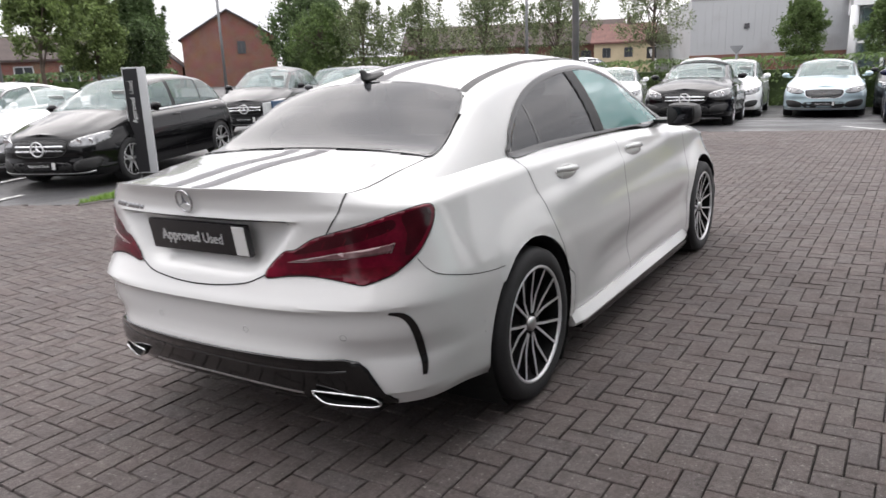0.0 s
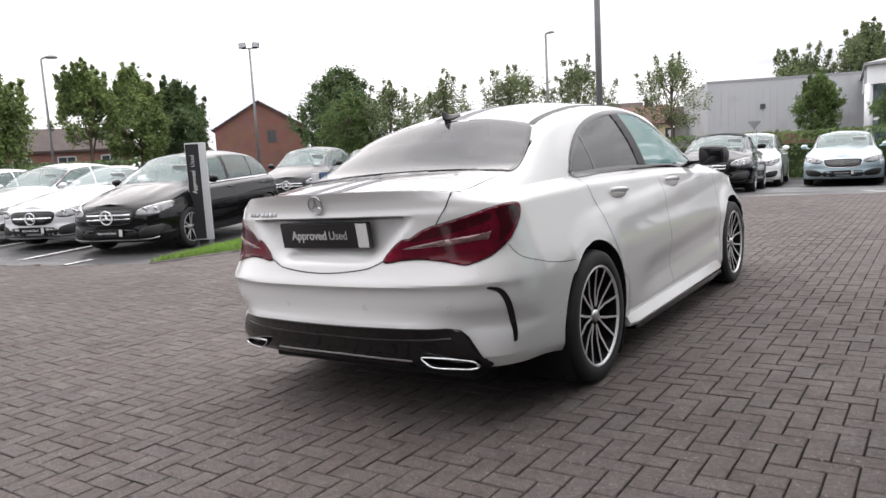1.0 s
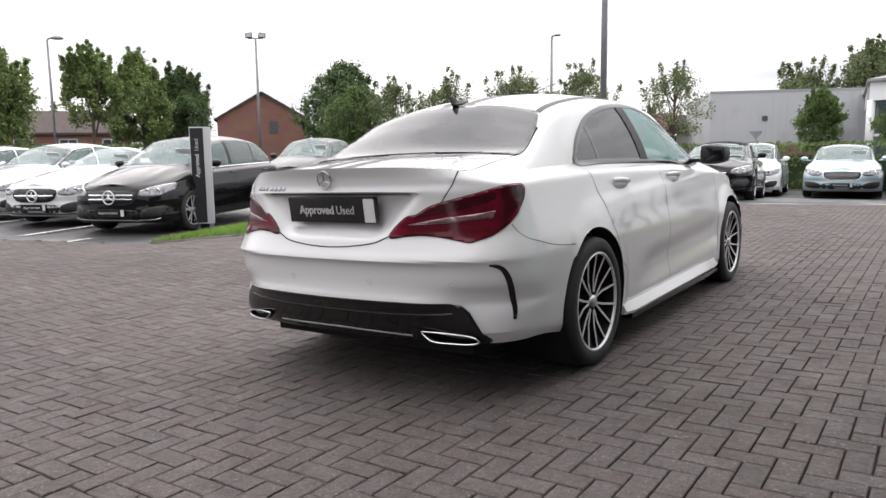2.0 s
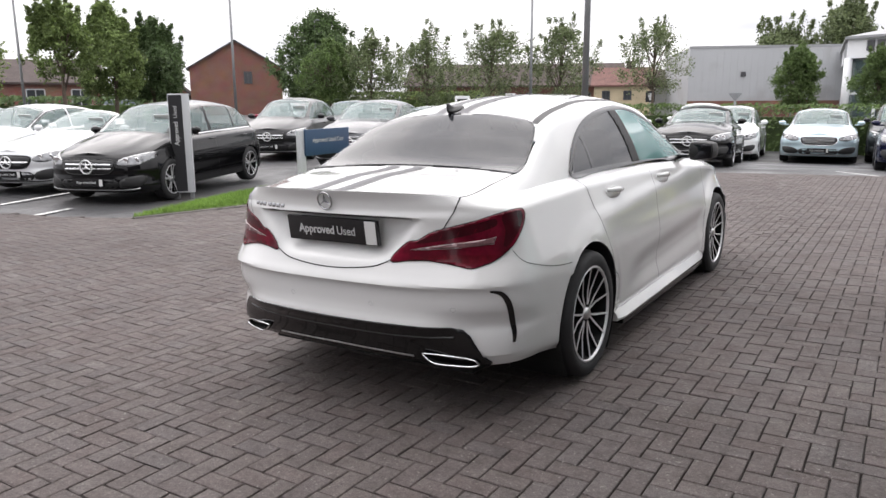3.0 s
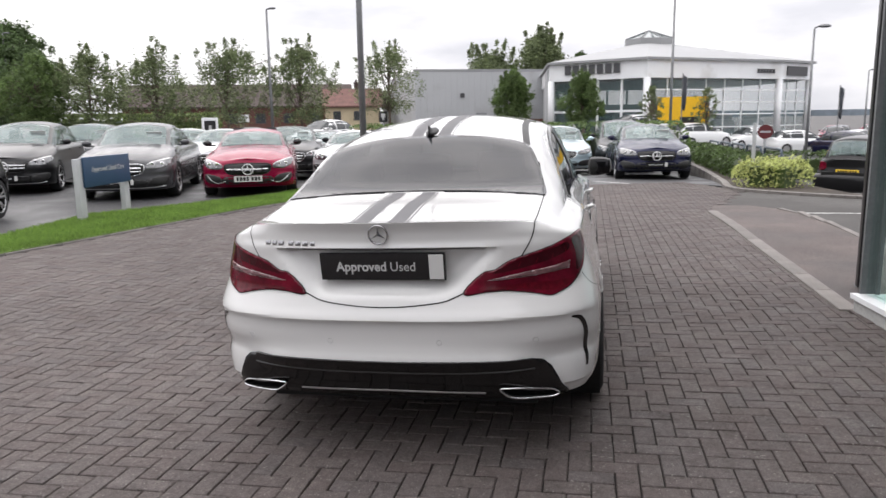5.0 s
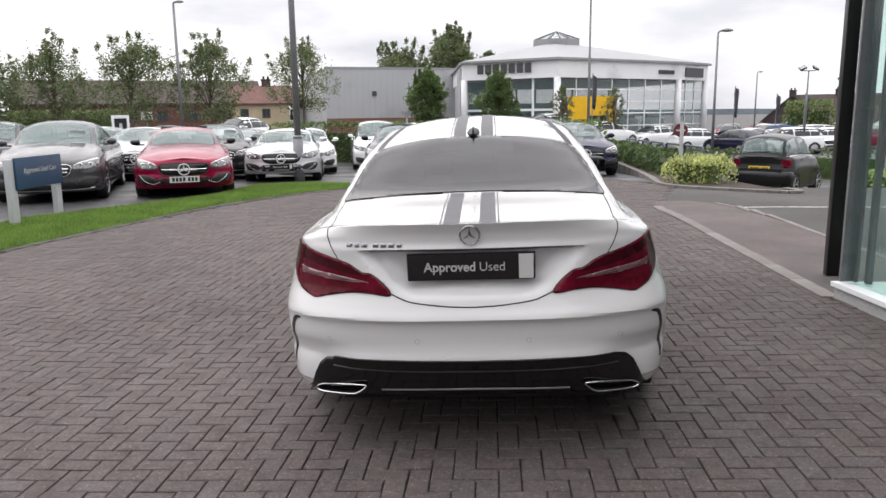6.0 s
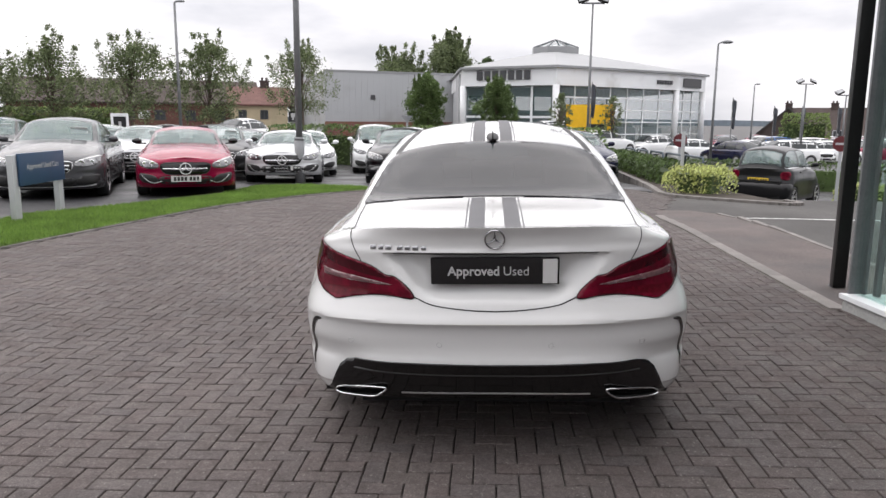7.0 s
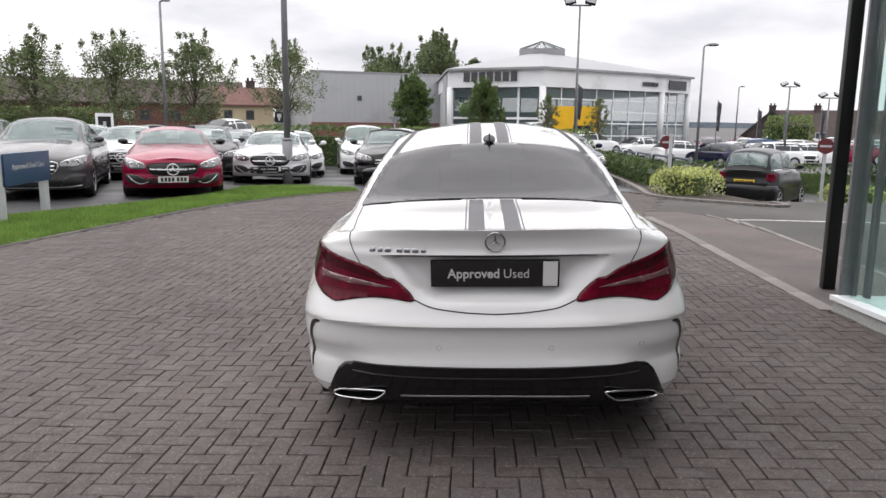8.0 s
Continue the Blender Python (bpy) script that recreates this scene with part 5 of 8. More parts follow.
def street_lamp(x, y, h, r, yaw, label, foot=0.0):
    e = empty("street_lamp", pose(x, y, 0, 0, 0, yaw), label, "lamp post", "lamp posts")
    bm = bmesh.new()
    cyl(bm, (0, 0, -0.6), (0, 0, h), r, r * 0.6, 14)
    part("pole", bm, M["galv"], e, "", 40)
    if foot:
        bm = bmesh.new()
        cyl(bm, (0, 0, -0.1), (0, 0, foot), r * 1.45, r * 1.4, 14)
        cyl(bm, (0, 0, foot), (0, 0, foot + 0.08), r * 1.4, r, 14)
        part("pole_base", bm, M["galv"], e, "", 40)
    bm = bmesh.new()
    tube(bm, [(0, 0, h - 0.02), (0.02, 0, h + 0.04), (0.08, 0, h + 0.08), (0.16, 0, h + 0.09)], r * 0.5, 8)
    part("arm", bm, M["galv"], e, "", 60)
    bm = bmesh.new()
    bmesh.ops.create_icosphere(bm, subdivisions=2, radius=1)
    for v in bm.verts:
        v.co = (0.34 + 0.24 * v.co.x, 0.12 * v.co.y, h + 0.09 + (0.09 if v.co.z > 0 else 0.05) * v.co.z)
    part("lamp_head", bm, M["galv"], e, "", 60)
    return e


def flood_mast(x, y, h, r, yaw, label, z=-0.5, tip=(-55, 24)):
    e = empty("floodlight_mast", pose(x, y, 0, 0, 0, yaw), label, "floodlight", "lamp posts")
    bm = bmesh.new()
    cyl(bm, (0, 0, z), (0, 0, h), r, r * 0.6, 12)
    part("pole", bm, M["galv"], e, "", 40)
    bm = bmesh.new()
    box(bm, -0.42, 0.42, -0.03, 0.03, h - 0.03, h + 0.03)
    part("crossbar", bm, M["galv"], e)
    for s in (-1, 1):
        bm = bmesh.new()
        box(bm, -0.2, 0.2, -0.05, 0.05, -0.15, 0.15, 0.02, m=pose(s * 0.38, -0.05, h + 0.16, tip[0], s * tip[1], 0))
        hd = part("floodlight_head", bm, M["dark_metal"], e, "", 40)
        bm = bmesh.new()
        box(bm, -0.17, 0.17, -0.058, -0.048, -0.12, 0.12, m=pose(s * 0.38, -0.05, h + 0.16, tip[0], s * tip[1], 0))
        part("floodlight_glass", bm, M["flood_face"], hd)
    return e


street_lamp(-4.40, 14.0, 8.6, 0.085, 30, "tall grey steel lamp post with a thick base on the verge", 0.95)
street_lamp(-16.9, 36.8, 7.5, 0.10, 0, "tall grey street lamp behind the parked cars")
flood_mast(-31.0, 27.2, 7.7, 0.09, 40, "slim mast with two floodlights", tip=(-15, 6))
flood_mast(3.75, 25.5, 5.75, 0.06, 0, "slim mast with two floodlights near the showroom", tip=(-30, 14))
street_lamp(8.9, 27.2, 4.45, 0.06, 0, "grey street lamp in the neighbouring car park")
street_lamp(-25.7, 12.4, 5.4, 0.06, 60, "slim street lamp among trees")
street_lamp(-50.0, 55.0, 9.4, 0.09, 60, "slim street lamp in front of a tree")
street_lamp(23.0, 63.3, 4.7, 0.08, 20, "far grey street lamp")
flood_mast(19.1, 43.4, 3.8, 0.07, 0, "far mast with two lamp heads")
flood_mast(19.0, 38.0, 2.95, 0.06, 0, "far mast with two lamp heads")


def totem_sign():
    e = empty("totem_sign", pose(-7.68, 5.26, fall(-7.68, 5.26) - 0.012, 0, 0, 43), "slim grey and black totem sign with white vertical lettering", "sign")
    bm = bmesh.new()
    box(bm, -0.16, 0.16, -0.045, 0.045, 0.10, 1.66, 0.006)
    part("panel", bm, M["sign_grey"], e, "", 30)
    bm = bmesh.new()
    box(bm, -0.148, 0.055, -0.052, -0.044, 0.12, 1.64, 0.002)
    part("black_face", bm, M["sign_black"], e)
    for word, z, bold in (("Approved", 1.04, 0.002), ("Used", 1.375, 0.0)):
        bm = text_mesh(word, 0.092, bold)
        bmesh.ops.transform(bm, matrix=pose(-0.055, -0.0545, z, 90, -90, 0), verts=bm.verts)
        part("lettering", bm, M["letter"], e, "white lettering")
    for x in (-0.11, 0.11):
        bm = bmesh.new()
        box(bm, x - 0.03, x + 0.03, -0.03, 0.03, 0.0, 0.11)
        part("foot", bm, M["galv"], e)


totem_sign()


def board_sign():
    e = empty("board_sign", pose(-6.43, 6.66, 0.02, 0, 0, 95.5), "dark blue board sign on two grey posts in the grass", "sign")
    for x in (0.0, 1.22):
        bm = bmesh.new()
        box(bm, x - 0.075, x + 0.075, -0.04, 0.04, -0.05, 0.90, 0.008)
        part("post", bm, M["sign_grey"], e, "light grey flat post", 30)
    bm = bmesh.new()
    box(bm, 0.03, 1.30, -0.075, -0.042, 0.48, 0.92, 0.006)
    part("panel", bm, M["sign_blue"], e, "dark blue panel", 30)
    bm = text_mesh("Approved Used Cars", 0.105, 0.0005)
    bmesh.ops.transform(bm, matrix=pose(0.67, -0.0775, 0.73, 90), verts=bm.verts)
    part("lettering", bm, M["letter"], e, "white lettering")


board_sign()


def no_entry(x, y, z, h, r, yaw):
    e = empty("no_entry_sign", pose(x, y, z, 0, 0, yaw), "round red no-entry sign on a grey post", "sign", "no-entry signs")
    bm = bmesh.new()
    box(bm, -0.04, 0.04, -0.02, 0.04, -0.1, h + r * 0.8, 0.006)
    part("post", bm, M["sign_grey"], e)
    bm = bmesh.new()
    cyl(bm, (0, -0.03, h), (0, -0.045, h), r, seg=28)
    f = part("disc", bm, M["sign_red"], e, "red disc")
    bm = bmesh.new()
    box(bm, -r * 0.68, r * 0.68, -0.049, -0.044, h - r * 0.14, h + r * 0.14)
    part("white_bar", bm, M["sign_grey"], f)


no_entry(5.85, 20.1, fall(5.85, 20.1), 0.9 - fall(5.85, 20.1), 0.205, -10)
no_entry(9.25, 17.1, fall(9.25, 17.1), 0.92 - fall(9.25, 17.1), 0.205, -22)
bm = bmesh.new()
box(bm, -0.035, 0.035, -0.03, 0.03, -0.1, 1.23, 0.008)
bare = empty("short_post", pose(4.02, 12.72, 0, 0, 0, -8), "bare grey metal post on the kerbed island", "post")
part("post_shaft", bm, M["sign_grey"], bare, "", 30)
bm = bmesh.new()
box(bm, -0.04, 0.04, -0.035, 0.035, 1.23, 1.245, 0.005)
part("post_cap", bm, M["sign_grey"], bare, "", 30)


def hoop_rail(x, y, z, yaw):
    e = empty("hoop_rail", pose(x, y, z, 0, 0, yaw), "blue-grey steel hoop barrier behind the hedge", "barrier", "hoop barriers")
    bm = bmesh.new()
    tube(bm, [(0, 0, -0.25), (0, 0, 0.80), (0.06, 0, 0.88), (1.44, 0, 0.88), (1.5, 0, 0.80), (1.5, 0, -0.25)], 0.03, 8)
    part("rail", bm, M["rail_blue"], e, "", 60)


M["rail_blue"] = mat("blue_grey_painted_steel", (0.05, 0.07, 0.09), 0.4, 0.2, vary=0.1)
for k in range(5):
    hoop_rail(5.0 - 0.02 * k, 14.6 + 1.9 * k, -0.26 - 0.02 * k, 91)


def feather_flag(x, y, z, h, yaw, m):
    e = empty("feather_flag", pose(x, y, z, 0, 0, yaw), "tall dark feather flag on a pole", "flag", "flags")
    bm = bmesh.new()
    cyl(bm, (0, 0, 0), (0, 0, h), 0.04, 0.025, 8)
    part("pole", bm, M["galv"], e)
    bm = bmesh.new()
    n, rows = 8, []
    for k in range(n + 1):
        zz = h - (h * 0.42) * k / n
        w = 0.28 * math.sin(math.pi * (0.25 + 0.6 * k / n))
        rows.append([bm.verts.new((w * q / 4, 0.10 * math.sin(q * 1.3 + k * 0.7), zz - 0.06 * q)) for q in range(5)])
    for k in range(n):
        for q in range(4):
            bm.faces.new((rows[k][q], rows[k][q + 1], rows[k + 1][q + 1], rows[k + 1][q]))
    f = part("cloth", bm, m, e, "", 60)
    md = f.modifiers.new("thickness", "SOLIDIFY")
    md.thickness = 0.01


M["flag_dark"] = mat("dark_flag_cloth", (0.05, 0.055, 0.065), 0.7, vary=0.4, vscale=2.5)
for x, y, h in ((15.3, 44.8, 3.9), (19.3, 48.6, 3.5), (20.9, 48.0, 3.5), (22.9, 47.2, 3.5), (5.9, 40.5, 4.1)):
    feather_flag(x, y, fall(x, y) - 0.03, h + 0.3, 10, M["flag_dark"])


# ---- trees and hedges ----
def leaf_cloud(clumps, rnd, per, size, spread, loose=0.0):
    V, F = [], []
    for cx, cy, cz, cr in clumps:
        for _ in range(per):
            while True:
                p = Vector((rnd.uniform(-1, 1), rnd.uniform(-1, 1), rnd.uniform(-1, 1)))
                if 0.15 < p.length < 1:
                    break
            p = p * cr * (0.55 + 0.6 * rnd.random())
            if loose:
                p = Vector((rnd.gauss(0, loose), rnd.gauss(0, loose), rnd.gauss(0, loose * 1.3))) * cr
            c = Vector((cx, cy, cz)) + Vector((p.x, p.y, p.z * spread))
            n = Vector((rnd.gauss(0, 1), rnd.gauss(0, 1), rnd.gauss(0.4, 1))).normalized()
            a = n.orthogonal().normalized()
            a.rotate(Matrix.Rotation(rnd.uniform(0, 6.28), 3, n))
            b = n.cross(a)
            s = size * rnd.uniform(0.6, 1.3)
            i = len(V)
            V += [tuple(c - a * s), tuple(c + b * s * 0.55 - n * s * 0.15), tuple(c + a * s), tuple(c - b * s * 0.55 - n * s * 0.15)]
            F.append((i, i + 1, i + 2, i + 3))
    return V, F


def tree(x, y, top, crown, low, leafm, label, seed, clumps=60, per=60, size=0.13, z=0.0, lean=0.15, group="trees behind the car park", trunk=0.11, gap=0.5, taper=0.95, shoots=0):
    rnd = random.Random(seed)
    e = empty("tree", pose(x, y, z), label, "tree", group)
    top, low = top - z, low - z
    cs = []
    h = top - low
    while len(cs) < clumps * 4:
        t = rnd.random() ** 0.85
        zz = low + h * t
        prof = math.sin(math.pi * min(1, 0.12 + 0.88 * t) ** taper) ** 0.7 if t < 0.97 else 0.15
        a, q = rnd.uniform(0, 6.28), rnd.random() ** gap
        lobe = noise.noise(Vector((1.3 * math.cos(a) + seed * 3.1, 1.3 * math.sin(a), t * 3.2)))
        r = 1.35 * crown * max(0.14, prof) * (0.85 + 0.45 * lobe)
        cs.append((r * q * math.cos(a) + lean * t * crown, r * q * math.sin(a), zz + 0.25 * q * lobe, crown * rnd.uniform(0.08, 0.19)))
    # upright shoots that break the outline
    for k in range(shoots):
        a, q, t = rnd.uniform(0, 6.28), rnd.random() ** 0.6, rnd.uniform(0.45, 0.93)
        r = 1.1 * crown * math.sin(math.pi * min(1, 0.12 + 0.88 * t) ** taper) ** 0.7 * q
        for j in range(5):
            g = 0.17 * j * crown * rnd.uniform(0.7, 1.1)
            cs.append(((r + g * 0.3 * q) * math.cos(a) + lean * t * crown, (r + g * 0.3 * q) * math.sin(a), low + h * t + g, crown * (0.12 - 0.018 * j)))
    bm = bmesh.new()
    bend = [Vector((lean * 0.2 * crown * t + 0.1 * math.sin(seed + t * 3), 0.1 * math.cos(seed * 2 + t * 4), -0.1 + (low + h * 0.75) * t)) for t in (k / 7 for k in range(8))]
    tube(bm, bend, [trunk * (1 - 0.8 * k / 7) * (1.25 if k == 0 else 1) for k in range(8)], 8)
    for c in cs[:: max(1, len(cs) // 22)]:
        f = bend[rnd.randint(3, 6)]
        m = (f + Vector(c[:3])) / 2 + Vector((0, 0, 0.12 * h * 0.4))
        tube(bm, [f, m, Vector(c[:3])], [trunk * 0.38, trunk * 0.24, trunk * 0.08], 5)
    part("trunk", bm, M["bark"], e, "", 60)
    V, F = leaf_cloud(cs, rnd, int(per * 0.95), size * (0.56 if shoots else 0.6), 1.0, 0.6 if shoots else 0.42)
    me = bpy.data.meshes.new("crown")
    me.from_pydata(V, [], F)
    me.materials.append(M[leafm])
    c = new("crown", me)
    c.parent = e
    return e


T = "young broad-leaved tree with a loose airy crown"
tree(-11.9, 43.6, 5.6, 2.1, 2.0, "leaf_grey", T + " near the grey hall", 1, 34, 46, 0.12, gap=0.45, shoots=10, taper=0.95)
tree(-16.3, 39.6, 5.5, 2.0, 1.3, "leaf_grey", T, 2, 40, 50, 0.13, gap=0.45, shoots=10, taper=0.9)
tree(-20.2, 37.9, 5.4, 2.3, 1.3, "leaf_grey", T, 3, 42, 50, 0.13, gap=0.45, shoots=10, taper=0.9, lean=0.3)
tree(-23.5, 36.1, 4.9, 2.15, 1.4, "leaf_grey", T, 4, 38, 50, 0.13, gap=0.45, shoots=10, taper=0.9, lean=-0.2)
tree(-26.6, 34.0, 5.0, 2.0, 1.2, "leaf_grey", T, 5, 40, 50, 0.13, gap=0.45, shoots=10, taper=0.9)
tree(-29.0, 33.0, 5.0, 1.8, 1.6, "leaf_mid", T, 6, 60, 60, 0.12)
tree(-51.6, 57.0, 10.1, 4.1, 1.8, "leaf_dark", "large dark green tree beside the brick house", 7, 120, 90, 0.24, trunk=0.3, gap=0.6)
M1 = "full-leaved green maple tree in the wind"
tree(-27.0, 17.0, 5.3, 1.15, 1.75, "leaf_olive", M1, 8, 75, 95, 0.12, lean=-0.25, taper=0.66, shoots=34)
tree(-28.6, 20.05, 4.75, 1.4, 1.6, "leaf_dark", M1, 9, 85, 95, 0.12, taper=0.75, shoots=30)
tree(-25.2, 13.8, 4.75, 1.2, 2.35, "leaf_olive", M1, 10, 26, 75, 0.12, taper=0.8, shoots=34)
tree(-22.6, 8.6, 4.3, 1.4, 1.6, "leaf_olive", M1, 11, 70, 80, 0.12, taper=0.7, shoots=24)
tree(-25.5, 5.4, 5.0, 1.9, 1.4, "leaf_olive", M1, 12, 90, 80, 0.13, taper=0.7)
tree(-4.4, 49.9, 4.6, 1.2, 0.9, "leaf_mid", "compact green tree in front of the grey hall", 13, 80, 70, 0.12, lean=0, gap=0.5, shoots=18, taper=0.8)
tree(0.45, 40.0, 3.65, 1.0, 1.2, "leaf_mid", "small green tree in front of the glass showroom", 14, 70, 64, 0.10, lean=0, gap=0.5, z=-0.2, shoots=18, taper=0.8)
tree(-11.2, 82.0, 7.8, 3.7, 3.0, "leaf_grey", "tall dark tree behind the hall", 15, 80, 80, 0.24, gap=0.55, trunk=0.25, taper=0.8, lean=0.3, shoots=14)
tree(-5.0, 82.5, 10.4, 3.0, 3.0, "leaf_grey", "tall dark tree behind the hall", 16, 80, 80, 0.24, gap=0.5, trunk=0.25, taper=0.8, shoots=14)
tree(-0.6, 84.0, 8.4, 2.0, 4.0, "leaf_dark", "dark tree top behind the showroom", 17, 40, 50, 0.22, gap=0.5)
tree(4.6, 46.0, 3.2, 0.8, 0.6, "leaf_grey", "thin young tree before the showroom glass", 18, 26, 30, 0.09, z=-0.4)
tree(8.0, 46.5, 3.0, 0.8, 0.6, "leaf_grey", "thin young tree before the showroom glass", 19, 24, 26, 0.09, z=-0.4)


def hedge(name, pts, w, z0, h, leafm, label, seed, per=260, size=0.05, round_=0.2):
    """A trimmed hedge along a plan line: leafy shell over a dark core."""
    rnd = random.Random(seed)
    e = empty(name, pose(0, 0, 0), label, "hedge")
    V, F = [], []
    bm = bmesh.new()
    for (xa, ya), (xb, yb) in zip(pts, pts[1:]):
        L = math.hypot(xb - xa, yb - ya)
        dx, dy = (xb - xa) / L, (yb - ya) / L
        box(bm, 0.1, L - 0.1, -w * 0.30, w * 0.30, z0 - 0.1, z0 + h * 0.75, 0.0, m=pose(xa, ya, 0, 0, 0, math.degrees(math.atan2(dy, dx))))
        for _ in range(int(per * L * (w + 2 * h))):
            s, u = rnd.uniform(-0.3, L + 0.3), rnd.uniform(-1, 1)
            face = rnd.random() * (w + 2 * h)
            inset = 1 - 0.7 * step(0.0, -0.3, s) - 0.7 * step(L, L + 0.3, s)
            bump = 0.06 * noise.noise(Vector((s * 1.7, u * 2, seed)))
            if face < w:
                o, zz = u * w / 2 * inset, z0 + h * (0.5 + 0.5 * inset) + bump - round_ * abs(u) ** 4 * h * 0.6
            else:
                o = (w / 2 + bump * 0.7) * (1 if u > 0 else -1) * (rnd.random() ** 0.3 if inset < 1 else 1) * inset
                zz = z0 + h * rnd.random() ** 0.8 * (0.5 + 0.5 * inset)
            c = Vector((xa + dx * s - dy * o, ya + dy * s + dx * o, zz)) + Vector((rnd.gauss(0, 0.02), rnd.gauss(0, 0.02), rnd.gauss(0, 0.025)))
            n = Vector((rnd.gauss(0, 1), rnd.gauss(0, 1), rnd.gauss(0.5, 1))).normalized()
            a = n.orthogonal().normalized()
            b = n.cross(a)
            k = size * rnd.uniform(0.6, 1.3)
            i = len(V)
            V += [tuple(c - a * k), tuple(c + b * k * 0.5), tuple(c + a * k), tuple(c - b * k * 0.5)]
            F.append((i, i + 1, i + 2, i + 3))
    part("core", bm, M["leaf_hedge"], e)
    me = bpy.data.meshes.new("foliage")
    me.from_pydata(V, [], F)
    me.materials.append(M[leafm])
    f = new("foliage", me)
    f.parent = e
    return e


hedge("hedge", [(4.32, 14.4), (4.25, 23.5)], 0.75, -0.38, 0.88, "leaf_hedge", "low trimmed green hedge along the access road", 1, 240, 0.05)
hedge("hedge", [(-9.0, 27.5), (3.9, 23.6)], 0.9, -0.4, 1.6, "leaf_mid", "trimmed green hedge behind the parked cars", 2, 110, 0.07)
hedge("hedge", [(6.35, 23.7), (8.4, 23.1), (12.5, 21.0), (20.0, 17.5)], 0.8, -0.85, 1.02, "leaf_hedge", "low green hedge in the neighbouring car park", 3, 120, 0.06)
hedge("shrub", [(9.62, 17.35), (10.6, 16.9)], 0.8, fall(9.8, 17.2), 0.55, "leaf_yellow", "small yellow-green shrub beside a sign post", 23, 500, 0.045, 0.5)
hedge("shrub_belt", [(23.2, 56.8), (26.0, 55.6)], 1.6, -0.9, 3.1, "leaf_olive", "loose pale green bush before the houses", 31, 60, 0.13, 0.45)
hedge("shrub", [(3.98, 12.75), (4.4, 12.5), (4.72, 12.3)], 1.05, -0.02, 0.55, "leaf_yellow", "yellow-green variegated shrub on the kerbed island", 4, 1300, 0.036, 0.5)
hedge("shrub_belt", [(-34.5, 37.6), (-31, 40), (-24, 43.6)], 2.4, 0.0, 2.0, "leaf_olive", "loose green shrubs below the trees", 5, 45, 0.15, 0.4)
hedge("shrub_belt", [(-42, 6), (-38, 18), (-34, 26)], 2.2, 0.0, 1.7, "leaf_dark", "dark green shrubs along the boundary", 6, 30, 0.15, 0.4)
kerb_run(smooth_line([(3.75, 24.0), (3.72, 17.0), (3.62, 13.6), (3.52, 12.2), (3.85, 11.5), (4.7, 10.85), (5.35, 10.45), (5.6, 10.6), (5.5, 11.0)], 4), 0.14, -0.5, 0.045, "raised concrete kerb round the planted island", 0.9)
sheet("island_soil", smooth_line([(3.80, 24.0), (3.77, 17.0), (3.68, 13.6), (3.60, 12.3), (3.92, 11.62), (4.75, 10.97), (5.3, 10.58), (5.45, 10.7), (5.35, 11.2), (5.05, 13.0), (4.9, 15.5), (4.8, 24)], 2), -0.2, 0.02, M["soil_bare"], "dark planting soil on the island", "soil")


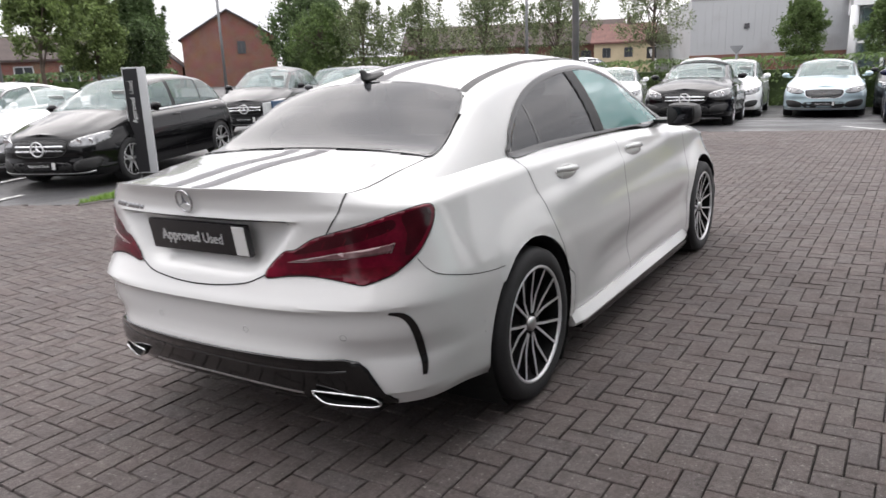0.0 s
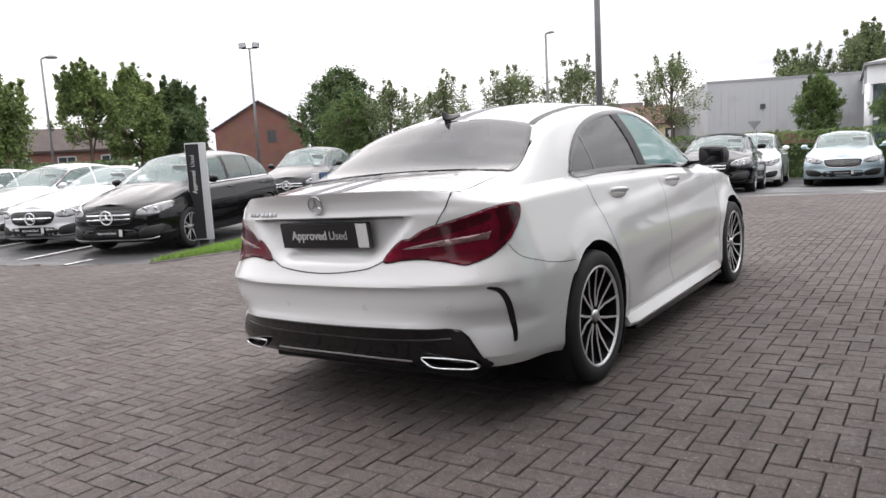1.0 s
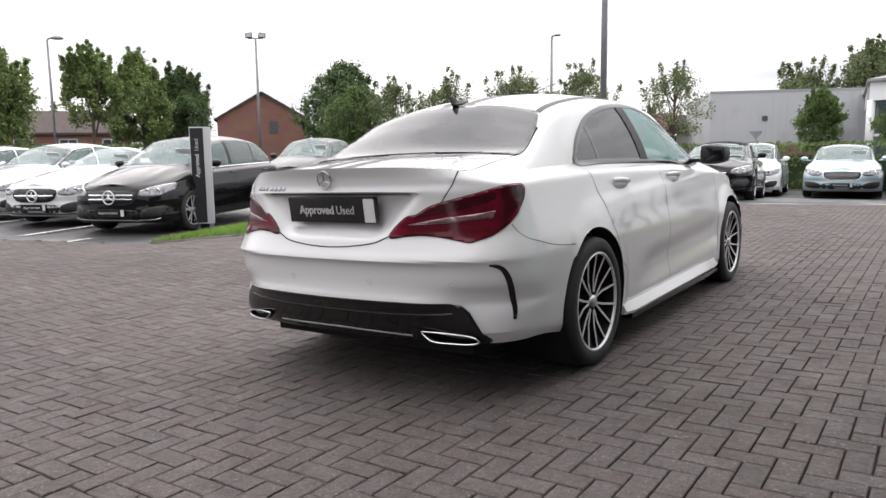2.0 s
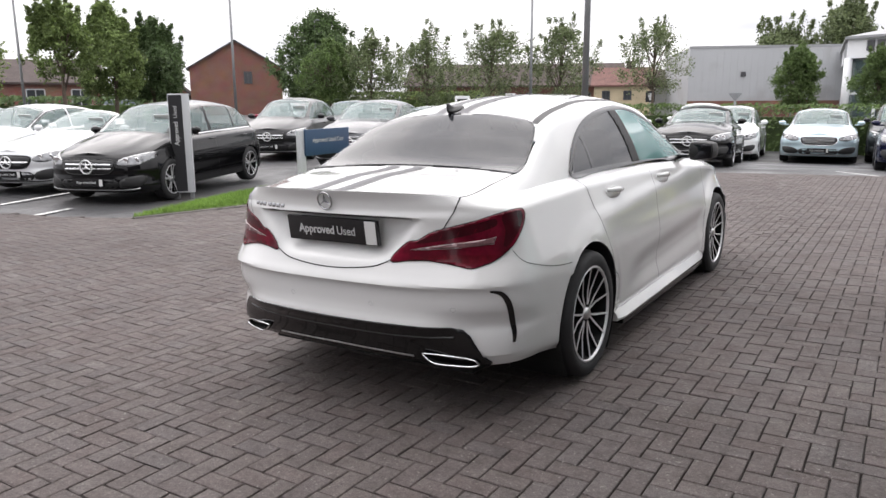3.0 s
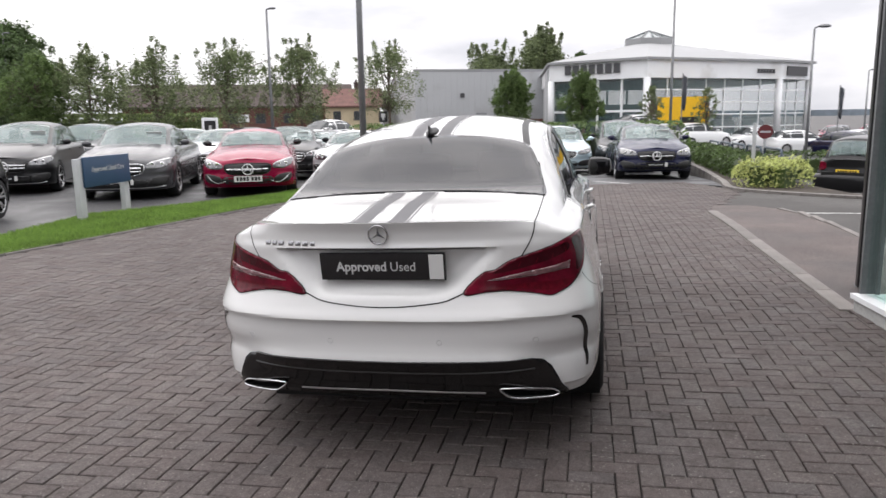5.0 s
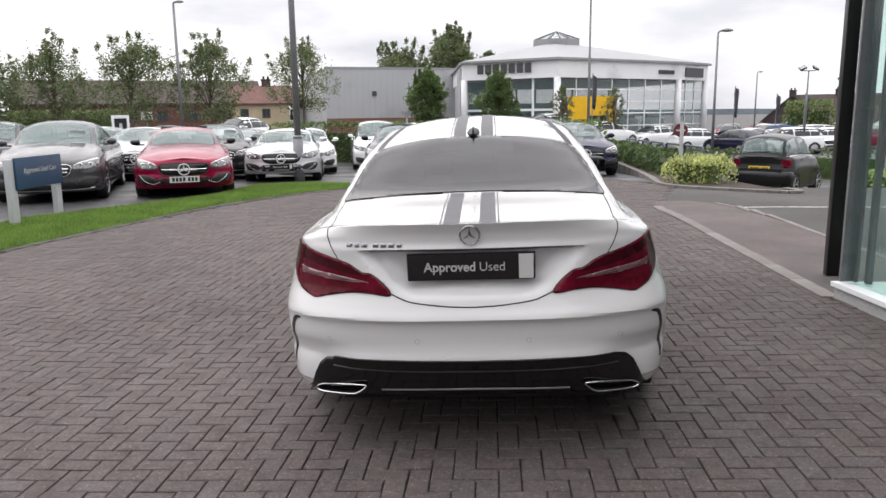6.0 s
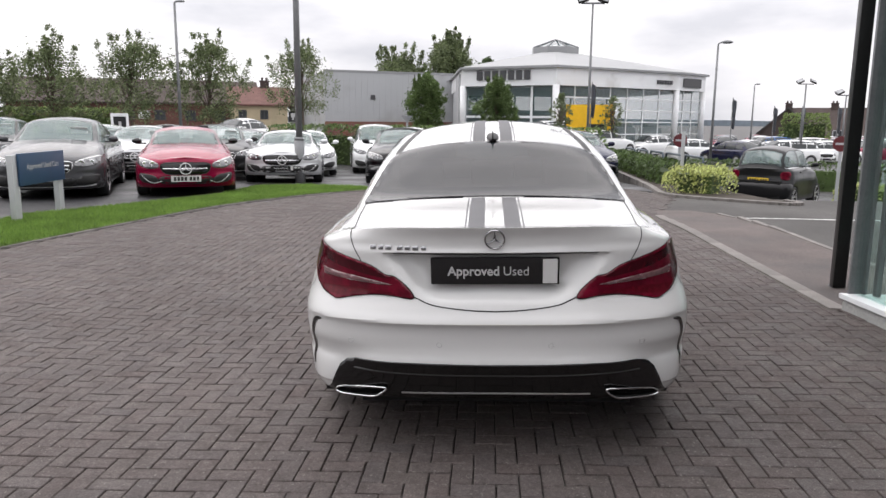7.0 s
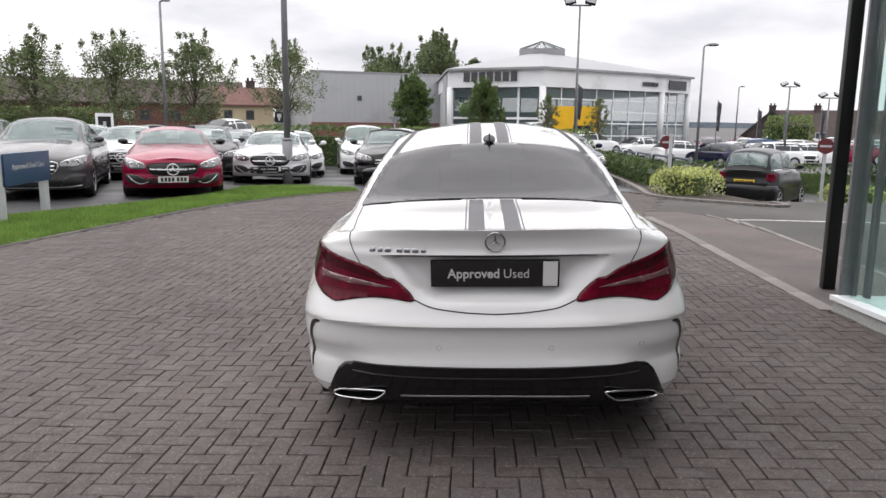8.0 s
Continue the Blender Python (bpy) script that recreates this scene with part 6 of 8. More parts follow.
# ---- wheels ----
def wheel(name, parent, m, R, W, rim_r, spokes, twin, face, dark, seg=48, label="", wide=1.0):
    """tyre, rim, spokes and disc; its outer face looks to +x."""
    e = new(name)
    e.parent = parent
    e.matrix_local = m
    if label:
        e["label"] = label
    bm = bmesh.new()
    h = W / 2
    lathe(bm, [(rim_r, -h * 0.9), (rim_r + 0.01, -h * 0.98), (R - 0.03, -h), (R - 0.008, -h * 0.86), (R, -h * 0.55), (R, h * 0.55), (R - 0.008, h * 0.86), (R - 0.03, h), (rim_r + 0.012, h * 0.99), (rim_r - 0.004, h * 0.9)], seg)
    part("tyre", bm, M["tyre"], e, "", 40)
    bm = bmesh.new()
    lathe(bm, [(rim_r + 0.002, h * 0.93), (rim_r - 0.004, h * 0.97), (rim_r - 0.010, h * 0.93), (rim_r - 0.011, h * 0.85)], seg)
    part("rim", bm, face, e, "", 50)
    bm = bmesh.new()
    lathe(bm, [(rim_r - 0.014, h * 0.86), (rim_r - 0.03, h * 0.3), (rim_r - 0.035, -h * 0.9)], seg)
    part("barrel", bm, dark, e, "", 50)
    # The white saloon's disc takes black for the shade behind its spokes.
    bm = bmesh.new()
    lathe(bm, [(0.06, h * 0.25), (rim_r * 0.72, h * 0.25), (rim_r * 0.72, h * 0.12), (0.06, h * 0.12)], 32)
    part("brake_disc", bm, M["underbody"] if seg > 50 else M["disc"], e, "", 40)
    # Black backing added so the openings between the spokes read as shade.
    bm = bmesh.new()
    lathe(bm, [(0.0001, h * 0.05), (rim_r - 0.02, h * 0.05), (rim_r - 0.02, 0.0)], 32)
    part("brake_shield", bm, M["underbody"], e, "", 40)
    bm, bd = bmesh.new(), bmesh.new()
    for k in range(spokes):
        a = 2 * math.pi * k / spokes
        lead = (1 if k % 2 else -1) * (-0.30 * 2 * math.pi / spokes if seg > 50 else 0.0)
        for tw in ((-twin, twin) if twin else (0,)):
            for b, w0, w1, d, x0, x1 in ((bm, 0.0052 * wide, 0.0046 * wide, 0.003, 0.72, 0.90), (bd, 0.0048 * wide, 0.0042 * wide, 0.020, 0.69, 0.87)):
                vs = []
                for r, w, xx, t in ((0.045, w0 * 0.9, x0 - 0.02, tw * 0.35 + lead), (rim_r * 0.5, w0, x0, tw * 0.8 + lead * 0.45), (rim_r - 0.01, w1, x1, tw)):
                    for s, dd in ((-1, 0), (1, 0), (1, -d), (-1, -d)):
                        ang = a + t + s * w / r
                        vs.append(b.verts.new((h * xx + dd - (0.002 if b is bd else 0), r * math.sin(ang), r * math.cos(ang))))
                for i in (0, 4):
                    for q in range(4):
                        b.faces.new((vs[i + q], vs[i + (q + 1) % 4], vs[i + 4 + (q + 1) % 4], vs[i + 4 + q]))
                b.faces.new(vs[8:12])
    bmesh.ops.recalc_face_normals(bm, faces=bm.faces)
    bmesh.ops.recalc_face_normals(bd, faces=bd.faces)
    part("spoke_face", bm, face, e)
    part("spoke_web", bd, dark, e)
    bm = bmesh.new()
    lathe(bm, [(0.0001, h * 0.80), (0.024, h * 0.80), (0.03, h * 0.76), (0.032, h * 0.60)], 24)
    part("hub_cap", bm, M["satin_metal"], e, "", 30)
    bm = bmesh.new()
    lathe(bm, [(0.03, h * 0.62), (0.060, h * 0.60), (0.064, h * 0.5)], 24)
    part("hub_plate", bm, dark if seg > 50 else M["satin_metal"], e, "", 30)
    for k in range(5 if seg > 40 else 0):
        a = 2 * math.pi * (k + 0.5) / 5
        y, z = 0.05 * math.sin(a), 0.05 * math.cos(a)
        bm = bmesh.new()
        cyl(bm, (h * 0.55, y, z), (h * 0.68, y, z), 0.0085, seg=8)
        part("wheel_bolt", bm, M["gloss_black"], e)
    return e


def star_emblem(bm, r, axis="rear"):
    """A plain ring with three tapered arms, in the x-z plane."""
    tube(bm, [(r * math.sin(t), 0, r * math.cos(t)) for t in (2 * math.pi * k / 32 for k in range(32))], r * 0.10, 8, True)
    c = bm.verts.new((0, -r * 0.22, 0))
    tips, mids = [], []
    for k in range(3):
        t = 2 * math.pi * k / 3
        tips.append(bm.verts.new((r * 0.97 * math.sin(t), 0, r * 0.97 * math.cos(t))))
        t += math.pi / 3
        mids.append(bm.verts.new((r * 0.17 * math.sin(t), 0, r * 0.17 * math.cos(t))))
    for k in range(3):
        bm.faces.new((c, mids[k - 1], tips[k]))
        bm.faces.new((c, tips[k], mids[k]))


# ---- the white saloon ----
HERO_TAIL = [(0.18, 0.20), (0.25, 0.16), (0.30, 0.13), (0.40, 0.082), (0.424, 0.062), (0.436, 0.048), (0.446, 0.048), (0.47, 0.054), (0.51, 0.058), (0.55, 0.056), (0.595, 0.048), (0.610, 0.036), (0.616, 0.030), (0.626, 0.034), (0.66, 0.052), (0.72, 0.070), (0.85, 0.076), (0.90, 0.070), (0.93, 0.078), (0.96, 0.075), (0.985, 0.064), (1.001, 0.054), (1.008, 0.050)]
HERO_REAR = pchip(HERO_TAIL)


def hero_dent(x, y, z):
    """Plate recess, bumper crease, flank crease and bumper channel in the plain loft."""
    if y < 0.6:
        edge = 0.30 + 0.9 * (z - 0.76)
        k = step(0.69, 0.76, z) * (1 if z < 0.886 else step(0.900, 0.886, z)) * step(edge + 0.075, edge - 0.055, abs(x))
        y += 0.062 * k
        ax = abs(x)
        y += (0.116 + (0.058 - 0.116) * (z - 0.31) / 0.20 - HERO_REAR(z)) * step(0.47, 0.69, ax) * (1 if 0.31 < z < 0.51 else 0)
        x *= 1 - 0.022 * step(0.46, 0.30, z) * step(0.6, 0.25, y)
    if x > 0.55 and 0.75 < y < 4.1:
        line = 0.775 + 0.05 * (y - 1.0)
        x += 0.014 * step(line - 0.15, line, z) * step(line + 0.055, line, z) * step(0.75, 1.5, y)
        low = 0.36 + 0.05 * (y - 1.4)
        x -= 0.022 * step(low + 0.14, low + 0.01, z) * step(low - 0.14, low - 0.02, z) * step(1.5, 2.0, y) * step(3.45, 3.2, y)
        for yc in (1.01, 3.72):
            d = math.hypot(y - yc, z - 0.33)
            x += 0.008 * step(0.48, 0.38, d)
    return (x, y, z)


HERO = Shell(
    rear=HERO_TAIL,
    rear_len=0.45, rear_n=2.45,
    nose=[(0.15, 4.50), (0.3, 4.62), (0.5, 4.64), (0.66, 4.60), (0.75, 4.50)], nose_len=0.75, nose_n=2.3,
    zb=[(0.0, 1.009), (0.06, 1.008), (0.10, 1.003), (0.163, 0.992), (0.25, 0.975), (0.33, 0.965), (0.4, 0.962), (0.6, 0.972), (0.85, 0.983), (1.1, 0.988), (1.3, 0.987), (2.2, 0.974), (3.2, 0.932), (3.5, 0.915), (4.0, 0.85), (4.35, 0.76), (4.6, 0.68)],
    xb=[(0.0, 0.72), (0.2, 0.72), (0.35, 0.702), (0.55, 0.697), (0.8, 0.708), (1.0, 0.710), (1.3, 0.708), (2.2, 0.722), (3.0, 0.735), (3.4, 0.74), (3.7, 0.73), (4.2, 0.70), (4.6, 0.64)],
    wide=[(0.0, 0.845), (0.35, 0.862), (0.7, 0.876), (1.03, 0.880), (1.6, 0.870), (2.4, 0.866), (3.2, 0.87), (3.73, 0.88), (4.2, 0.87), (4.6, 0.82)],
    zbot=[(0.0, 0.262), (0.45, 0.264), (0.68, 0.235), (0.85, 0.20), (1.3, 0.205), (1.8, 0.20), (3.3, 0.20), (4.0, 0.19), (4.6, 0.19)],
    g=[(0.0, 0.0), (0.02, 0.19), (0.044, 0.395), (0.056, 0.475), (0.064, 0.505), (0.078, 0.525), (0.14, 0.60), (0.22, 0.70), (0.32, 0.83), (0.42, 0.945), (0.52, 1.0), (0.70, 0.985), (0.85, 0.95), (0.95, 0.91), (1.0, 0.80)],
    zt=[(0.0, 1.008), (0.08, 1.009), (0.25, 1.027), (0.4, 1.043), (0.68, 1.058), (0.74, 1.078), (0.95, 1.216), (1.117, 1.317), (1.22, 1.350), (1.35, 1.376), (1.5, 1.397), (1.9, 1.427), (2.3, 1.432), (2.65, 1.412), (2.95, 1.345), (3.25, 1.195), (3.55, 1.005), (3.65, 0.985), (4.0, 0.935), (4.35, 0.84), (4.6, 0.70)],
    zr=[(0.0, 1.006), (0.08, 1.006), (0.3, 1.0), (0.5, 1.02), (0.66, 1.040), (0.76, 1.062), (0.95, 1.155), (1.11, 1.236), (1.3, 1.280), (1.5, 1.306), (1.9, 1.343), (2.2, 1.348), (2.6, 1.312), (2.9, 1.205), (3.2, 1.055), (3.45, 0.965), (3.65, 0.95), (4.0, 0.895), (4.35, 0.80), (4.6, 0.69)],
    xr=[(0.0, 0.5), (0.3, 0.575), (0.5, 0.61), (0.66, 0.630), (0.76, 0.635), (0.95, 0.60), (1.15, 0.575), (1.5, 0.568), (2.2, 0.578), (2.8, 0.585), (3.2, 0.63), (3.45, 0.66), (3.65, 0.62), (4.2, 0.58), (4.6, 0.52)],
    dent=hero_dent, length=4.64)
HERO.grid(44, 150, 24, 72, 26, arches=[(1.01, 0.322, 0.362), (3.72, 0.322, 0.362)])
H_TREE = tree_of(HERO)
H_REAR, H_RIGHT, H_LEFT, H_TOP = (caster(H_TREE, a) for a in ("rear", "right", "left", "top"))
H_TAIL = caster(H_TREE, radians(35))

DLO = [(1.150, 0.992), (1.166, 1.035), (1.215, 1.088), (1.335, 1.165), (1.49, 1.232), (1.70, 1.287), (1.95, 1.319), (2.2, 1.328), (2.45, 1.292), (2.75, 1.193), (3.0, 1.085), (3.22, 0.955), (2.28, 0.984), (1.5, 0.995)]
Q_PANE = [(1.172, 1.0), (1.186, 1.035), (1.232, 1.085), (1.35, 1.158), (1.412, 1.188), (1.440, 1.002)]
R_PANE = [(1.456, 1.002), (1.430, 1.196), (1.55, 1.246), (1.7, 1.281), (1.9, 1.308), (1.965, 1.313), (2.086, 0.996)]
F_PANE = [(2.202, 0.994), (2.072, 1.320), (2.25, 1.316), (2.45, 1.281), (2.74, 1.186), (2.97, 1.086), (3.15, 0.976)]
R_GLASS = [(0.0, 0.714), (0.30, 0.708), (0.55, 0.684), (0.612, 0.674), (0.624, 0.70), (0.612, 0.80), (0.582, 0.93), (0.548, 1.04), (0.512, 1.105), (0.46, 1.135), (0.33, 1.132), (0.15, 1.124), (0.0, 1.12)]
W_GLASS = [(0.0, 2.86), (0.35, 2.88), (0.53, 2.93), (0.60, 3.2), (0.64, 3.42), (0.40, 3.52), (0.0, 3.56)]


def both(half):
    """A plan outline and its mirror image as one closed outline."""
    return half + [(-x, y) for x, y in reversed(half[1:-1])]


def shrunk(poly, d):
    """The outline drawn in towards its middle."""
    u, v = sum(p[0] for p in poly) / len(poly), sum(p[1] for p in poly) / len(poly)
    k = [1 - d / math.hypot(p[0] - u, p[1] - v) for p in poly]
    return [(u + (p[0] - u) * q, v + (p[1] - v) * q) for p, q in zip(poly, k)]


CUTS = [shrunk(p, d) for p, d in ((Q_PANE, 0.022), (R_PANE, 0.022), (F_PANE, -0.006))]


def hero_cut(c):
    x, y, z = abs(c[0]), c[1], c[2]
    if y > 1.1 and z > 0.985 and x > 0.45 and any(inside(p, y, z) for p in CUTS):
        return True
    return (0.66 < y < 1.2 and inside(both(R_GLASS), c[0], y) and z > 1.0) or (y > 2.8 and inside(both(W_GLASS), c[0], y) and z > 0.9)


def mirrored_part(name, build, material, parent, label="", smooth=40, sides=(False, True)):
    for side in sides:
        bm = bmesh.new()
        build(bm, side)
        part(name, bm, material, parent, label, smooth)


def arch_liner(bm, yc, zc, R, x0, x1, seg=28):
    for k in range(seg):
        a, b = (math.pi * (1.25 - 1.5 * t / seg) for t in (k, k + 1))
        q = [(x0, a), (x0, b), (x1, b), (x1, a)]
        bm.faces.new([bm.verts.new((x, yc + R * math.cos(t), zc + R * math.sin(t))) for x, t in q])


def hero_car():
    car = empty("white_saloon", pose(0.022, 0, 0, 0, -1.4, 0), "pearl white four-door coupe saloon with grey stripes on block paving", "car")
    body = skin("body", HERO, hero_cut, M["pearl"], car, 24)
    bm = bmesh.new()
    prism(bm, [(-0.60, 0.30), (0.60, 0.30), (0.62, 0.62), (0.62, 0.66), (0.62, 1.42), (0.82, 1.44), (0.82, 3.32), (0.62, 3.36), (0.62, 4.12), (0.74, 4.2), (0.6, 4.5), (-0.6, 4.5), (-0.74, 4.2), (-0.62, 4.12), (-0.62, 3.36), (-0.82, 3.32), (-0.82, 1.44), (-0.62, 1.42), (-0.62, 0.66), (-0.62, 0.62)], 0.185, 0.30)
    part("underbody", bm, M["underbody"], car, "black plastic underbody tray")
    for yc in (1.01, 3.72):
        for s in (1, -1):
            bm = bmesh.new()
            arch_liner(bm, yc, 0.322, 0.364, s * 0.56, s * 0.868)
            prism(bm, [(s * 0.555, yc - 0.37), (s * 0.56, yc - 0.37), (s * 0.56, yc + 0.37), (s * 0.555, yc + 0.37)], 0.25, 0.7)
            part("wheel_arch_liner", bm, M["underbody"], car, "", 40)
    for y, x in ((1.01, 0.778), (3.72, 0.778)):
        for s in (1, -1):
            wheel("wheel", car, pose(s * x, y, 0.318, 0, 0, 0 if s > 0 else 180), 0.320, 0.215, 0.242, 14, 0, M["rim_face"], M["rim_dark"], 56, "multi-spoke black and machined alloy wheel", 1.05)

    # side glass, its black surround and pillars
    for name, poly, mtl, lab in (("quarter_window", Q_PANE, "privacy", "dark tinted glass"), ("rear_door_window", R_PANE, "privacy", "dark tinted glass"), ("front_door_window", F_PANE, "clear_glass", "green glass, paled by a painted reflection")):
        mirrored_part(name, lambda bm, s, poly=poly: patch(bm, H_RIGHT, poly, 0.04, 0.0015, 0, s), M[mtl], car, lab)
    mirrored_part("window_surround", lambda bm, s: ribbon(bm, H_RIGHT, DLO, 0.026, 0.004, True, s, 5, 0.003), M["gloss_black"], car, "gloss black window trim")
    mirrored_part("centre_pillar", lambda bm, s: patch(bm, H_RIGHT, [(1.962, 1.318), (2.083, 0.99), (2.206, 0.988), (2.078, 1.324)], 0.02, 0.005, 0.01, s), M["satin_black"], car)
    mirrored_part("quarter_pillar", lambda bm, s: ribbon(bm, H_RIGHT, [(1.418, 1.20), (1.449, 0.996)], 0.020, 0.003, False, s, 4), M["gloss_black"], car)
    mirrored_part("mirror_triangle", lambda bm, s: patch(bm, H_RIGHT, [(2.97, 1.088), (3.17, 0.97), (3.25, 0.965)], 0.04, 0.004, 0.006, s), M["gloss_black"], car)
    R_OUT = smooth_line(both(R_GLASS), 4, True)
    bm = bmesh.new()
    patch(bm, H_TOP, R_OUT, 0.025, 0.004, 0.010)
    part("rear_window", bm, M["privacy"], car, "dark tinted heated rear glass", 40)
    bm = bmesh.new()
    ribbon(bm, H_TOP, R_OUT, 0.006, 0.0075, True, False, 1)
    part("rear_window_seal", bm, M["gloss_black"], car)
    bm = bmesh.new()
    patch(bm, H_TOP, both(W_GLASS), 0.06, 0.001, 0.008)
    part("windscreen", bm, M["clear_glass"], car, "green-tinted windscreen, paled by a painted reflection", 40)
    bm = bmesh.new()
    ribbon(bm, H_TOP, both(W_GLASS), 0.03, 0.0016, True, False, 5)
    part("windscreen_seal", bm, M["gloss_black"], car)

    # stripes on boot lid, roof and bonnet; black roof seams
    for a, b in ((0.04, 0.107), (0.115, 0.121), (-0.107, -0.04), (-0.121, -0.115)):
        for y0, y1 in ((0.062, 0.700), (1.130, 2.83), (3.62, 4.45)):
            bm = bmesh.new()
            n = 26
            vs = [[bm.verts.new(H_TOP(x, y0 + (y1 - y0) * k / n, 0.0012)) for x in (a, b)] for k in range(n + 1)]
            for k in range(n):
                bm.faces.new((vs[k][0], vs[k][1], vs[k + 1][1], vs[k + 1][0]))
            part("stripe", bm, M["stripe"], car, "satin grey adhesive stripe", 40)
    mirrored_part("roof_seam", lambda bm, s: ribbon(bm, H_TOP, [(0.508, 1.125), (0.494, 1.25), (0.470, 1.5), (0.455, 1.8), (0.47, 2.4), (0.50, 2.9)], 0.036, 0.0015, False, s, 8), M["satin_black"], car, "black roof moulding")

    # panel gaps
    SIDE_GAPS = [
        [(1.150, 0.985), (1.128, 0.955), (1.150, 0.88), (1.185, 0.80), (1.225, 0.70), (1.285, 0.58), (1.335, 0.48), (1.41, 0.42), (1.418, 0.32), (1.41, 0.235)],
        [(2.205, 0.975), (2.197, 0.86), (2.185, 0.62), (2.205, 0.42), (2.225, 0.25)],
        [(3.33, 0.90), (3.36, 0.75), (3.33, 0.5), (3.30, 0.25)],
        [(0.325, 0.758), (0.345, 0.722), (0.375, 0.698), (0.44, 0.678), (0.56, 0.650), (0.70, 0.632), (0.76, 0.630)],
    ]
    for line in SIDE_GAPS:
        mirrored_part("panel_gap", lambda bm, s, line=line: ribbon(bm, H_RIGHT, line, 0.0042 if line[0][0] > 1 else 0.0028, 0.0012, False, s), M["seam"], car)

    for cast, line, w in (
        (H_REAR, [(0.345, 0.724), (0.30, 0.703), (0.26, 0.688), (0.2, 0.678), (0.1, 0.668), (0.0, 0.664)], 0.005),
        (H_REAR, [(0.558, 0.856), (0.575, 0.885), (0.592, 0.915), (0.603, 0.945), (0.606, 0.962), (0.607, 0.974)], 0.0045),
        (H_TOP, [(0.606, 0.196), (0.606, 0.225), (0.606, 0.26), (0.607, 0.32), (0.612, 0.42), (0.616, 0.55), (0.618, 0.68)], 0.0045),
    ):
        mirrored_part("boot_lid_gap", lambda bm, s, cast=cast, line=line, w=w: ribbon(bm, cast, line, w, 0.0012, False, s), M["seam"], car)
    bm = bmesh.new()
    ribbon(bm, H_REAR, [(-0.42, 0.894), (0, 0.896), (0.42, 0.894)], 0.005, 0.0012)
    part("boot_handle_gap", bm, M["seam"], car)

    # tail lamps
    LAMP_BAR = [(0.408, 0.765), (0.47, 0.777), (0.58, 0.794), (0.765, 0.815), (0.752, 0.788), (0.60, 0.776), (0.47, 0.768)]
    LAMP = [(0.322, 0.714), (0.393, 0.793), (0.440, 0.806), (0.494, 0.838), (0.554, 0.857), (0.686, 0.888), (0.774, 0.909), (0.864, 0.919), (0.896, 0.908), (0.895, 0.868), (0.870, 0.818), (0.830, 0.770), (0.758, 0.722), (0.683, 0.698), (0.647, 0.693), (0.579, 0.708), (0.484, 0.722), (0.404, 0.720)]
    for s in (False, True):
        bm = bmesh.new()
        patch(bm, H_TAIL, smooth_line(LAMP, 4, True), 0.013, 0.004, 0.02, s)
        lamp = part("tail_lamp", bm, M["lamp_red"], car, "dark red tail lamp with a clear light bar", 40)
        bm = bmesh.new()
        patch(bm, H_TAIL, LAMP_BAR, 0.015, 0.0062, 0.003, s)
        part("light_bar", bm, M["lamp_bar"], lamp, "clear ribbed light bar", 40)
        bm = bmesh.new()
        ribbon(bm, H_TAIL, LAMP_BAR, 0.0022, 0.0070, True, s, 1)
        part("bar_edge", bm, M["satin_metal"], lamp, "", 40)
        bm = bmesh.new()
        patch(bm, H_TAIL, smooth_line([(0.79, 0.898), (0.84, 0.910), (0.872, 0.912), (0.886, 0.895), (0.880, 0.86), (0.850, 0.81), (0.815, 0.775), (0.795, 0.78), (0.805, 0.84)], 3, True), 0.012, 0.0050, 0, s)
        part("smoked_corner", bm, M["lamp_dark"], lamp, "smoked lens corner", 40)
        bm = bmesh.new()
        patch(bm, H_TAIL, smooth_line([(0.40, 0.730), (0.55, 0.726), (0.65, 0.708), (0.72, 0.716), (0.765, 0.742), (0.68, 0.746), (0.55, 0.748)], 3, True), 0.012, 0.0048, 0, s)
        part("lower_reflector", bm, M["lamp_deep"], lamp, "", 40)
        bm = bmesh.new()
        patch(bm, H_TAIL, smooth_line([(0.43, 0.793), (0.50, 0.828), (0.56, 0.849), (0.69, 0.878), (0.76, 0.891), (0.765, 0.862), (0.69, 0.838), (0.58, 0.815), (0.50, 0.800)], 3, True), 0.012, 0.0048, 0, s)
        part("upper_lens", bm, M["lamp_dark"], lamp, "smoked upper lens band", 40)
        for u in (0.53, 0.60, 0.67, 0.735):
            bm = bmesh.new()
            ribbon(bm, H_TAIL, [(u, 0.812 + 0.11 * (u - 0.53)), (u + 0.012, 0.834 + 0.14 * (u - 0.53))], 0.003, 0.0054, False, s, 3)
            part("lens_rib", bm, M["lamp_deep"], lamp)
        bm = bmesh.new()
        ribbon(bm, H_TAIL, LAMP, 0.006, 0.003, True, s, 5)
        part("lamp_seal", bm, M["seam"], lamp)

    # diffuser with its chrome strip, exhaust tips and side vents
    DIFF = [(0.0, 0.440), (0.35, 0.442), (0.59, 0.440), (0.635, 0.429), (0.665, 0.402), (0.690, 0.355), (0.712, 0.305), (0.732, 0.282), (0.715, 0.270), (0.60, 0.266), (0.3, 0.264), (0.0, 0.264)]
    bm = bmesh.new()
    patch(bm, H_REAR, both(DIFF), 0.025, 0.011, 0.03)
    diff = part("diffuser", bm, M["gloss_black"], car, "gloss black rear diffuser", 40)
    for z0, w, x in ((0.388, 0.014, 0.60),):
        bm = bmesh.new()
        ribbon(bm, H_REAR, [(-x, z0 + 0.01), (-x * 0.5, z0), (0, z0 - 0.002), (x * 0.5, z0), (x, z0 + 0.01)], w, 0.007, False, False, 6, 0.007)
        part("fin", bm, M["fin_grey"], diff, "", 50)
    bm = bmesh.new()
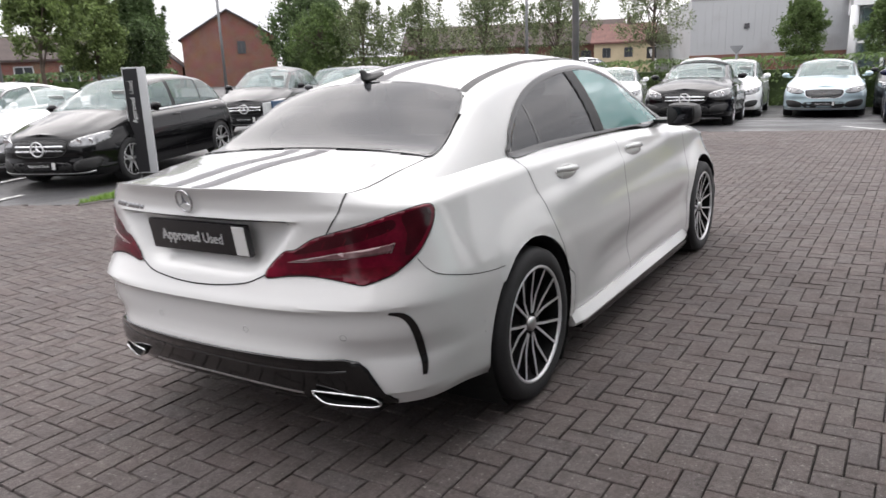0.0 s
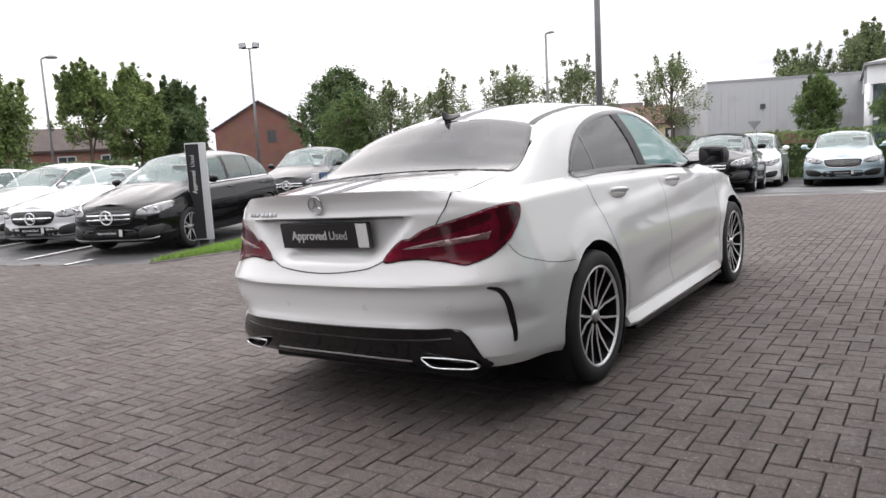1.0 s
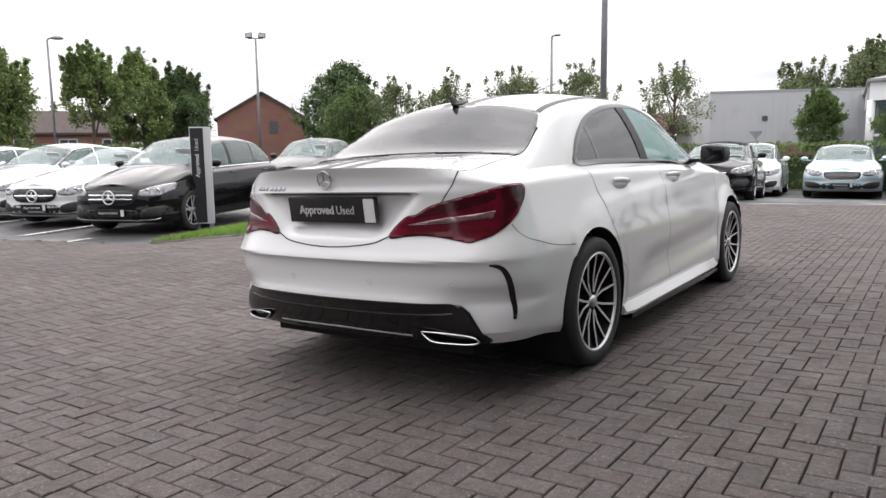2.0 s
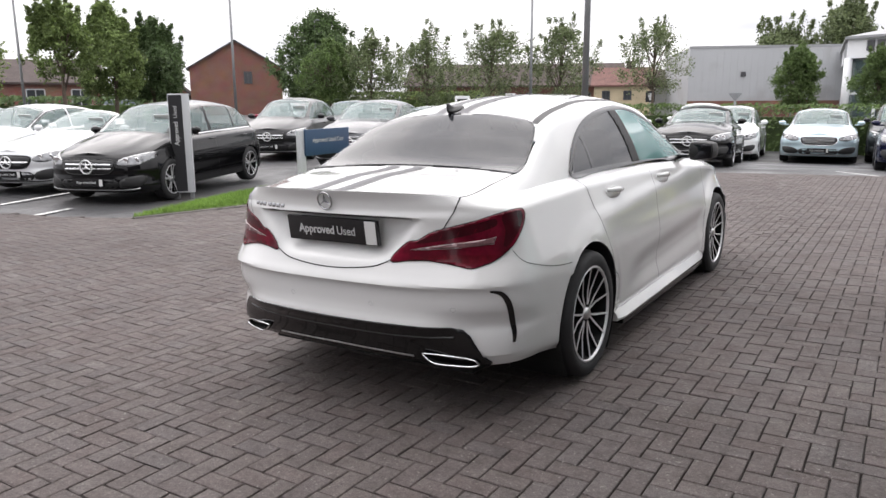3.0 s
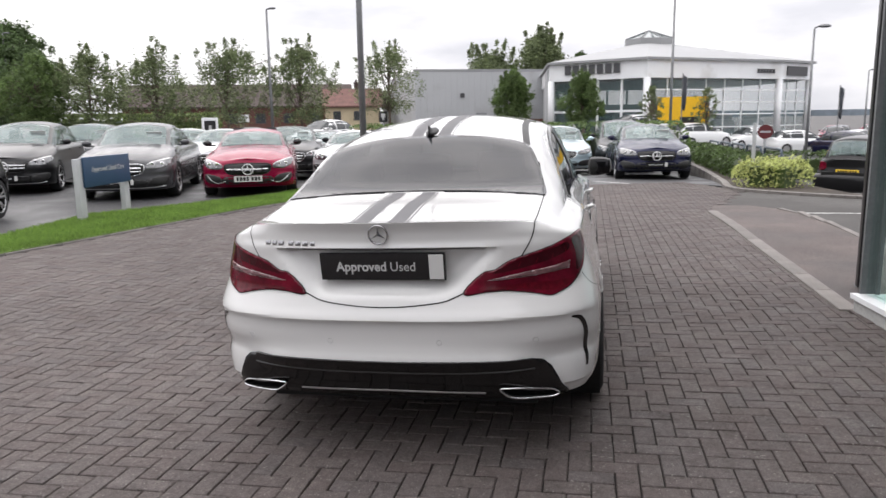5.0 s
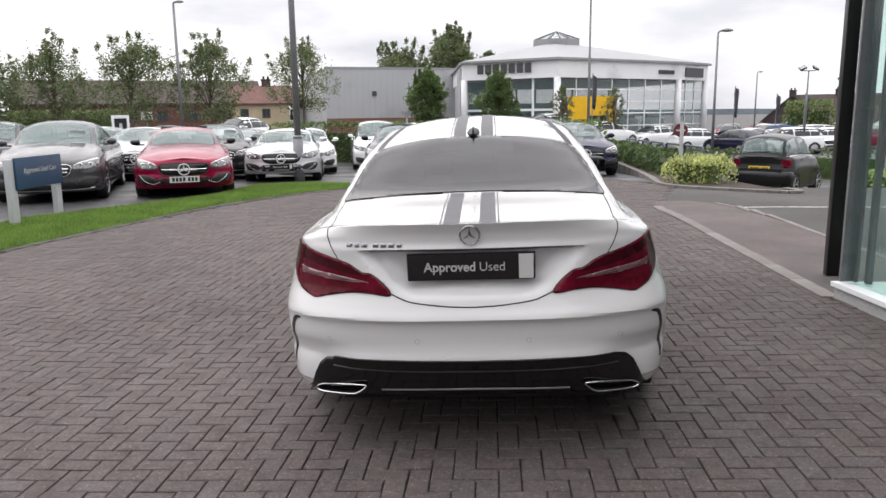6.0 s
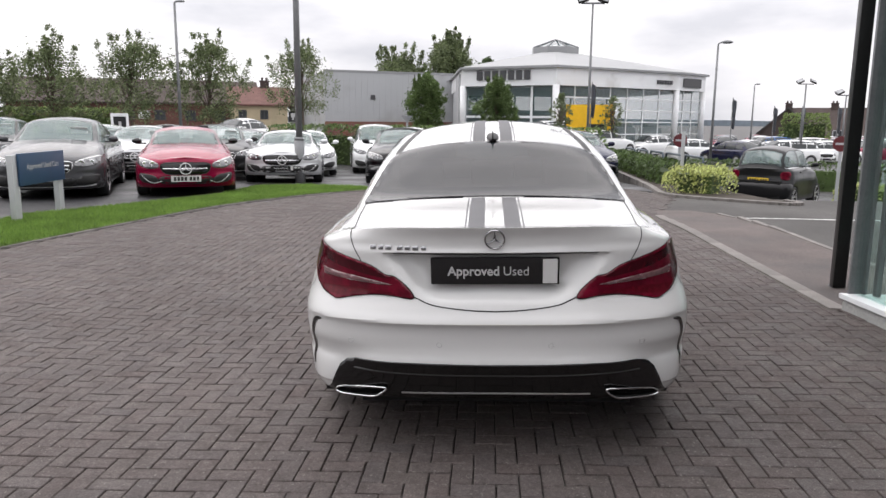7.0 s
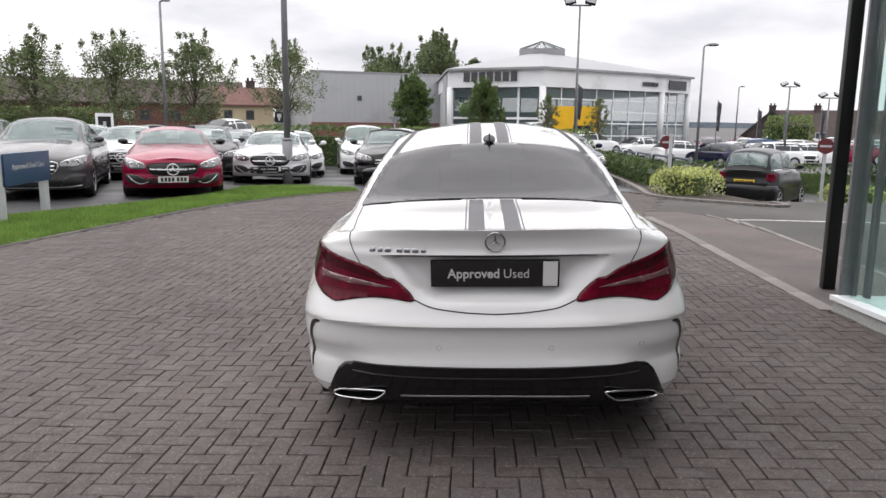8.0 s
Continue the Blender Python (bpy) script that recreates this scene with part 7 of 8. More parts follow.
    ribbon(bm, H_REAR, [(-0.40, 0.291), (-0.2, 0.292), (0, 0.293), (0.2, 0.292), (0.40, 0.291)], 0.009, 0.010, False, False, 6, 0.004)
    part("trim_strip", bm, M["satin_metal"], diff, "thin silver trim strip", 50)
    EXH = [(0.464, 0.311), (0.50, 0.3155), (0.557, 0.317), (0.665, 0.315), (0.697, 0.297), (0.672, 0.283), (0.607, 0.277), (0.521, 0.275), (0.485, 0.290)]
    for s in (1, -1):
        pts = [(s * x, 0.114 + 0.085 * step(0.45, 0.76, x), z - 0.021 * step(0.45, 0.76, x)) for x, z in smooth_line(EXH, 5, True)]
        bm = bmesh.new()
        tube(bm, pts, 0.0042, 8, True)
        tip = part("exhaust_tip", bm, M["chrome"], car, "chrome exhaust trim", 60)
        bm = bmesh.new()
        lo = [bm.verts.new((x, y + 0.002, z)) for x, y, z in pts]
        hi = [bm.verts.new((x * 0.985, y + 0.09, z)) for x, y, z in pts]
        n = len(pts)
        for k in range(n):
            bm.faces.new((lo[k], lo[(k + 1) % n], hi[(k + 1) % n], hi[k]))
        bm.faces.new(hi)
        part("exhaust_mouth", bm, M["underbody"], tip, "", 40)
    H_VENT = caster(H_TREE, radians(50))

    def vent(bm, s):
        ln = [(0.745, 0.205, 0.600), (0.778, 0.238, 0.588), (0.797, 0.264, 0.550), (0.806, 0.290, 0.475), (0.812, 0.300, 0.415), (0.810, 0.298, 0.365)]
        c, q = math.cos(radians(50)), math.sin(radians(50))
        ribbon(bm, H_VENT, [(x * c + y * q, z) for x, y, z in ln], lambda t: 0.020 * (0.12 + 1.25 * math.sin(math.pi * min(1, 0.04 + t * 0.82)) ** 0.8), 0.002, False, s, 6)

    mirrored_part("bumper_vent", vent, M["gloss_black"], car, "black slatted bumper vent")

    # plate on its holder
    plate = new("show_plate")
    plate.parent = car
    plate.matrix_local = pose(0, 0.092, 0.824, 0, 0, 0) @ pose(0, 0, 0, 7, 0, 0)
    plate["label"] = "black show plate with white lettering"
    bm = bmesh.new()
    box(bm, -0.262, 0.262, 0.0, 0.02, -0.057, 0.057, 0.004)
    part("plate_board", bm, M["plate_black"], plate, "", 40)
    bm = bmesh.new()
    box(bm, 0.195, 0.254, -0.0022, 0.004, -0.052, 0.052, 0.001)
    part("plate_flash", bm, M["plate_white"], plate, "pale grey end panel")
    up = pose(0, -0.0025, 0.0, 90, 0, 0)
    for word, x, bold, size in (("Approved", -0.086, 0.0012, 0.212), ("Used", 0.087, -0.0003, 0.101)):
        bm = text_mesh(word, 0.06, bold)
        wide = max(v.co.x for v in bm.verts) - min(v.co.x for v in bm.verts)
        bmesh.ops.scale(bm, vec=(size / wide, 0.92, 1), verts=bm.verts)
        bmesh.ops.transform(bm, matrix=up @ pose(x, 0, 0), verts=bm.verts)
        part("lettering", bm, M["letter"], plate, "white lettering")

    # badge, model letters as plain bars, sensors
    bm = bmesh.new()
    star_emblem(bm, 0.039)
    bmesh.ops.transform(bm, matrix=pose(0, 0.059, 0.960, 12), verts=bm.verts)
    part("badge", bm, M["badge"], car, "round chrome badge", 60)
    x = -0.515
    for w, gap in ((0.026, 0.009), (0.022, 0.008), (0.027, 0.022), (0.025, 0.008), (0.025, 0.008), (0.025, 0.011), (0.021, 0)):
        bm = bmesh.new()
        a, b = H_REAR(x, 0.920, 0.003), H_REAR(x + w, 0.920, 0.003)
        h = 0.0095 if gap else 0.008
        box(bm, 0, w, -0.002, 0.004, -h, h, 0.002)
        bmesh.ops.transform(bm, matrix=Matrix.Translation(a) @ pose(0, 0, 0, -8, 0, math.degrees(math.atan2(b.y - a.y, b.x - a.x))), verts=bm.verts)
        part("model_letter", bm, M["badge"], car, "plain chrome bar in place of a letter", 40)
        x += w + gap
    for x in (-0.61, -0.23, 0.23, 0.61):
        bm = bmesh.new()
        ring = [H_REAR(x + 0.0105 * math.cos(t), 0.520 + 0.0105 * math.sin(t), 0.0004) for t in (2 * math.pi * k / 20 for k in range(20))]
        tube(bm, ring, 0.0011, 6, True)
        part("parking_sensor", bm, M["sensor"], car, "", 60)

    # handles, mirrors, sills, antenna
    for y, sc in ((1.505, 1.0), (2.40, 1.0)):
        for s in (False, True):
            bm = bmesh.new()
            patch(bm, H_RIGHT, smooth_line([(y - 0.115, 0.893), (y, 0.912), (y + 0.115, 0.890), (y + 0.09, 0.858), (y, 0.846), (y - 0.09, 0.858)], 5, True), 0.03, 0.0012, 0.004, s)
            part("handle_recess", bm, M["pearl"], car, "", 40)
            bm = bmesh.new()
            k = -1 if s else 1
            pts = []
            for t in range(11):
                u = t / 10
                p = H_RIGHT(y - 0.105 + 0.21 * u, 0.893 - 0.016 * u, 0.006 + 0.026 * math.sin(math.pi * u) ** 0.6)
                pts.append((p.x * k, p.y, p.z))
            tube(bm, pts, [0.009 + 0.006 * math.sin(math.pi * t / 10) for t in range(11)], 10)
            part("door_handle", bm, M["pearl"], car, "white body-coloured door handle", 60)
    for s in (1, -1):
        bm = bmesh.new()
        bmesh.ops.create_cube(bm, size=1)
        bmesh.ops.subdivide_edges(bm, edges=bm.edges[:], cuts=5, use_grid_fill=True)
        for v in bm.verts:
            p = v.co * 2
            q = Vector((p.x * math.sqrt(1 - p.y ** 2 / 2 - p.z ** 2 / 2 + p.y ** 2 * p.z ** 2 / 3), p.y * math.sqrt(1 - p.x ** 2 / 2 - p.z ** 2 / 2 + p.x ** 2 * p.z ** 2 / 3), p.z * math.sqrt(1 - p.x ** 2 / 2 - p.y ** 2 / 2 + p.x ** 2 * p.y ** 2 / 3)))
            q = q * 0.55 + p * 0.45
            back = step(0.3, -0.9, q.y)
            v.co = (s * (0.905 + 0.09 * q.x), 3.08 + 0.09 * q.y + 0.03 * q.x, 1.012 + 0.07 * q.z * (1 - 0.12 * q.x))
        mir = part("door_mirror", bm, M["satin_black"], car, "gloss black door mirror", 60)
        bm = bmesh.new()
        box(bm, 0.72, 0.90, 3.05, 3.13, 0.955, 0.985, 0.008)
        if s < 0:
            bmesh.ops.scale(bm, vec=(-1, 1, 1), verts=bm.verts)
            bmesh.ops.reverse_faces(bm, faces=bm.faces)
        part("mirror_foot", bm, M["gloss_black"], mir, "", 40)
        bm = bmesh.new()
        box(bm, s * 0.905 - 0.072, s * 0.905 + 0.072, 2.986, 2.992, 0.962, 1.06, 0.003)
        part("mirror_glass", bm, M["mirror"], mir, "mirror glass, dark reflection put into its colour", 40)
    for s in (False, True):
        bm = bmesh.new()
        k = -1 if s else 1
        sec = [(0.80, 0.215), (0.866, 0.238), (0.893, 0.186), (0.884, 0.170), (0.80, 0.166)]
        ys = [1.42, 1.50, 2.4, 3.2, 3.32]
        rings = [[bm.verts.new((k * (x - (0.02 if y in (1.42, 3.32) else 0)), y, z + 0.012 * (y - 1.4) / 1.9)) for x, z in sec] for y in ys]
        for a, b in zip(rings, rings[1:]):
            for q in range(5):
                bm.faces.new((a[q], a[(q + 1) % 5], b[(q + 1) % 5], b[q]))
        bm.faces.new(rings[0])
        bm.faces.new(rings[-1])
        bmesh.ops.recalc_face_normals(bm, faces=bm.faces)
        part("side_sill", bm, M["pearl"], car, "white side skirt", 30)
        bm = bmesh.new()
        box(bm, k * 0.845 - 0.03, k * 0.845 + 0.03, 1.5, 3.3, 0.135, 0.168, 0.006)
        part("sill_blade", bm, M["gloss_black"], car, "", 30)
    bm = bmesh.new()
    rings = []
    for u, w, y0, y1 in ((-0.004, 0.034, 1.118, 1.250), (0.005, 0.032, 1.112, 1.244), (0.011, 0.024, 1.100, 1.230), (0.015, 0.013, 1.094, 1.205), (0.021, 0.0065, 1.088, 1.170), (0.034, 0.0042, 1.084, 1.140), (0.050, 0.0034, 1.082, 1.118), (0.062, 0.0024, 1.080, 1.100)):
        ring = []
        for a in (2 * math.pi * k / 24 for k in range(24)):
            y = (y0 + y1) / 2 + (y1 - y0) / 2 * math.sin(a)
            ring.append((w * math.cos(a), y, 1.322 + 0.30 * (y - 1.118) + u))
        rings.append([bm.verts.new(p) for p in ring])
    for a, b in zip(rings, rings[1:]):
        for k in range(24):
            bm.faces.new((a[k], a[(k + 1) % 24], b[(k + 1) % 24], b[k]))
    bm.faces.new(rings[-1])
    bm.faces.new(rings[0][::-1])
    part("roof_antenna", bm, M["satin_black"], car, "black shark-fin roof antenna", 40)

    # cabin
    bm = bmesh.new()
    box(bm, -0.66, 0.66, 1.2, 3.4, 0.30, 0.62)
    box(bm, -0.62, 0.62, 0.75, 1.35, 0.30, 0.97, 0.03)
    part("cabin_floor", bm, M["interior"], car)
    bm = bmesh.new()
    box(bm, -0.66, 0.66, 2.98, 3.5, 0.5, 0.93, 0.06)
    part("dashboard", bm, M["interior"], car, "", 40)
    for s in (1, -1):
        bm = bmesh.new()
        box(bm, s * 0.36 - 0.25, s * 0.36 + 0.25, 2.12, 2.62, 0.5, 0.66, 0.05)
        box(bm, -0.24, 0.24, -0.06, 0.06, 0, 0.62, 0.05, m=pose(s * 0.36, 2.14, 0.6, 16))
        box(bm, -0.13, 0.13, -0.045, 0.045, 0.62, 0.80, 0.04, m=pose(s * 0.36, 2.14, 0.6, 16))
        part("front_seat", bm, M["interior"], car, "dark leather front seat", 40)
    bm = bmesh.new()
    box(bm, -0.62, 0.62, 1.25, 1.75, 0.5, 0.66, 0.05)
    box(bm, -0.62, 0.62, -0.07, 0.07, 0, 0.55, 0.06, m=pose(0, 1.3, 0.6, 20))
    for x in (-0.38, 0, 0.38):
        box(bm, x - 0.12, x + 0.12, -0.05, 0.05, 0.5, 0.66, 0.04, m=pose(0, 1.3, 0.6, 20))
    part("rear_seat", bm, M["interior"], car, "", 40)
    bm = bmesh.new()
    tube(bm, [(0.36 + 0.18 * math.cos(t), 2.93 - 0.07 * math.sin(t), 0.86 + 0.17 * math.sin(t)) for t in (2 * math.pi * k / 24 for k in range(24))], 0.015, 8, True)
    part("steering_wheel", bm, M["interior"], car, "", 60)
    return car


hero_car()


# ---- parked cars ----
KINDS = dict(
    saloon=dict(L=4.88, W=0.925, H=1.465, rb=0.78, rr=1.55, rf=2.85, wb=3.62, deck=1.09, hood=1.03, nose=0.80, belt=0.965, axles=(1.05, 3.98), wr=0.335, pillar=2.35),
    coupe=dict(L=4.66, W=0.90, H=1.41, rb=0.62, rr=1.55, rf=2.6, wb=3.42, deck=1.04, hood=1.0, nose=0.78, belt=0.955, axles=(1.0, 3.77), wr=0.33, pillar=2.0),
    hatch=dict(L=4.39, W=0.893, H=1.54, rb=0.20, rr=0.86, rf=2.40, wb=3.28, deck=1.06, hood=1.045, nose=0.81, belt=0.985, axles=(0.82, 3.52), wr=0.325, pillar=2.02),
    roadster=dict(L=4.14, W=0.905, H=1.30, rb=0.95, rr=1.32, rf=1.95, wb=2.62, deck=0.99, hood=0.96, nose=0.76, belt=0.925, axles=(0.86, 3.29), wr=0.325, pillar=1.35),
    cabriolet=dict(L=4.70, W=0.90, H=1.40, rb=0.75, rr=1.5, rf=2.4, wb=3.2, deck=1.02, hood=1.0, nose=0.78, belt=0.95, axles=(1.0, 3.78), wr=0.33, pillar=1.7),
    estate=dict(L=4.62, W=0.93, H=1.64, rb=0.18, rr=0.65, rf=2.7, wb=3.45, deck=1.12, hood=1.1, nose=0.88, belt=1.06, axles=(0.9, 3.75), wr=0.35, pillar=2.15),
    luxury=dict(L=5.12, W=0.95, H=1.456, rb=0.7, rr=1.6, rf=3.0, wb=3.85, deck=1.08, hood=1.02, nose=0.82, belt=0.97, axles=(1.1, 4.14), wr=0.345, pillar=2.5),
    micro=dict(L=2.70, W=0.83, H=1.58, rb=0.10, rr=0.36, rf=1.62, wb=2.16, deck=1.03, hood=1.02, nose=0.86, belt=1.02, axles=(0.37, 2.24), wr=0.29, pillar=1.0),
)


def parked_shell(k, fine):
    L, W, H, rb, rr, rf, wb = k["L"], k["W"], k["H"], k["rb"], k["rr"], k["rf"], k["wb"]
    belt, deck, hood, nose = k["belt"], k["deck"], k["hood"], k["nose"]
    s = Shell(
        rear=[(0.18, 0.17), (0.35, 0.07), (0.55, 0.02), (0.66, 0.03), (0.85, 0.07), (deck, 0.06)],
        rear_len=min(0.5, L * 0.12), rear_n=2.6,
        nose=[(0.18, L - 0.12), (0.27, L - 0.035), (0.40, L), (0.58, L - 0.012), (0.70, L - 0.045), (nose, L - 0.13)], nose_len=min(0.62, L * 0.135), nose_n=2.85,
        zb=[(0.0, deck - 0.02), (0.3, belt + 0.015), (rb + 0.3, belt + 0.02), (wb - 0.5, belt - 0.02), (wb, hood - 0.09), (L - 0.5, nose + 0.02), (L - 0.12, nose - 0.06)],
        xb=[(0.0, W - 0.20), (0.5, W - 0.18), (L * 0.5, W - 0.165), (wb, W - 0.15), (L - 0.6, W - 0.17), (L, W - 0.25)],
        wide=[(0.0, W - 0.04), (0.6, W - 0.005), (L * 0.5, W - 0.012), (L - 0.9, W), (L - 0.3, W - 0.03), (L, W - 0.06)],
        zbot=[(0.0, 0.22), (0.6, 0.21), (L - 0.5, 0.20), (L, 0.19)],
        g=[(0.0, 0.0), (0.035, 0.30), (0.075, 0.56), (0.10, 0.66), (0.125, 0.69), (0.20, 0.76), (0.32, 0.90), (0.45, 0.98), (0.55, 1.0), (0.68, 0.95), (0.76, 0.94), (0.84, 0.97), (0.93, 0.94), (1.0, 0.82)],
        zt=[(0.0, deck - 0.02), (rb * 0.6, deck - 0.005), (rb, deck), ((rb + rr) / 2, (deck + H - 0.06) / 2 + 0.035), (rr, H - 0.06), ((rr + rf) / 2, H), (rf, H - 0.05), ((rf + wb) / 2, (H - 0.05 + hood) / 2 + 0.025), (wb, hood), (L - 0.9, hood - 0.045), (L - 0.42, nose + 0.078), (L - 0.12, nose - 0.02)],
        zr=[(0.0, deck - 0.03), (rb, deck - 0.02), ((rb + rr) / 2, (deck + H - 0.1) / 2), (rr, H - 0.145), ((rr + rf) / 2, H - 0.085), (rf, H - 0.13), ((rf + wb) / 2, (H - 0.13 + hood) / 2 - 0.01), (wb, hood - 0.04), (L - 0.45, nose + 0.03), (L - 0.12, nose - 0.045)],
        xr=[(0.0, W - 0.33), (rb, W - 0.26), (rr, W - 0.315), (rf, W - 0.30), (wb, W - 0.24), (L - 0.5, W - 0.3), (L, W - 0.42)],
        length=L, bonnet=lambda x, y: step(wb - 0.05, wb + 0.25, y) * step(L - 0.25, L - 0.75, y) * (0.011 * math.exp(-((abs(x) - 0.44) / 0.07) ** 2) + 0.005 * step(0.30, 0.16, abs(x))))
    a = [(y, k["wr"] - 0.005, k["wr"] + 0.035) for y in k["axles"]]
    return s.grid(*((16, 64, 20, 36, 24) if fine else (8, 30, 8, 14, 8)), arches=a)


def span(s, ya, yb, gap=0.02, n=9, low=0.025):
    """A side pane between two stations, from the beltline to the roof rail."""
    ys = [ya + (yb - ya) * t / n for t in range(n + 1)]
    top = [(y, s.zr(y) - gap) for y in ys if s.zr(y) - gap > s.zb(y) + low + 0.006]
    bot = [(y, s.zb(y) + low) for y, _ in reversed(top)]
    return bot[::-1][:1] + top + bot[:1] + bot[1:-1] if len(top) > 1 else None


def across(s, ya, yb, inset, n=7):
    ys = [ya + (yb - ya) * t / n for t in range(n + 1)]
    right = [(s.xr(y) - inset, y) for y in ys]
    return right + [(-x, y) for x, y in reversed(right)]


def parked_car(name, kind, colour, front, phi, label, group="", fine=True, plate="plate_black", grille="bars", top=None, card=True, rails=False, rim="rim_silver", spokes=5, tail=False, category="car", z=None, bare=False, mirrors=None):
    """A parked car by the middle of its front bumper; phi: degrees by which its nose turns from -y to +x."""
    k = KINDS[kind]
    s = parked_shell(k, fine)
    tr = tree_of(s)
    L, W, H = k["L"], k["W"], k["H"]
    fx, fy = math.sin(radians(phi)), -math.cos(radians(phi))
    zf, zr = (z, z) if z is not None else (fall(*front) - 0.012, fall(front[0] - fx * L, front[1] - fy * L) - 0.012)
    car = empty(name, pose(front[0] - fx * L, front[1] - fy * L, zr, math.degrees(math.atan2(zf - zr, L)), 0, 180 + phi), label, category, group)
    c_right, c_top, c_front, c_rear = (caster(tr, a) for a in ("right", "top", "front", "rear"))
    ya, yb, bp = k["rr"] - 0.55 * (k["rr"] - k["rb"]), k["wb"] - 0.12, k["pillar"]
    two = kind in ("roadster", "cabriolet", "micro")
    panes = [p for p in ([span(s, ya, bp - 0.05), span(s, bp + 0.05, yb)] if two else [span(s, ya, ya + 0.42 * (bp - ya) - 0.02), span(s, ya + 0.42 * (bp - ya) + 0.02, bp - 0.05), span(s, bp + 0.05, yb)]) if p]
    wind = across(s, k["rf"] + 0.05, k["wb"] - 0.03, 0.035)
    back = across(s, k["rb"] + 0.06, k["rr"] - 0.05, 0.06)

    if bare:
        panes, back = panes[-1:], None

    def cut(c):
        y, z = c[1], c[2]
        if bare and k["rb"] - 0.05 < y < k["rf"] + 0.02 and z > s.zb(y) + 0.03 and abs(c[0]) < s.xb(y) - 0.03:
            return True
        if abs(c[0]) > W - 0.42 and z > k["belt"] and any(inside(p, y, z) for p in panes):
            return True
        return z > k["belt"] and (inside(wind, c[0], y) or back is not None and inside(back, c[0], y))

    skin("body", s, cut if fine else None, colour, car, 40)
    g = "car_glass" if fine else "far_glass"
    for p in () if bare else panes:
        for sd in (False, True):
            bm = bmesh.new()
            patch(bm, c_right, p, 0.09 if fine else 0.2, 0.001 if fine else 0.015, 0, sd)
            part("side_window", bm, M[g], car, "", 40)
            if fine:
                bm = bmesh.new()
                ribbon(bm, c_right, p, 0.022, 0.003, True, sd, 1)
                part("window_trim", bm, M["gloss_black"], car)
    if fine:
        for sd in (False, True):
            bm = bmesh.new()
            ribbon(bm, c_right, [(y, s.zb(y) + 0.008) for y in (ya, (ya + yb) / 2, yb)], 0.02, 0.004, False, sd, 5, 0.004)
            part("beltline_strip", bm, M["chrome"] if kind != "roadster" else M["gloss_black"], car, "")
            for yy in ([bp - 0.12] if two else [ya + 0.3 * (bp - ya), bp + 0.12]):
                bm = bmesh.new()
                a, b = c_right(yy - 0.1, k["belt"] - 0.1, 0.018), c_right(yy + 0.1, k["belt"] - 0.105, 0.018)
                sg = -1 if sd else 1
                tube(bm, [(a.x * sg - 0.015 * sg, a.y, a.z), (a.x * sg, a.y + 0.03, a.z), (b.x * sg, b.y - 0.03, b.z), (b.x * sg - 0.015 * sg, b.y, b.z)], 0.012, 6)
                part("door_handle", bm, colour, car, "", 60)
            for yy in (bp + 0.02, yb + 0.05) if two else (ya + 0.12, bp + 0.02, yb + 0.05):
                bm = bmesh.new()
                ribbon(bm, c_right, [(yy, s.zb(yy) - 0.01), (yy + 0.02, 0.7), (yy, 0.28)], 0.008, 0.0015, False, sd, 5)
                part("door_gap", bm, M["seam"], car)
    bm = bmesh.new()
    patch(bm, c_top, wind, 0.1 if fine else 0.2, 0.0015 if fine else 0.015, 0.004)
    part("windscreen", bm, M[g], car, "", 40)
    bm = bmesh.new()
    if back is not None:
        patch(bm, c_top, back, 0.1 if fine else 0.2, 0.0015 if fine else 0.015, 0.004)
        part("rear_window", bm, M["privacy" if tail and kind != "micro" else g], car, "", 40)
    if fine:
        bm = bmesh.new()
        ribbon(bm, c_top, wind, 0.03, 0.003, True, False, 1)
        part("windscreen_seal", bm, M["gloss_black"], car)
    if top:
        bm = bmesh.new()
        patch(bm, c_top, across(s, k["rb"] + 0.05, k["rf"] + 0.03, -0.02), 0.1, 0.006, 0.006)
        part("fabric_roof", bm, M[top], car, "folded-up fabric roof", 50)
    # cabin
    bm = bmesh.new()
    box(bm, -W + 0.2, W - 0.2, k["rb"] + 0.1, k["wb"] + 0.1, 0.26, 0.62)
    box(bm, -W + 0.22, W - 0.22, k["wb"] - 0.45, k["wb"] + 0.05, 0.6, k["belt"] - 0.04, 0.04 if fine else 0)
    if fine:
        for sx in (-0.36, 0.36):
            box(bm, -0.23, 0.23, -0.06, 0.06, 0, 0.58, 0.05, m=pose(sx, bp + 0.02, 0.58, 16))
            box(bm, -0.12, 0.12, -0.05, 0.05, 0.58, 0.76, 0.04, m=pose(sx, bp + 0.02, 0.58, 16))
    part("cabin", bm, M["interior"], car, "", 40)
    if card and fine:
        bm = bmesh.new()
        box(bm, -0.15, 0.15, -0.004, 0.004, -0.07, 0.07, m=pose(-0.36, k["wb"] - 0.42, (H + k["hood"]) / 2 - 0.04, -35))
        part("price_card", bm, M["plate_white"], car, "white paper card behind the glass")
    # nose
    zn = k["nose"]
    gw, g0, g1 = 0.43, zn - 0.335, zn - 0.125
    bm = bmesh.new()
    patch(bm, c_front, smooth_line([(-gw, g1 - 0.02), (-gw * 0.4, g1 + 0.01), (gw * 0.4, g1 + 0.01), (gw, g1 - 0.02), (gw * 0.82, g0 + 0.02), (0, g0), (-gw * 0.82, g0 + 0.02)], 3, True), 0.06, 0.004, 0.01)
    gr = part("grille", bm, M["gloss_black"], car, "", 40)
    if fine:
        bm = bmesh.new()
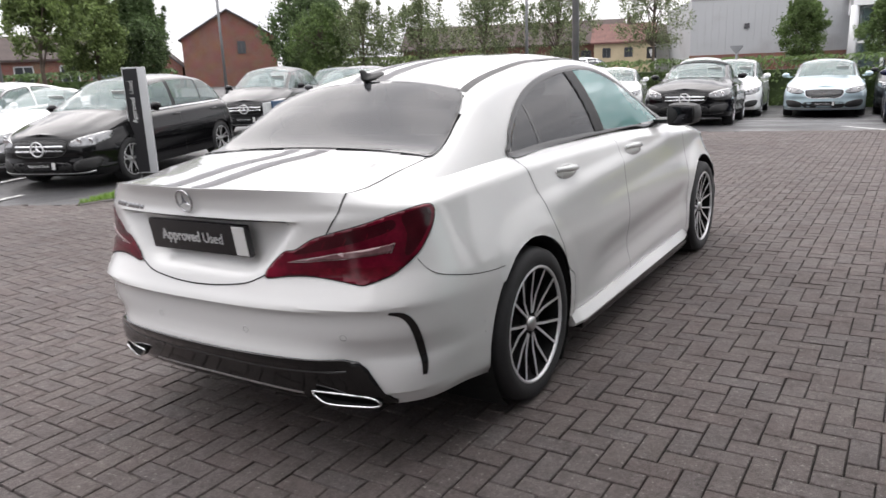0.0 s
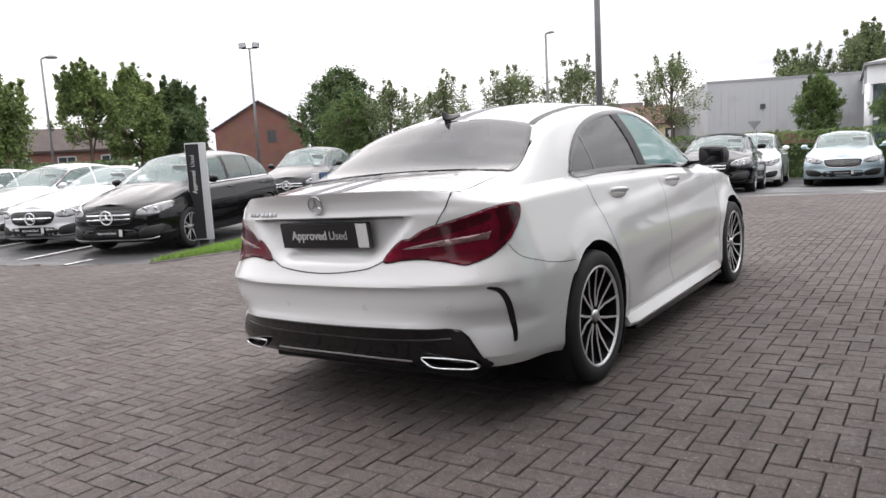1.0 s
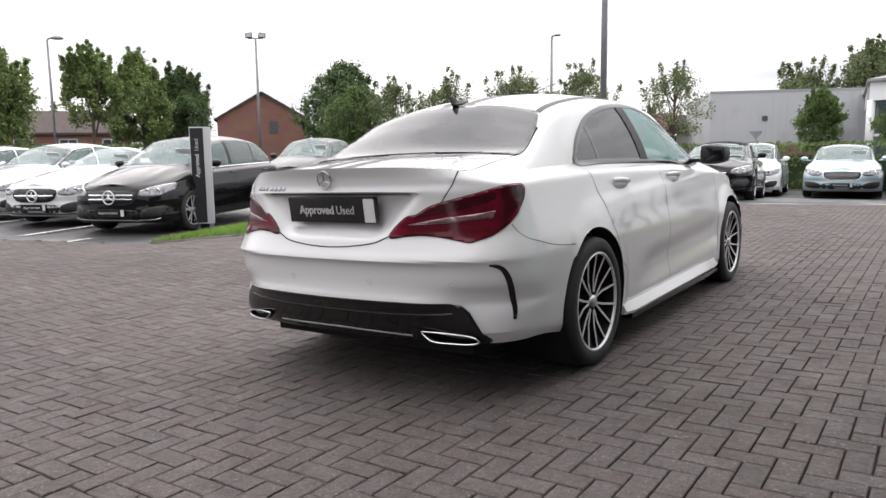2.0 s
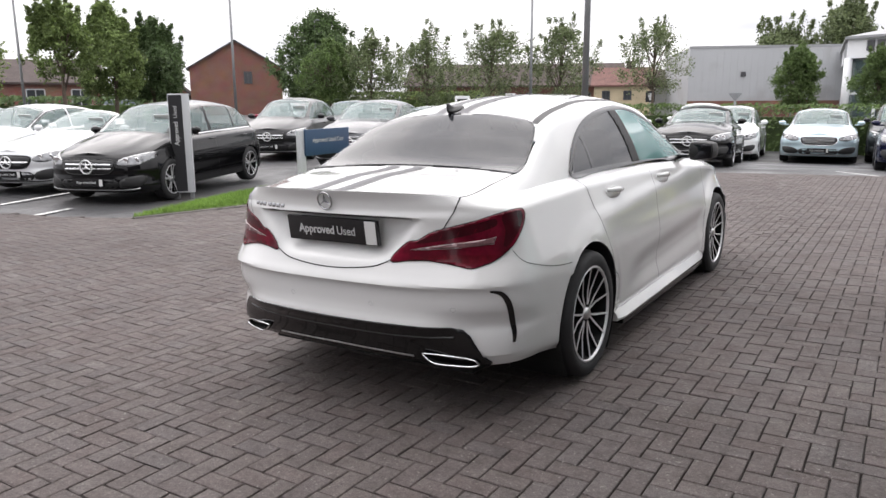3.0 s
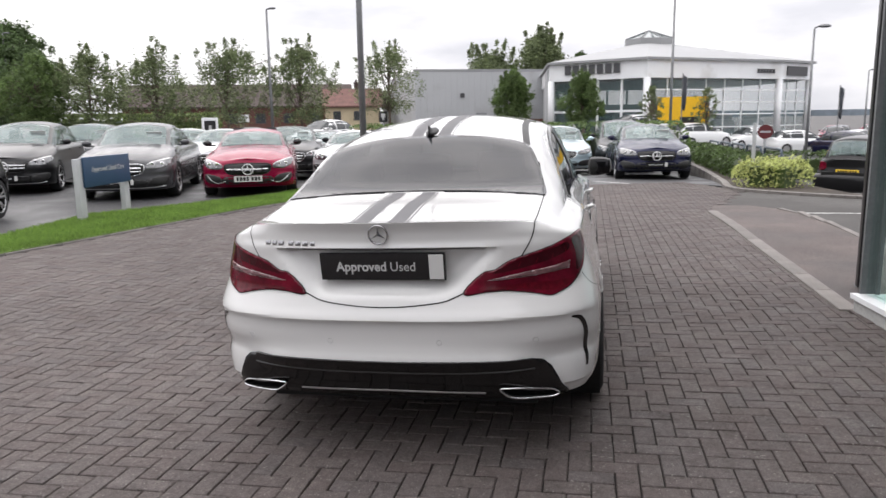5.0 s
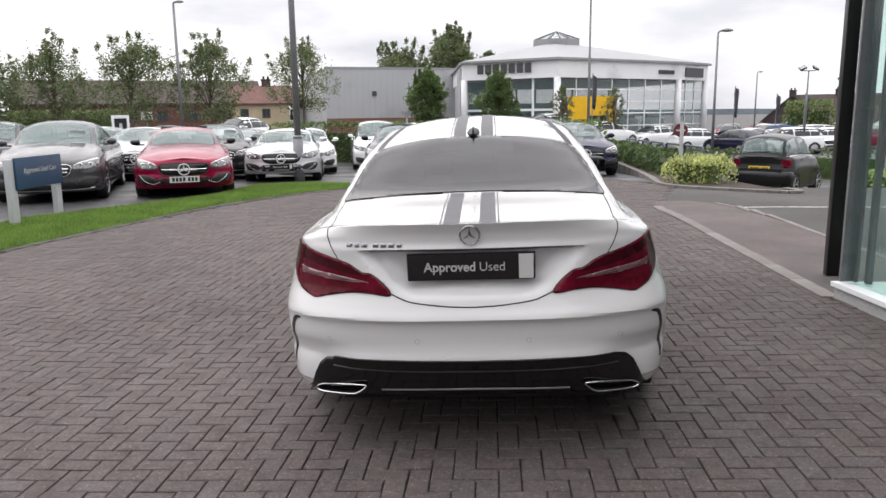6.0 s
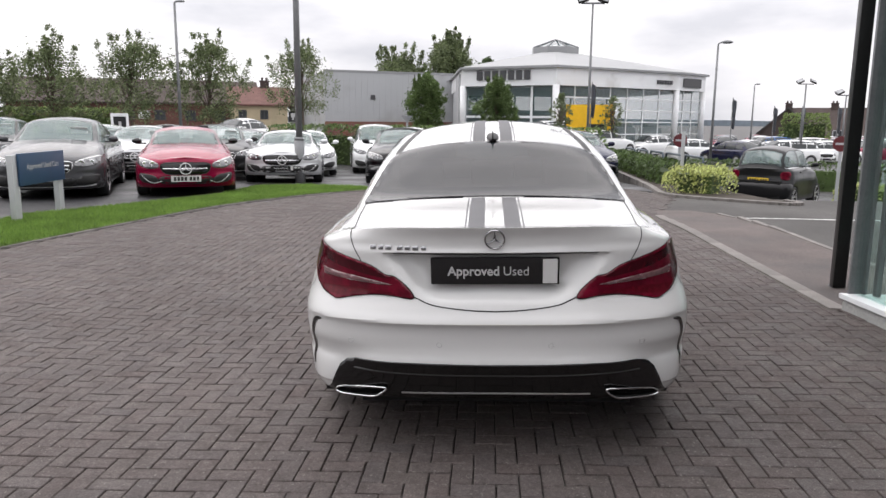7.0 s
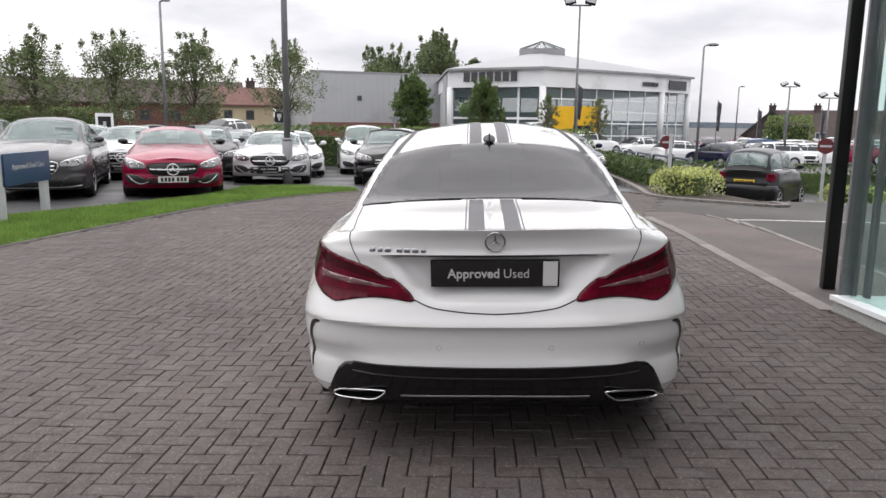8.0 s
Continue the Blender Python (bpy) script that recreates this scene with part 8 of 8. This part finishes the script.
        ribbon(bm, c_front, [(-gw, g1 - 0.02), (-gw * 0.4, g1 + 0.01), (gw * 0.4, g1 + 0.01), (gw, g1 - 0.02), (gw * 0.82, g0 + 0.02), (0, g0), (-gw * 0.82, g0 + 0.02)], 0.013, 0.006, True, False, 3, 0.004)
        part("grille_surround", bm, M["chrome"] if grille == "mesh" or kind == "saloon" else M["satin_black"], gr)
        if grille == "bars":
            for zz in ((g0 + g1) / 2 + 0.035, (g0 + g1) / 2 - 0.03):
                bm = bmesh.new()
                ribbon(bm, c_front, [(-gw * 0.88, zz), (0, zz + 0.004), (gw * 0.88, zz)], 0.024, 0.010, False, False, 6, 0.008)
                part("grille_bar", bm, M["chrome"], gr)
        if grille in ("bars", "single"):
            if grille == "single":
                bm = bmesh.new()
                ribbon(bm, c_front, [(-gw * 0.9, (g0 + g1) / 2), (gw * 0.9, (g0 + g1) / 2)], 0.03, 0.010, False, False, 8, 0.01)
                part("grille_bar", bm, M["chrome"], gr)
            bm = bmesh.new()
            star_emblem(bm, 0.10)
            p = c_front(0, (g0 + g1) / 2, 0.034)
            bmesh.ops.transform(bm, matrix=Matrix.Translation(p) @ pose(0, 0, 0, 0, 0, 180), verts=bm.verts)
            part("badge", bm, M["rim_face"], gr, "round bright metal badge", 60)
        else:
            bm = bmesh.new()
            for i in range(-7, 8):
                ribbon(bm, c_front, [(i * 0.05 - 0.02, g0 + 0.03), (i * 0.05 + 0.02, g1 - 0.03)], 0.006, 0.006, False, False, 2)
            part("grille_mesh", bm, M["satin_metal"], gr)
            bm = bmesh.new()
            p = c_front(0, (g0 + g1) / 2, 0.012)
            cyl(bm, p, p + Vector((0, 0.01, 0)), 0.04, seg=20)
            part("badge", bm, M["chrome"], gr, "round chrome badge")
    lz = zn - 0.10
    for sd in (False, True):
        bm = bmesh.new()
        patch(bm, c_front, smooth_line([(gw + 0.04, lz - 0.105), (gw + 0.055, lz - 0.025), (gw + 0.19, lz + 0.03), (W - 0.10, lz + 0.075), (W - 0.06, lz + 0.035), (W - 0.085, lz - 0.055), (gw + 0.22, lz - 0.125)], 3, True), 0.035, 0.004, 0.012, sd)
        lamp = part("headlamp", bm, M["head_lens"], car, "clear headlamp with chrome inside", 40)
        if fine:
            for xx, rr in ((gw + 0.14, 0.05), (W - 0.2, 0.044)):
                bm = bmesh.new()
                p = c_front(xx, lz - 0.04, 0.0045)
                lathe(bm, [(rr, 0), (rr * 0.85, 0.006), (rr * 0.6, 0.004), (0.0001, 0.002)], 14, "z")
                bmesh.ops.transform(bm, matrix=Matrix.Translation((-p.x if sd else p.x, p.y, p.z)) @ pose(0, 0, 0, -90), verts=bm.verts)
                part("projector", bm, M["chrome"], lamp)
            bm = bmesh.new()
            ribbon(bm, c_front, [(gw + 0.05, lz - 0.035), (gw + 0.18, lz + 0.018), (W - 0.11, lz + 0.062)], 0.014, 0.0055, False, sd, 5)
            part("light_guide", bm, M["plate_white"], lamp, "white daytime light strip")
        bm = bmesh.new()
        patch(bm, c_front, smooth_line([(0.49, 0.275), (0.53, 0.40), (W - 0.13, 0.45), (W - 0.085, 0.38), (W - 0.17, 0.28)], 3, True), 0.05, 0.003, 0.01, sd)
        part("side_intake", bm, M["satin_black"], car, "", 40)
        if fine:
            bm = bmesh.new()
            if kind == "roadster":
                ribbon(bm, c_front, [(0.42, 0.315), (0.56, 0.275), (W - 0.22, 0.335), (W - 0.14, 0.42)], 0.011, 0.004, False, sd, 5, 0.003)
            else:
                ribbon(bm, c_front, [(0.0, 0.236), (0.35, 0.236), (0.62, 0.243), (W - 0.15, 0.262)], 0.018, 0.006, False, sd, 5, 0.006)
            part("bumper_trim", bm, M["satin_metal"] if kind in ("luxury", "saloon", "hatch", "roadster") else M["satin_black"], car)
    bm = bmesh.new()
    patch(bm, c_front, smooth_line([(-0.45, 0.28), (-0.42, 0.395), (0.42, 0.395), (0.45, 0.28), (0.3, 0.25), (-0.3, 0.25)], 2, True), 0.08, 0.003, 0.01)
    part("lower_intake", bm, M["satin_black"], car, "", 40)
    # number plates
    pl = new("front_plate")
    pl.parent = car
    p = c_front(0, 0.355, 0.016)
    pl.matrix_local = Matrix.Translation(p) @ pose(0, 0, 0, 0, 0, 180)
    bm = bmesh.new()
    box(bm, -0.26, 0.26, -0.006, 0.03, -0.0555, 0.0555, 0.003)
    part("plate_board", bm, M[plate], pl)
    if fine:
        if plate == "plate_black":
            bm = bmesh.new()
            box(bm, -0.245, -0.19, -0.0085, 0.0, -0.05, 0.05)
            bmesh.ops.scale(bm, vec=(-1, 1, 1), verts=bm.verts)
            bmesh.ops.reverse_faces(bm, faces=bm.faces)
            part("plate_flash", bm, M["plate_white"], pl)
            bm = text_mesh("Approved Used", 0.052, 0.0006)
            bmesh.ops.transform(bm, matrix=pose(-0.03, -0.0085, 0, 90), verts=bm.verts)
            part("lettering", bm, M["letter"], pl)
        else:
            for i in range(7):
                bm = bmesh.new()
                x = -0.215 + i * 0.062 + (0.025 if i > 3 else 0)
                box(bm, x, x + 0.044, -0.0085, 0.0, -0.036, 0.036)
                part("plate_bar", bm, M["plate_ink"], pl, "plain bar in place of a character")
    if tail:
        for sd in (False, True):
            bm = bmesh.new()
            patch(bm, c_rear, smooth_line([(W - 0.30, 0.78), (W - 0.30, 0.93), (W - 0.13, 0.95), (W - 0.10, 0.80), (W - 0.16, 0.74)], 3, True), 0.04, 0.012, 0.02, sd)
            part("tail_lamp", bm, M["lamp_red"], car, "red tail lamp", 50)
        bm = bmesh.new()
        p = c_rear(0, 0.72, 0.01)
        box(bm, -0.26, 0.26, p.y - 0.004, p.y + 0.03, p.z - 0.056, p.z + 0.056, 0.003)
        part("rear_plate", bm, M["plate_yellow"], car, "yellow plate with dark bars")
        for i in range(7):
            bm = bmesh.new()
            x = -0.215 + i * 0.062 + (0.025 if i > 3 else 0)
            box(bm, x, x + 0.044, p.y - 0.0065, p.y, p.z - 0.036, p.z + 0.036)
            part("plate_bar", bm, M["plate_ink"], car, "plain bar in place of a character")
        # rounded bumper that wraps round the tail
        bm = bmesh.new()
        plan = [(W * math.sin(a) * (1.0 if abs(math.sin(a)) < 0.9 else 0.985), 0.30 - 0.30 * abs(math.cos(a)) ** 0.45) for a in (radians(-90 + 180 * i / 20) for i in range(21))]
        rings = [[bm.verts.new((x * f, y + d - 0.075, zz)) for x, y in plan] for zz, f, d in ((0.24, 0.93, 0.07), (0.32, 0.975, 0.015), (0.45, 0.995, -0.015), (0.56, 0.995, -0.015), (0.63, 0.97, 0.005), (0.66, 0.94, 0.04))]
        for a, b in zip(rings, rings[1:]):
            for i in range(20):
                bm.faces.new((a[i], a[i + 1], b[i + 1], b[i]))
        bm.faces.new(rings[0][::-1])
        bm.faces.new(rings[-1])
        part("rear_bumper", bm, colour, car, "wrap-round bumper", 50)
    # mirrors, wheels, tray
    for sg in (1, -1):
        bm = bmesh.new()
        bmesh.ops.create_icosphere(bm, subdivisions=2 if fine else 1, radius=1)
        my = k["wb"] - 0.42
        bmesh.ops.transform(bm, matrix=Matrix.Translation((sg * (W + 0.035), my, k["belt"] + 0.075)) @ Matrix.Diagonal((0.10, 0.06, 0.062, 1)), verts=bm.verts)
        box(bm, sg * (W - 0.03) - 0.11, sg * (W - 0.03) + 0.09, my - 0.03, my + 0.03, k["belt"] + 0.01, k["belt"] + 0.04)
        part("door_mirror", bm, mirrors or colour, car, "", 50)
    for y in k["axles"]:
        for sg in (1, -1):
            m = pose(sg * (W - 0.115), y, k["wr"], 0, 0, 0 if sg > 0 else 180)
            if fine:
                wheel("wheel", car, m, k["wr"], 0.215, k["wr"] * 0.715, spokes, 0.18, M[rim], M["rim_dark"], 32, wide=3.0)
            else:
                e = new("wheel")
                e.parent, e.matrix_local = car, m
                bm = bmesh.new()
                lathe(bm, [(k["wr"] * 0.7, 0.10), (k["wr"], 0.09), (k["wr"], -0.1)], 16)
                part("tyre", bm, M["tyre"], e, "", 40)
                bm = bmesh.new()
                lathe(bm, [(0.0001, 0.085), (k["wr"] * 0.7, 0.095)], 16)
                part("rim", bm, M["rim_silver"], e)
    bm = bmesh.new()
    a0, a1, R = k["axles"][0], k["axles"][1], k["wr"] + 0.05
    prism(bm, [(-0.58, 0.28), (0.58, 0.28), (0.58, a0 + R), (W - 0.07, a0 + R + 0.02), (W - 0.07, a1 - R - 0.02), (0.58, a1 - R), (0.58, L - 0.3), (-0.58, L - 0.3), (-0.58, a1 - R), (-W + 0.07, a1 - R - 0.02), (-W + 0.07, a0 + R + 0.02), (-0.58, a0 + R)], 0.19, 0.30)
    box(bm, -0.57, 0.57, a0 - 0.4, a0 + 0.4, 0.25, 0.72)
    box(bm, -0.57, 0.57, a1 - 0.4, a1 + 0.4, 0.25, 0.72)
    part("underbody", bm, M["underbody"], car)
    if rails:
        for sg in (False, True):
            bm = bmesh.new()
            ribbon(bm, c_top, [(s.xr(y) - 0.02, y) for y in (k["rr"], (k["rr"] + k["rf"]) / 2, k["rf"])], 0.03, 0.012, False, sg, 6, 0.02)
            part("roof_rail", bm, M["satin_metal"], car, "", 50)
    return car


M["head_lens"] = mat("headlamp_lens", (0.15, 0.153, 0.157), 0.1, 0.6, coat=1.0, vary=0.6, vscale=12, grain=0.2)
M["fabric"] = mat("black_roof_fabric", (0.012, 0.012, 0.013), 0.85, grain=0.2, gscale=300)
ROW = "cars parked in the sales row"
parked_car("black_hatchback", "hatch", M["black_paint"], (-8.2, 3.95), 21, "black five-door family hatchback with chrome grille bars", ROW, rails=False)
parked_car("silver_cabriolet", "cabriolet", M["silver_paint"], (-10.6, 4.0), 21, "silver two-door cabriolet with its roof down", ROW, grille="single", bare=True)
parked_car("silver_saloon", "saloon", M["silver_paint"], (-12.95, 4.1), 21, "silver saloon car parked beside a cabriolet", ROW)
parked_car("white_saloon", "saloon", M["white_paint"], (-15.4, 3.6), 21, "white saloon car at the end of the row", ROW)
parked_car("graphite_hatchback", "hatch", M["graphite_paint"], (-10.9, 10.2), 27, "dark graphite family hatchback with chrome grille", ROW)
parked_car("grey_saloon", "saloon", M["grey_paint"], (-7.69, 9.38), 22, "dark grey executive saloon behind the blue sign", ROW)
parked_car("red_roadster", "roadster", M["red_paint"], (-5.55, 10.25), 22, "red two-seat roadster with white number plate", ROW, plate="plate_white", grille="single", card=False, mirrors=M["gloss_black"])
parked_car("silver_roadster", "roadster", M["silver_paint"], (-4.75, 13.75), 12, "silver roadster with a closed roof beside a lamp post", ROW, grille="single")
parked_car("black_cabriolet", "cabriolet", M["black_paint"], (-1.95, 13.8), 7, "black cabriolet with black fabric roof", ROW, top="fabric")
parked_car("ice_blue_saloon", "luxury", M["ice_paint"], (0.06, 19.1), 5, "ice blue luxury saloon with a mesh grille", ROW, grille="mesh")
parked_car("navy_coupe", "coupe", M["navy_paint"], (2.42, 15.3), 3, "navy blue saloon with chrome nose trim", ROW, grille="single")
parked_car("city_car", "micro", M["graphite_paint"], (8.58, 18.40), 141, z=-0.72, label="small dark grey two-seat city car", tail=True, card=False)
parked_car("white_hatchback", "hatch", M["white_paint"], (-2.3, 19.0), 6, "white family hatchback behind a black cabriolet", ROW, grille="single")
parked_car("dark_estate", "estate", M["graphite_paint"], (2.0, 20.6), 3, "dark estate car behind a navy saloon", ROW)
parked_car("silver_coupe", "coupe", M["silver_paint"], (-8.5, 14.3), 20, "silver coupe in the second row", ROW)
parked_car("grey_hatchback", "hatch", M["grey_paint"], (-9.3, 17.6), 20, "grey hatchback in the second row", ROW)
parked_car("graphite_saloon", "saloon", M["graphite_paint"], (-6.6, 14.6), 20, "dark graphite saloon behind a red roadster", ROW)
parked_car("white_coupe", "coupe", M["white_paint"], (-5.4, 18.8), 15, "white coupe behind a silver roadster", ROW, grille="single")
parked_car("grey_coupe", "coupe", M["grey_paint"], (-7.7, 19.8), 15, "grey coupe in the third row", ROW)
parked_car("white_saloon", "saloon", M["white_paint"], (-10.2, 15.4), 22, "white saloon in the second row", ROW)
parked_car("red_hatchback", "hatch", M["red_paint"], (-15.4, 14.6), 27, "red hatchback in the second row", ROW)
parked_car("grey_estate", "estate", M["grey_paint"], (-12.9, 15.0), 25, "grey estate car in the second row", ROW)
parked_car("white_estate", "estate", M["white_paint"], (-3.6, 21.5), 12, "white estate car in the third row", ROW)

FAR = "cars in the neighbouring car park"
far_cars = [parked_car(n, k, M[c], p, a, l, FAR, fine=False, z=fall(*p) - 0.02) for n, k, c, p, a, l in (
    ("white_hatchback", "hatch", "white_paint", (9.8, 50.3), 300, "small white hatchback in the neighbouring car park"),
    ("navy_hatchback", "hatch", "navy_paint", (14.5, 46.8), 205, "dark blue hatchback in the neighbouring car park"),
    ("silver_saloon", "saloon", "silver_paint", (18.4, 49.8), 190, "silver saloon in the neighbouring car park"),
    ("red_saloon", "saloon", "red_paint", (24.3, 49.8), 282, "red saloon in the neighbouring car park"),
    ("blue_estate", "estate", "blue_paint", (19.4, 55.2), 282, "blue estate car in the neighbouring car park"),
    ("white_estate", "estate", "white_paint", (15.9, 43.6), 278, "white estate car in the neighbouring car park"))]
for k, x, y, a in ((0, 12.3, 48.4, 285), (0, 20.6, 46.9, 283), (5, 22.2, 53.0, 285), (0, 21.2, 50.4, 190), (3, 28.0, 50.6, 285), (5, 5.9, 45.6, 305), (0, 2.6, 45.0, 310), (0, 25.4, 53.6, 282), (2, 18.0, 53.6, 200), (0, 29.0, 56.5, 282), (2, 32.0, 52.5, 280)):
    copy_thing(far_cars[k], pose(x, y, fall(x, y) - 0.02, 0, 0, a))
rnd = random.Random(8)
for i in range(21):
    src = far_cars[rnd.choice((0, 0, 5, 1, 2, 2, 3, 0))]
    x, y = (20.0 + 3.0 * (i % 7) + 2.0 * (i // 7) + rnd.uniform(-0.3, 0.3), (60.5, 66.5, 73.0)[i // 7] + rnd.uniform(-0.4, 0.4))
    copy_thing(src, pose(x, y, fall(x, y) - 0.02, 0, 0, rnd.choice((0, 180)) + rnd.uniform(-6, 6) - 20))


# ---- small signs and a far car behind the parked cars ----
def poster_stand(x, y, z, w, h, label, board, frame_m):
    e = empty("poster_stand", pose(x, y, z, 0, 0, 28), label, "sign")
    for s in (-1, 1):
        bm = bmesh.new()
        box(bm, s * w / 2 - 0.045, s * w / 2 + 0.045, -0.04, 0.04, 0, h, 0.008)
        part("post", bm, frame_m, e, "", 30)
    bm = bmesh.new()
    box(bm, -w / 2 + 0.045, w / 2 - 0.045, -0.035, 0.035, h - 0.12, h, 0.006)
    part("top_rail", bm, frame_m, e, "", 30)
    bm = bmesh.new()
    box(bm, -w / 2 + 0.045, w / 2 - 0.045, -0.012, 0.012, 0.25, h - 0.12)
    pan = part("poster", bm, board, e, "dark poster panel")
    bm = bmesh.new()
    box(bm, -0.05, 0.05, -0.018, -0.012, h - 0.75, h - 0.3)
    part("plain_mark", bm, M["letter"], pan)


def post_sign(name, x, y, z, h, poly, face, label, yaw=0):
    e = empty(name, pose(x, y, z, 0, 0, yaw), label, "sign")
    bm = bmesh.new()
    cyl(bm, (0, 0.03, 0), (0, 0.03, h), 0.035, 0.035, 10)
    part("post", bm, M["galv"], e, "", 40)
    bm = bmesh.new()
    lo = [bm.verts.new((u, -0.02, h + v)) for u, v in poly]
    hi = [bm.verts.new((u, 0.0, h + v)) for u, v in poly]
    bm.faces.new(lo)
    bm.faces.new(hi[::-1])
    for k in range(len(poly)):
        bm.faces.new((lo[k], lo[(k + 1) % len(poly)], hi[(k + 1) % len(poly)], hi[k]))
    bmesh.ops.recalc_face_normals(bm, faces=bm.faces)
    part("face", bm, face, e)
    return e


poster_stand(-13.73, 23.9, fall(-13.7, 23.9) - 0.02, 0.52, 1.62 - fall(-13.7, 23.9), "white framed poster stand with a dark poster", M["sign_black"], M["render_white"])
sq = post_sign("square_sign", -15.6, 55.4, -0.06, 1.6, [(-0.35, -0.3), (0.35, -0.3), (0.35, 0.55), (-0.35, 0.55)], M["sign_black"], "black square sign with a white mark before the hall", 15)
bm = bmesh.new()
box(bm, -0.16, 0.16, -0.028, -0.021, 1.68, 1.98)
box(bm, -0.07, 0.07, -0.028, -0.021, 1.45, 1.72)
part("plain_mark", bm, M["letter"], sq)
post_sign("square_sign", -26.6, 52.9, -0.06, 1.75, [(-0.42, -0.3), (0.42, -0.3), (0.42, 0.32), (-0.42, 0.32)], M["render_white"], "plain white sign board before the terrace", 24)
post_sign("triangle_sign", -2.9, 23.2, fall(-2.9, 23.2) - 0.05, 1.95, [(0, -0.22), (0.19, 0.0), (0.19, 0.04), (-0.19, 0.04), (-0.19, 0.0)], M["galv"], "grey back of a triangular road sign on a post", 0)


copy_thing(far_cars[0], pose(-12.2, 36.0, fall(-12.2, 36.0) - 0.02, 0, 0, 165))


lay_paving()
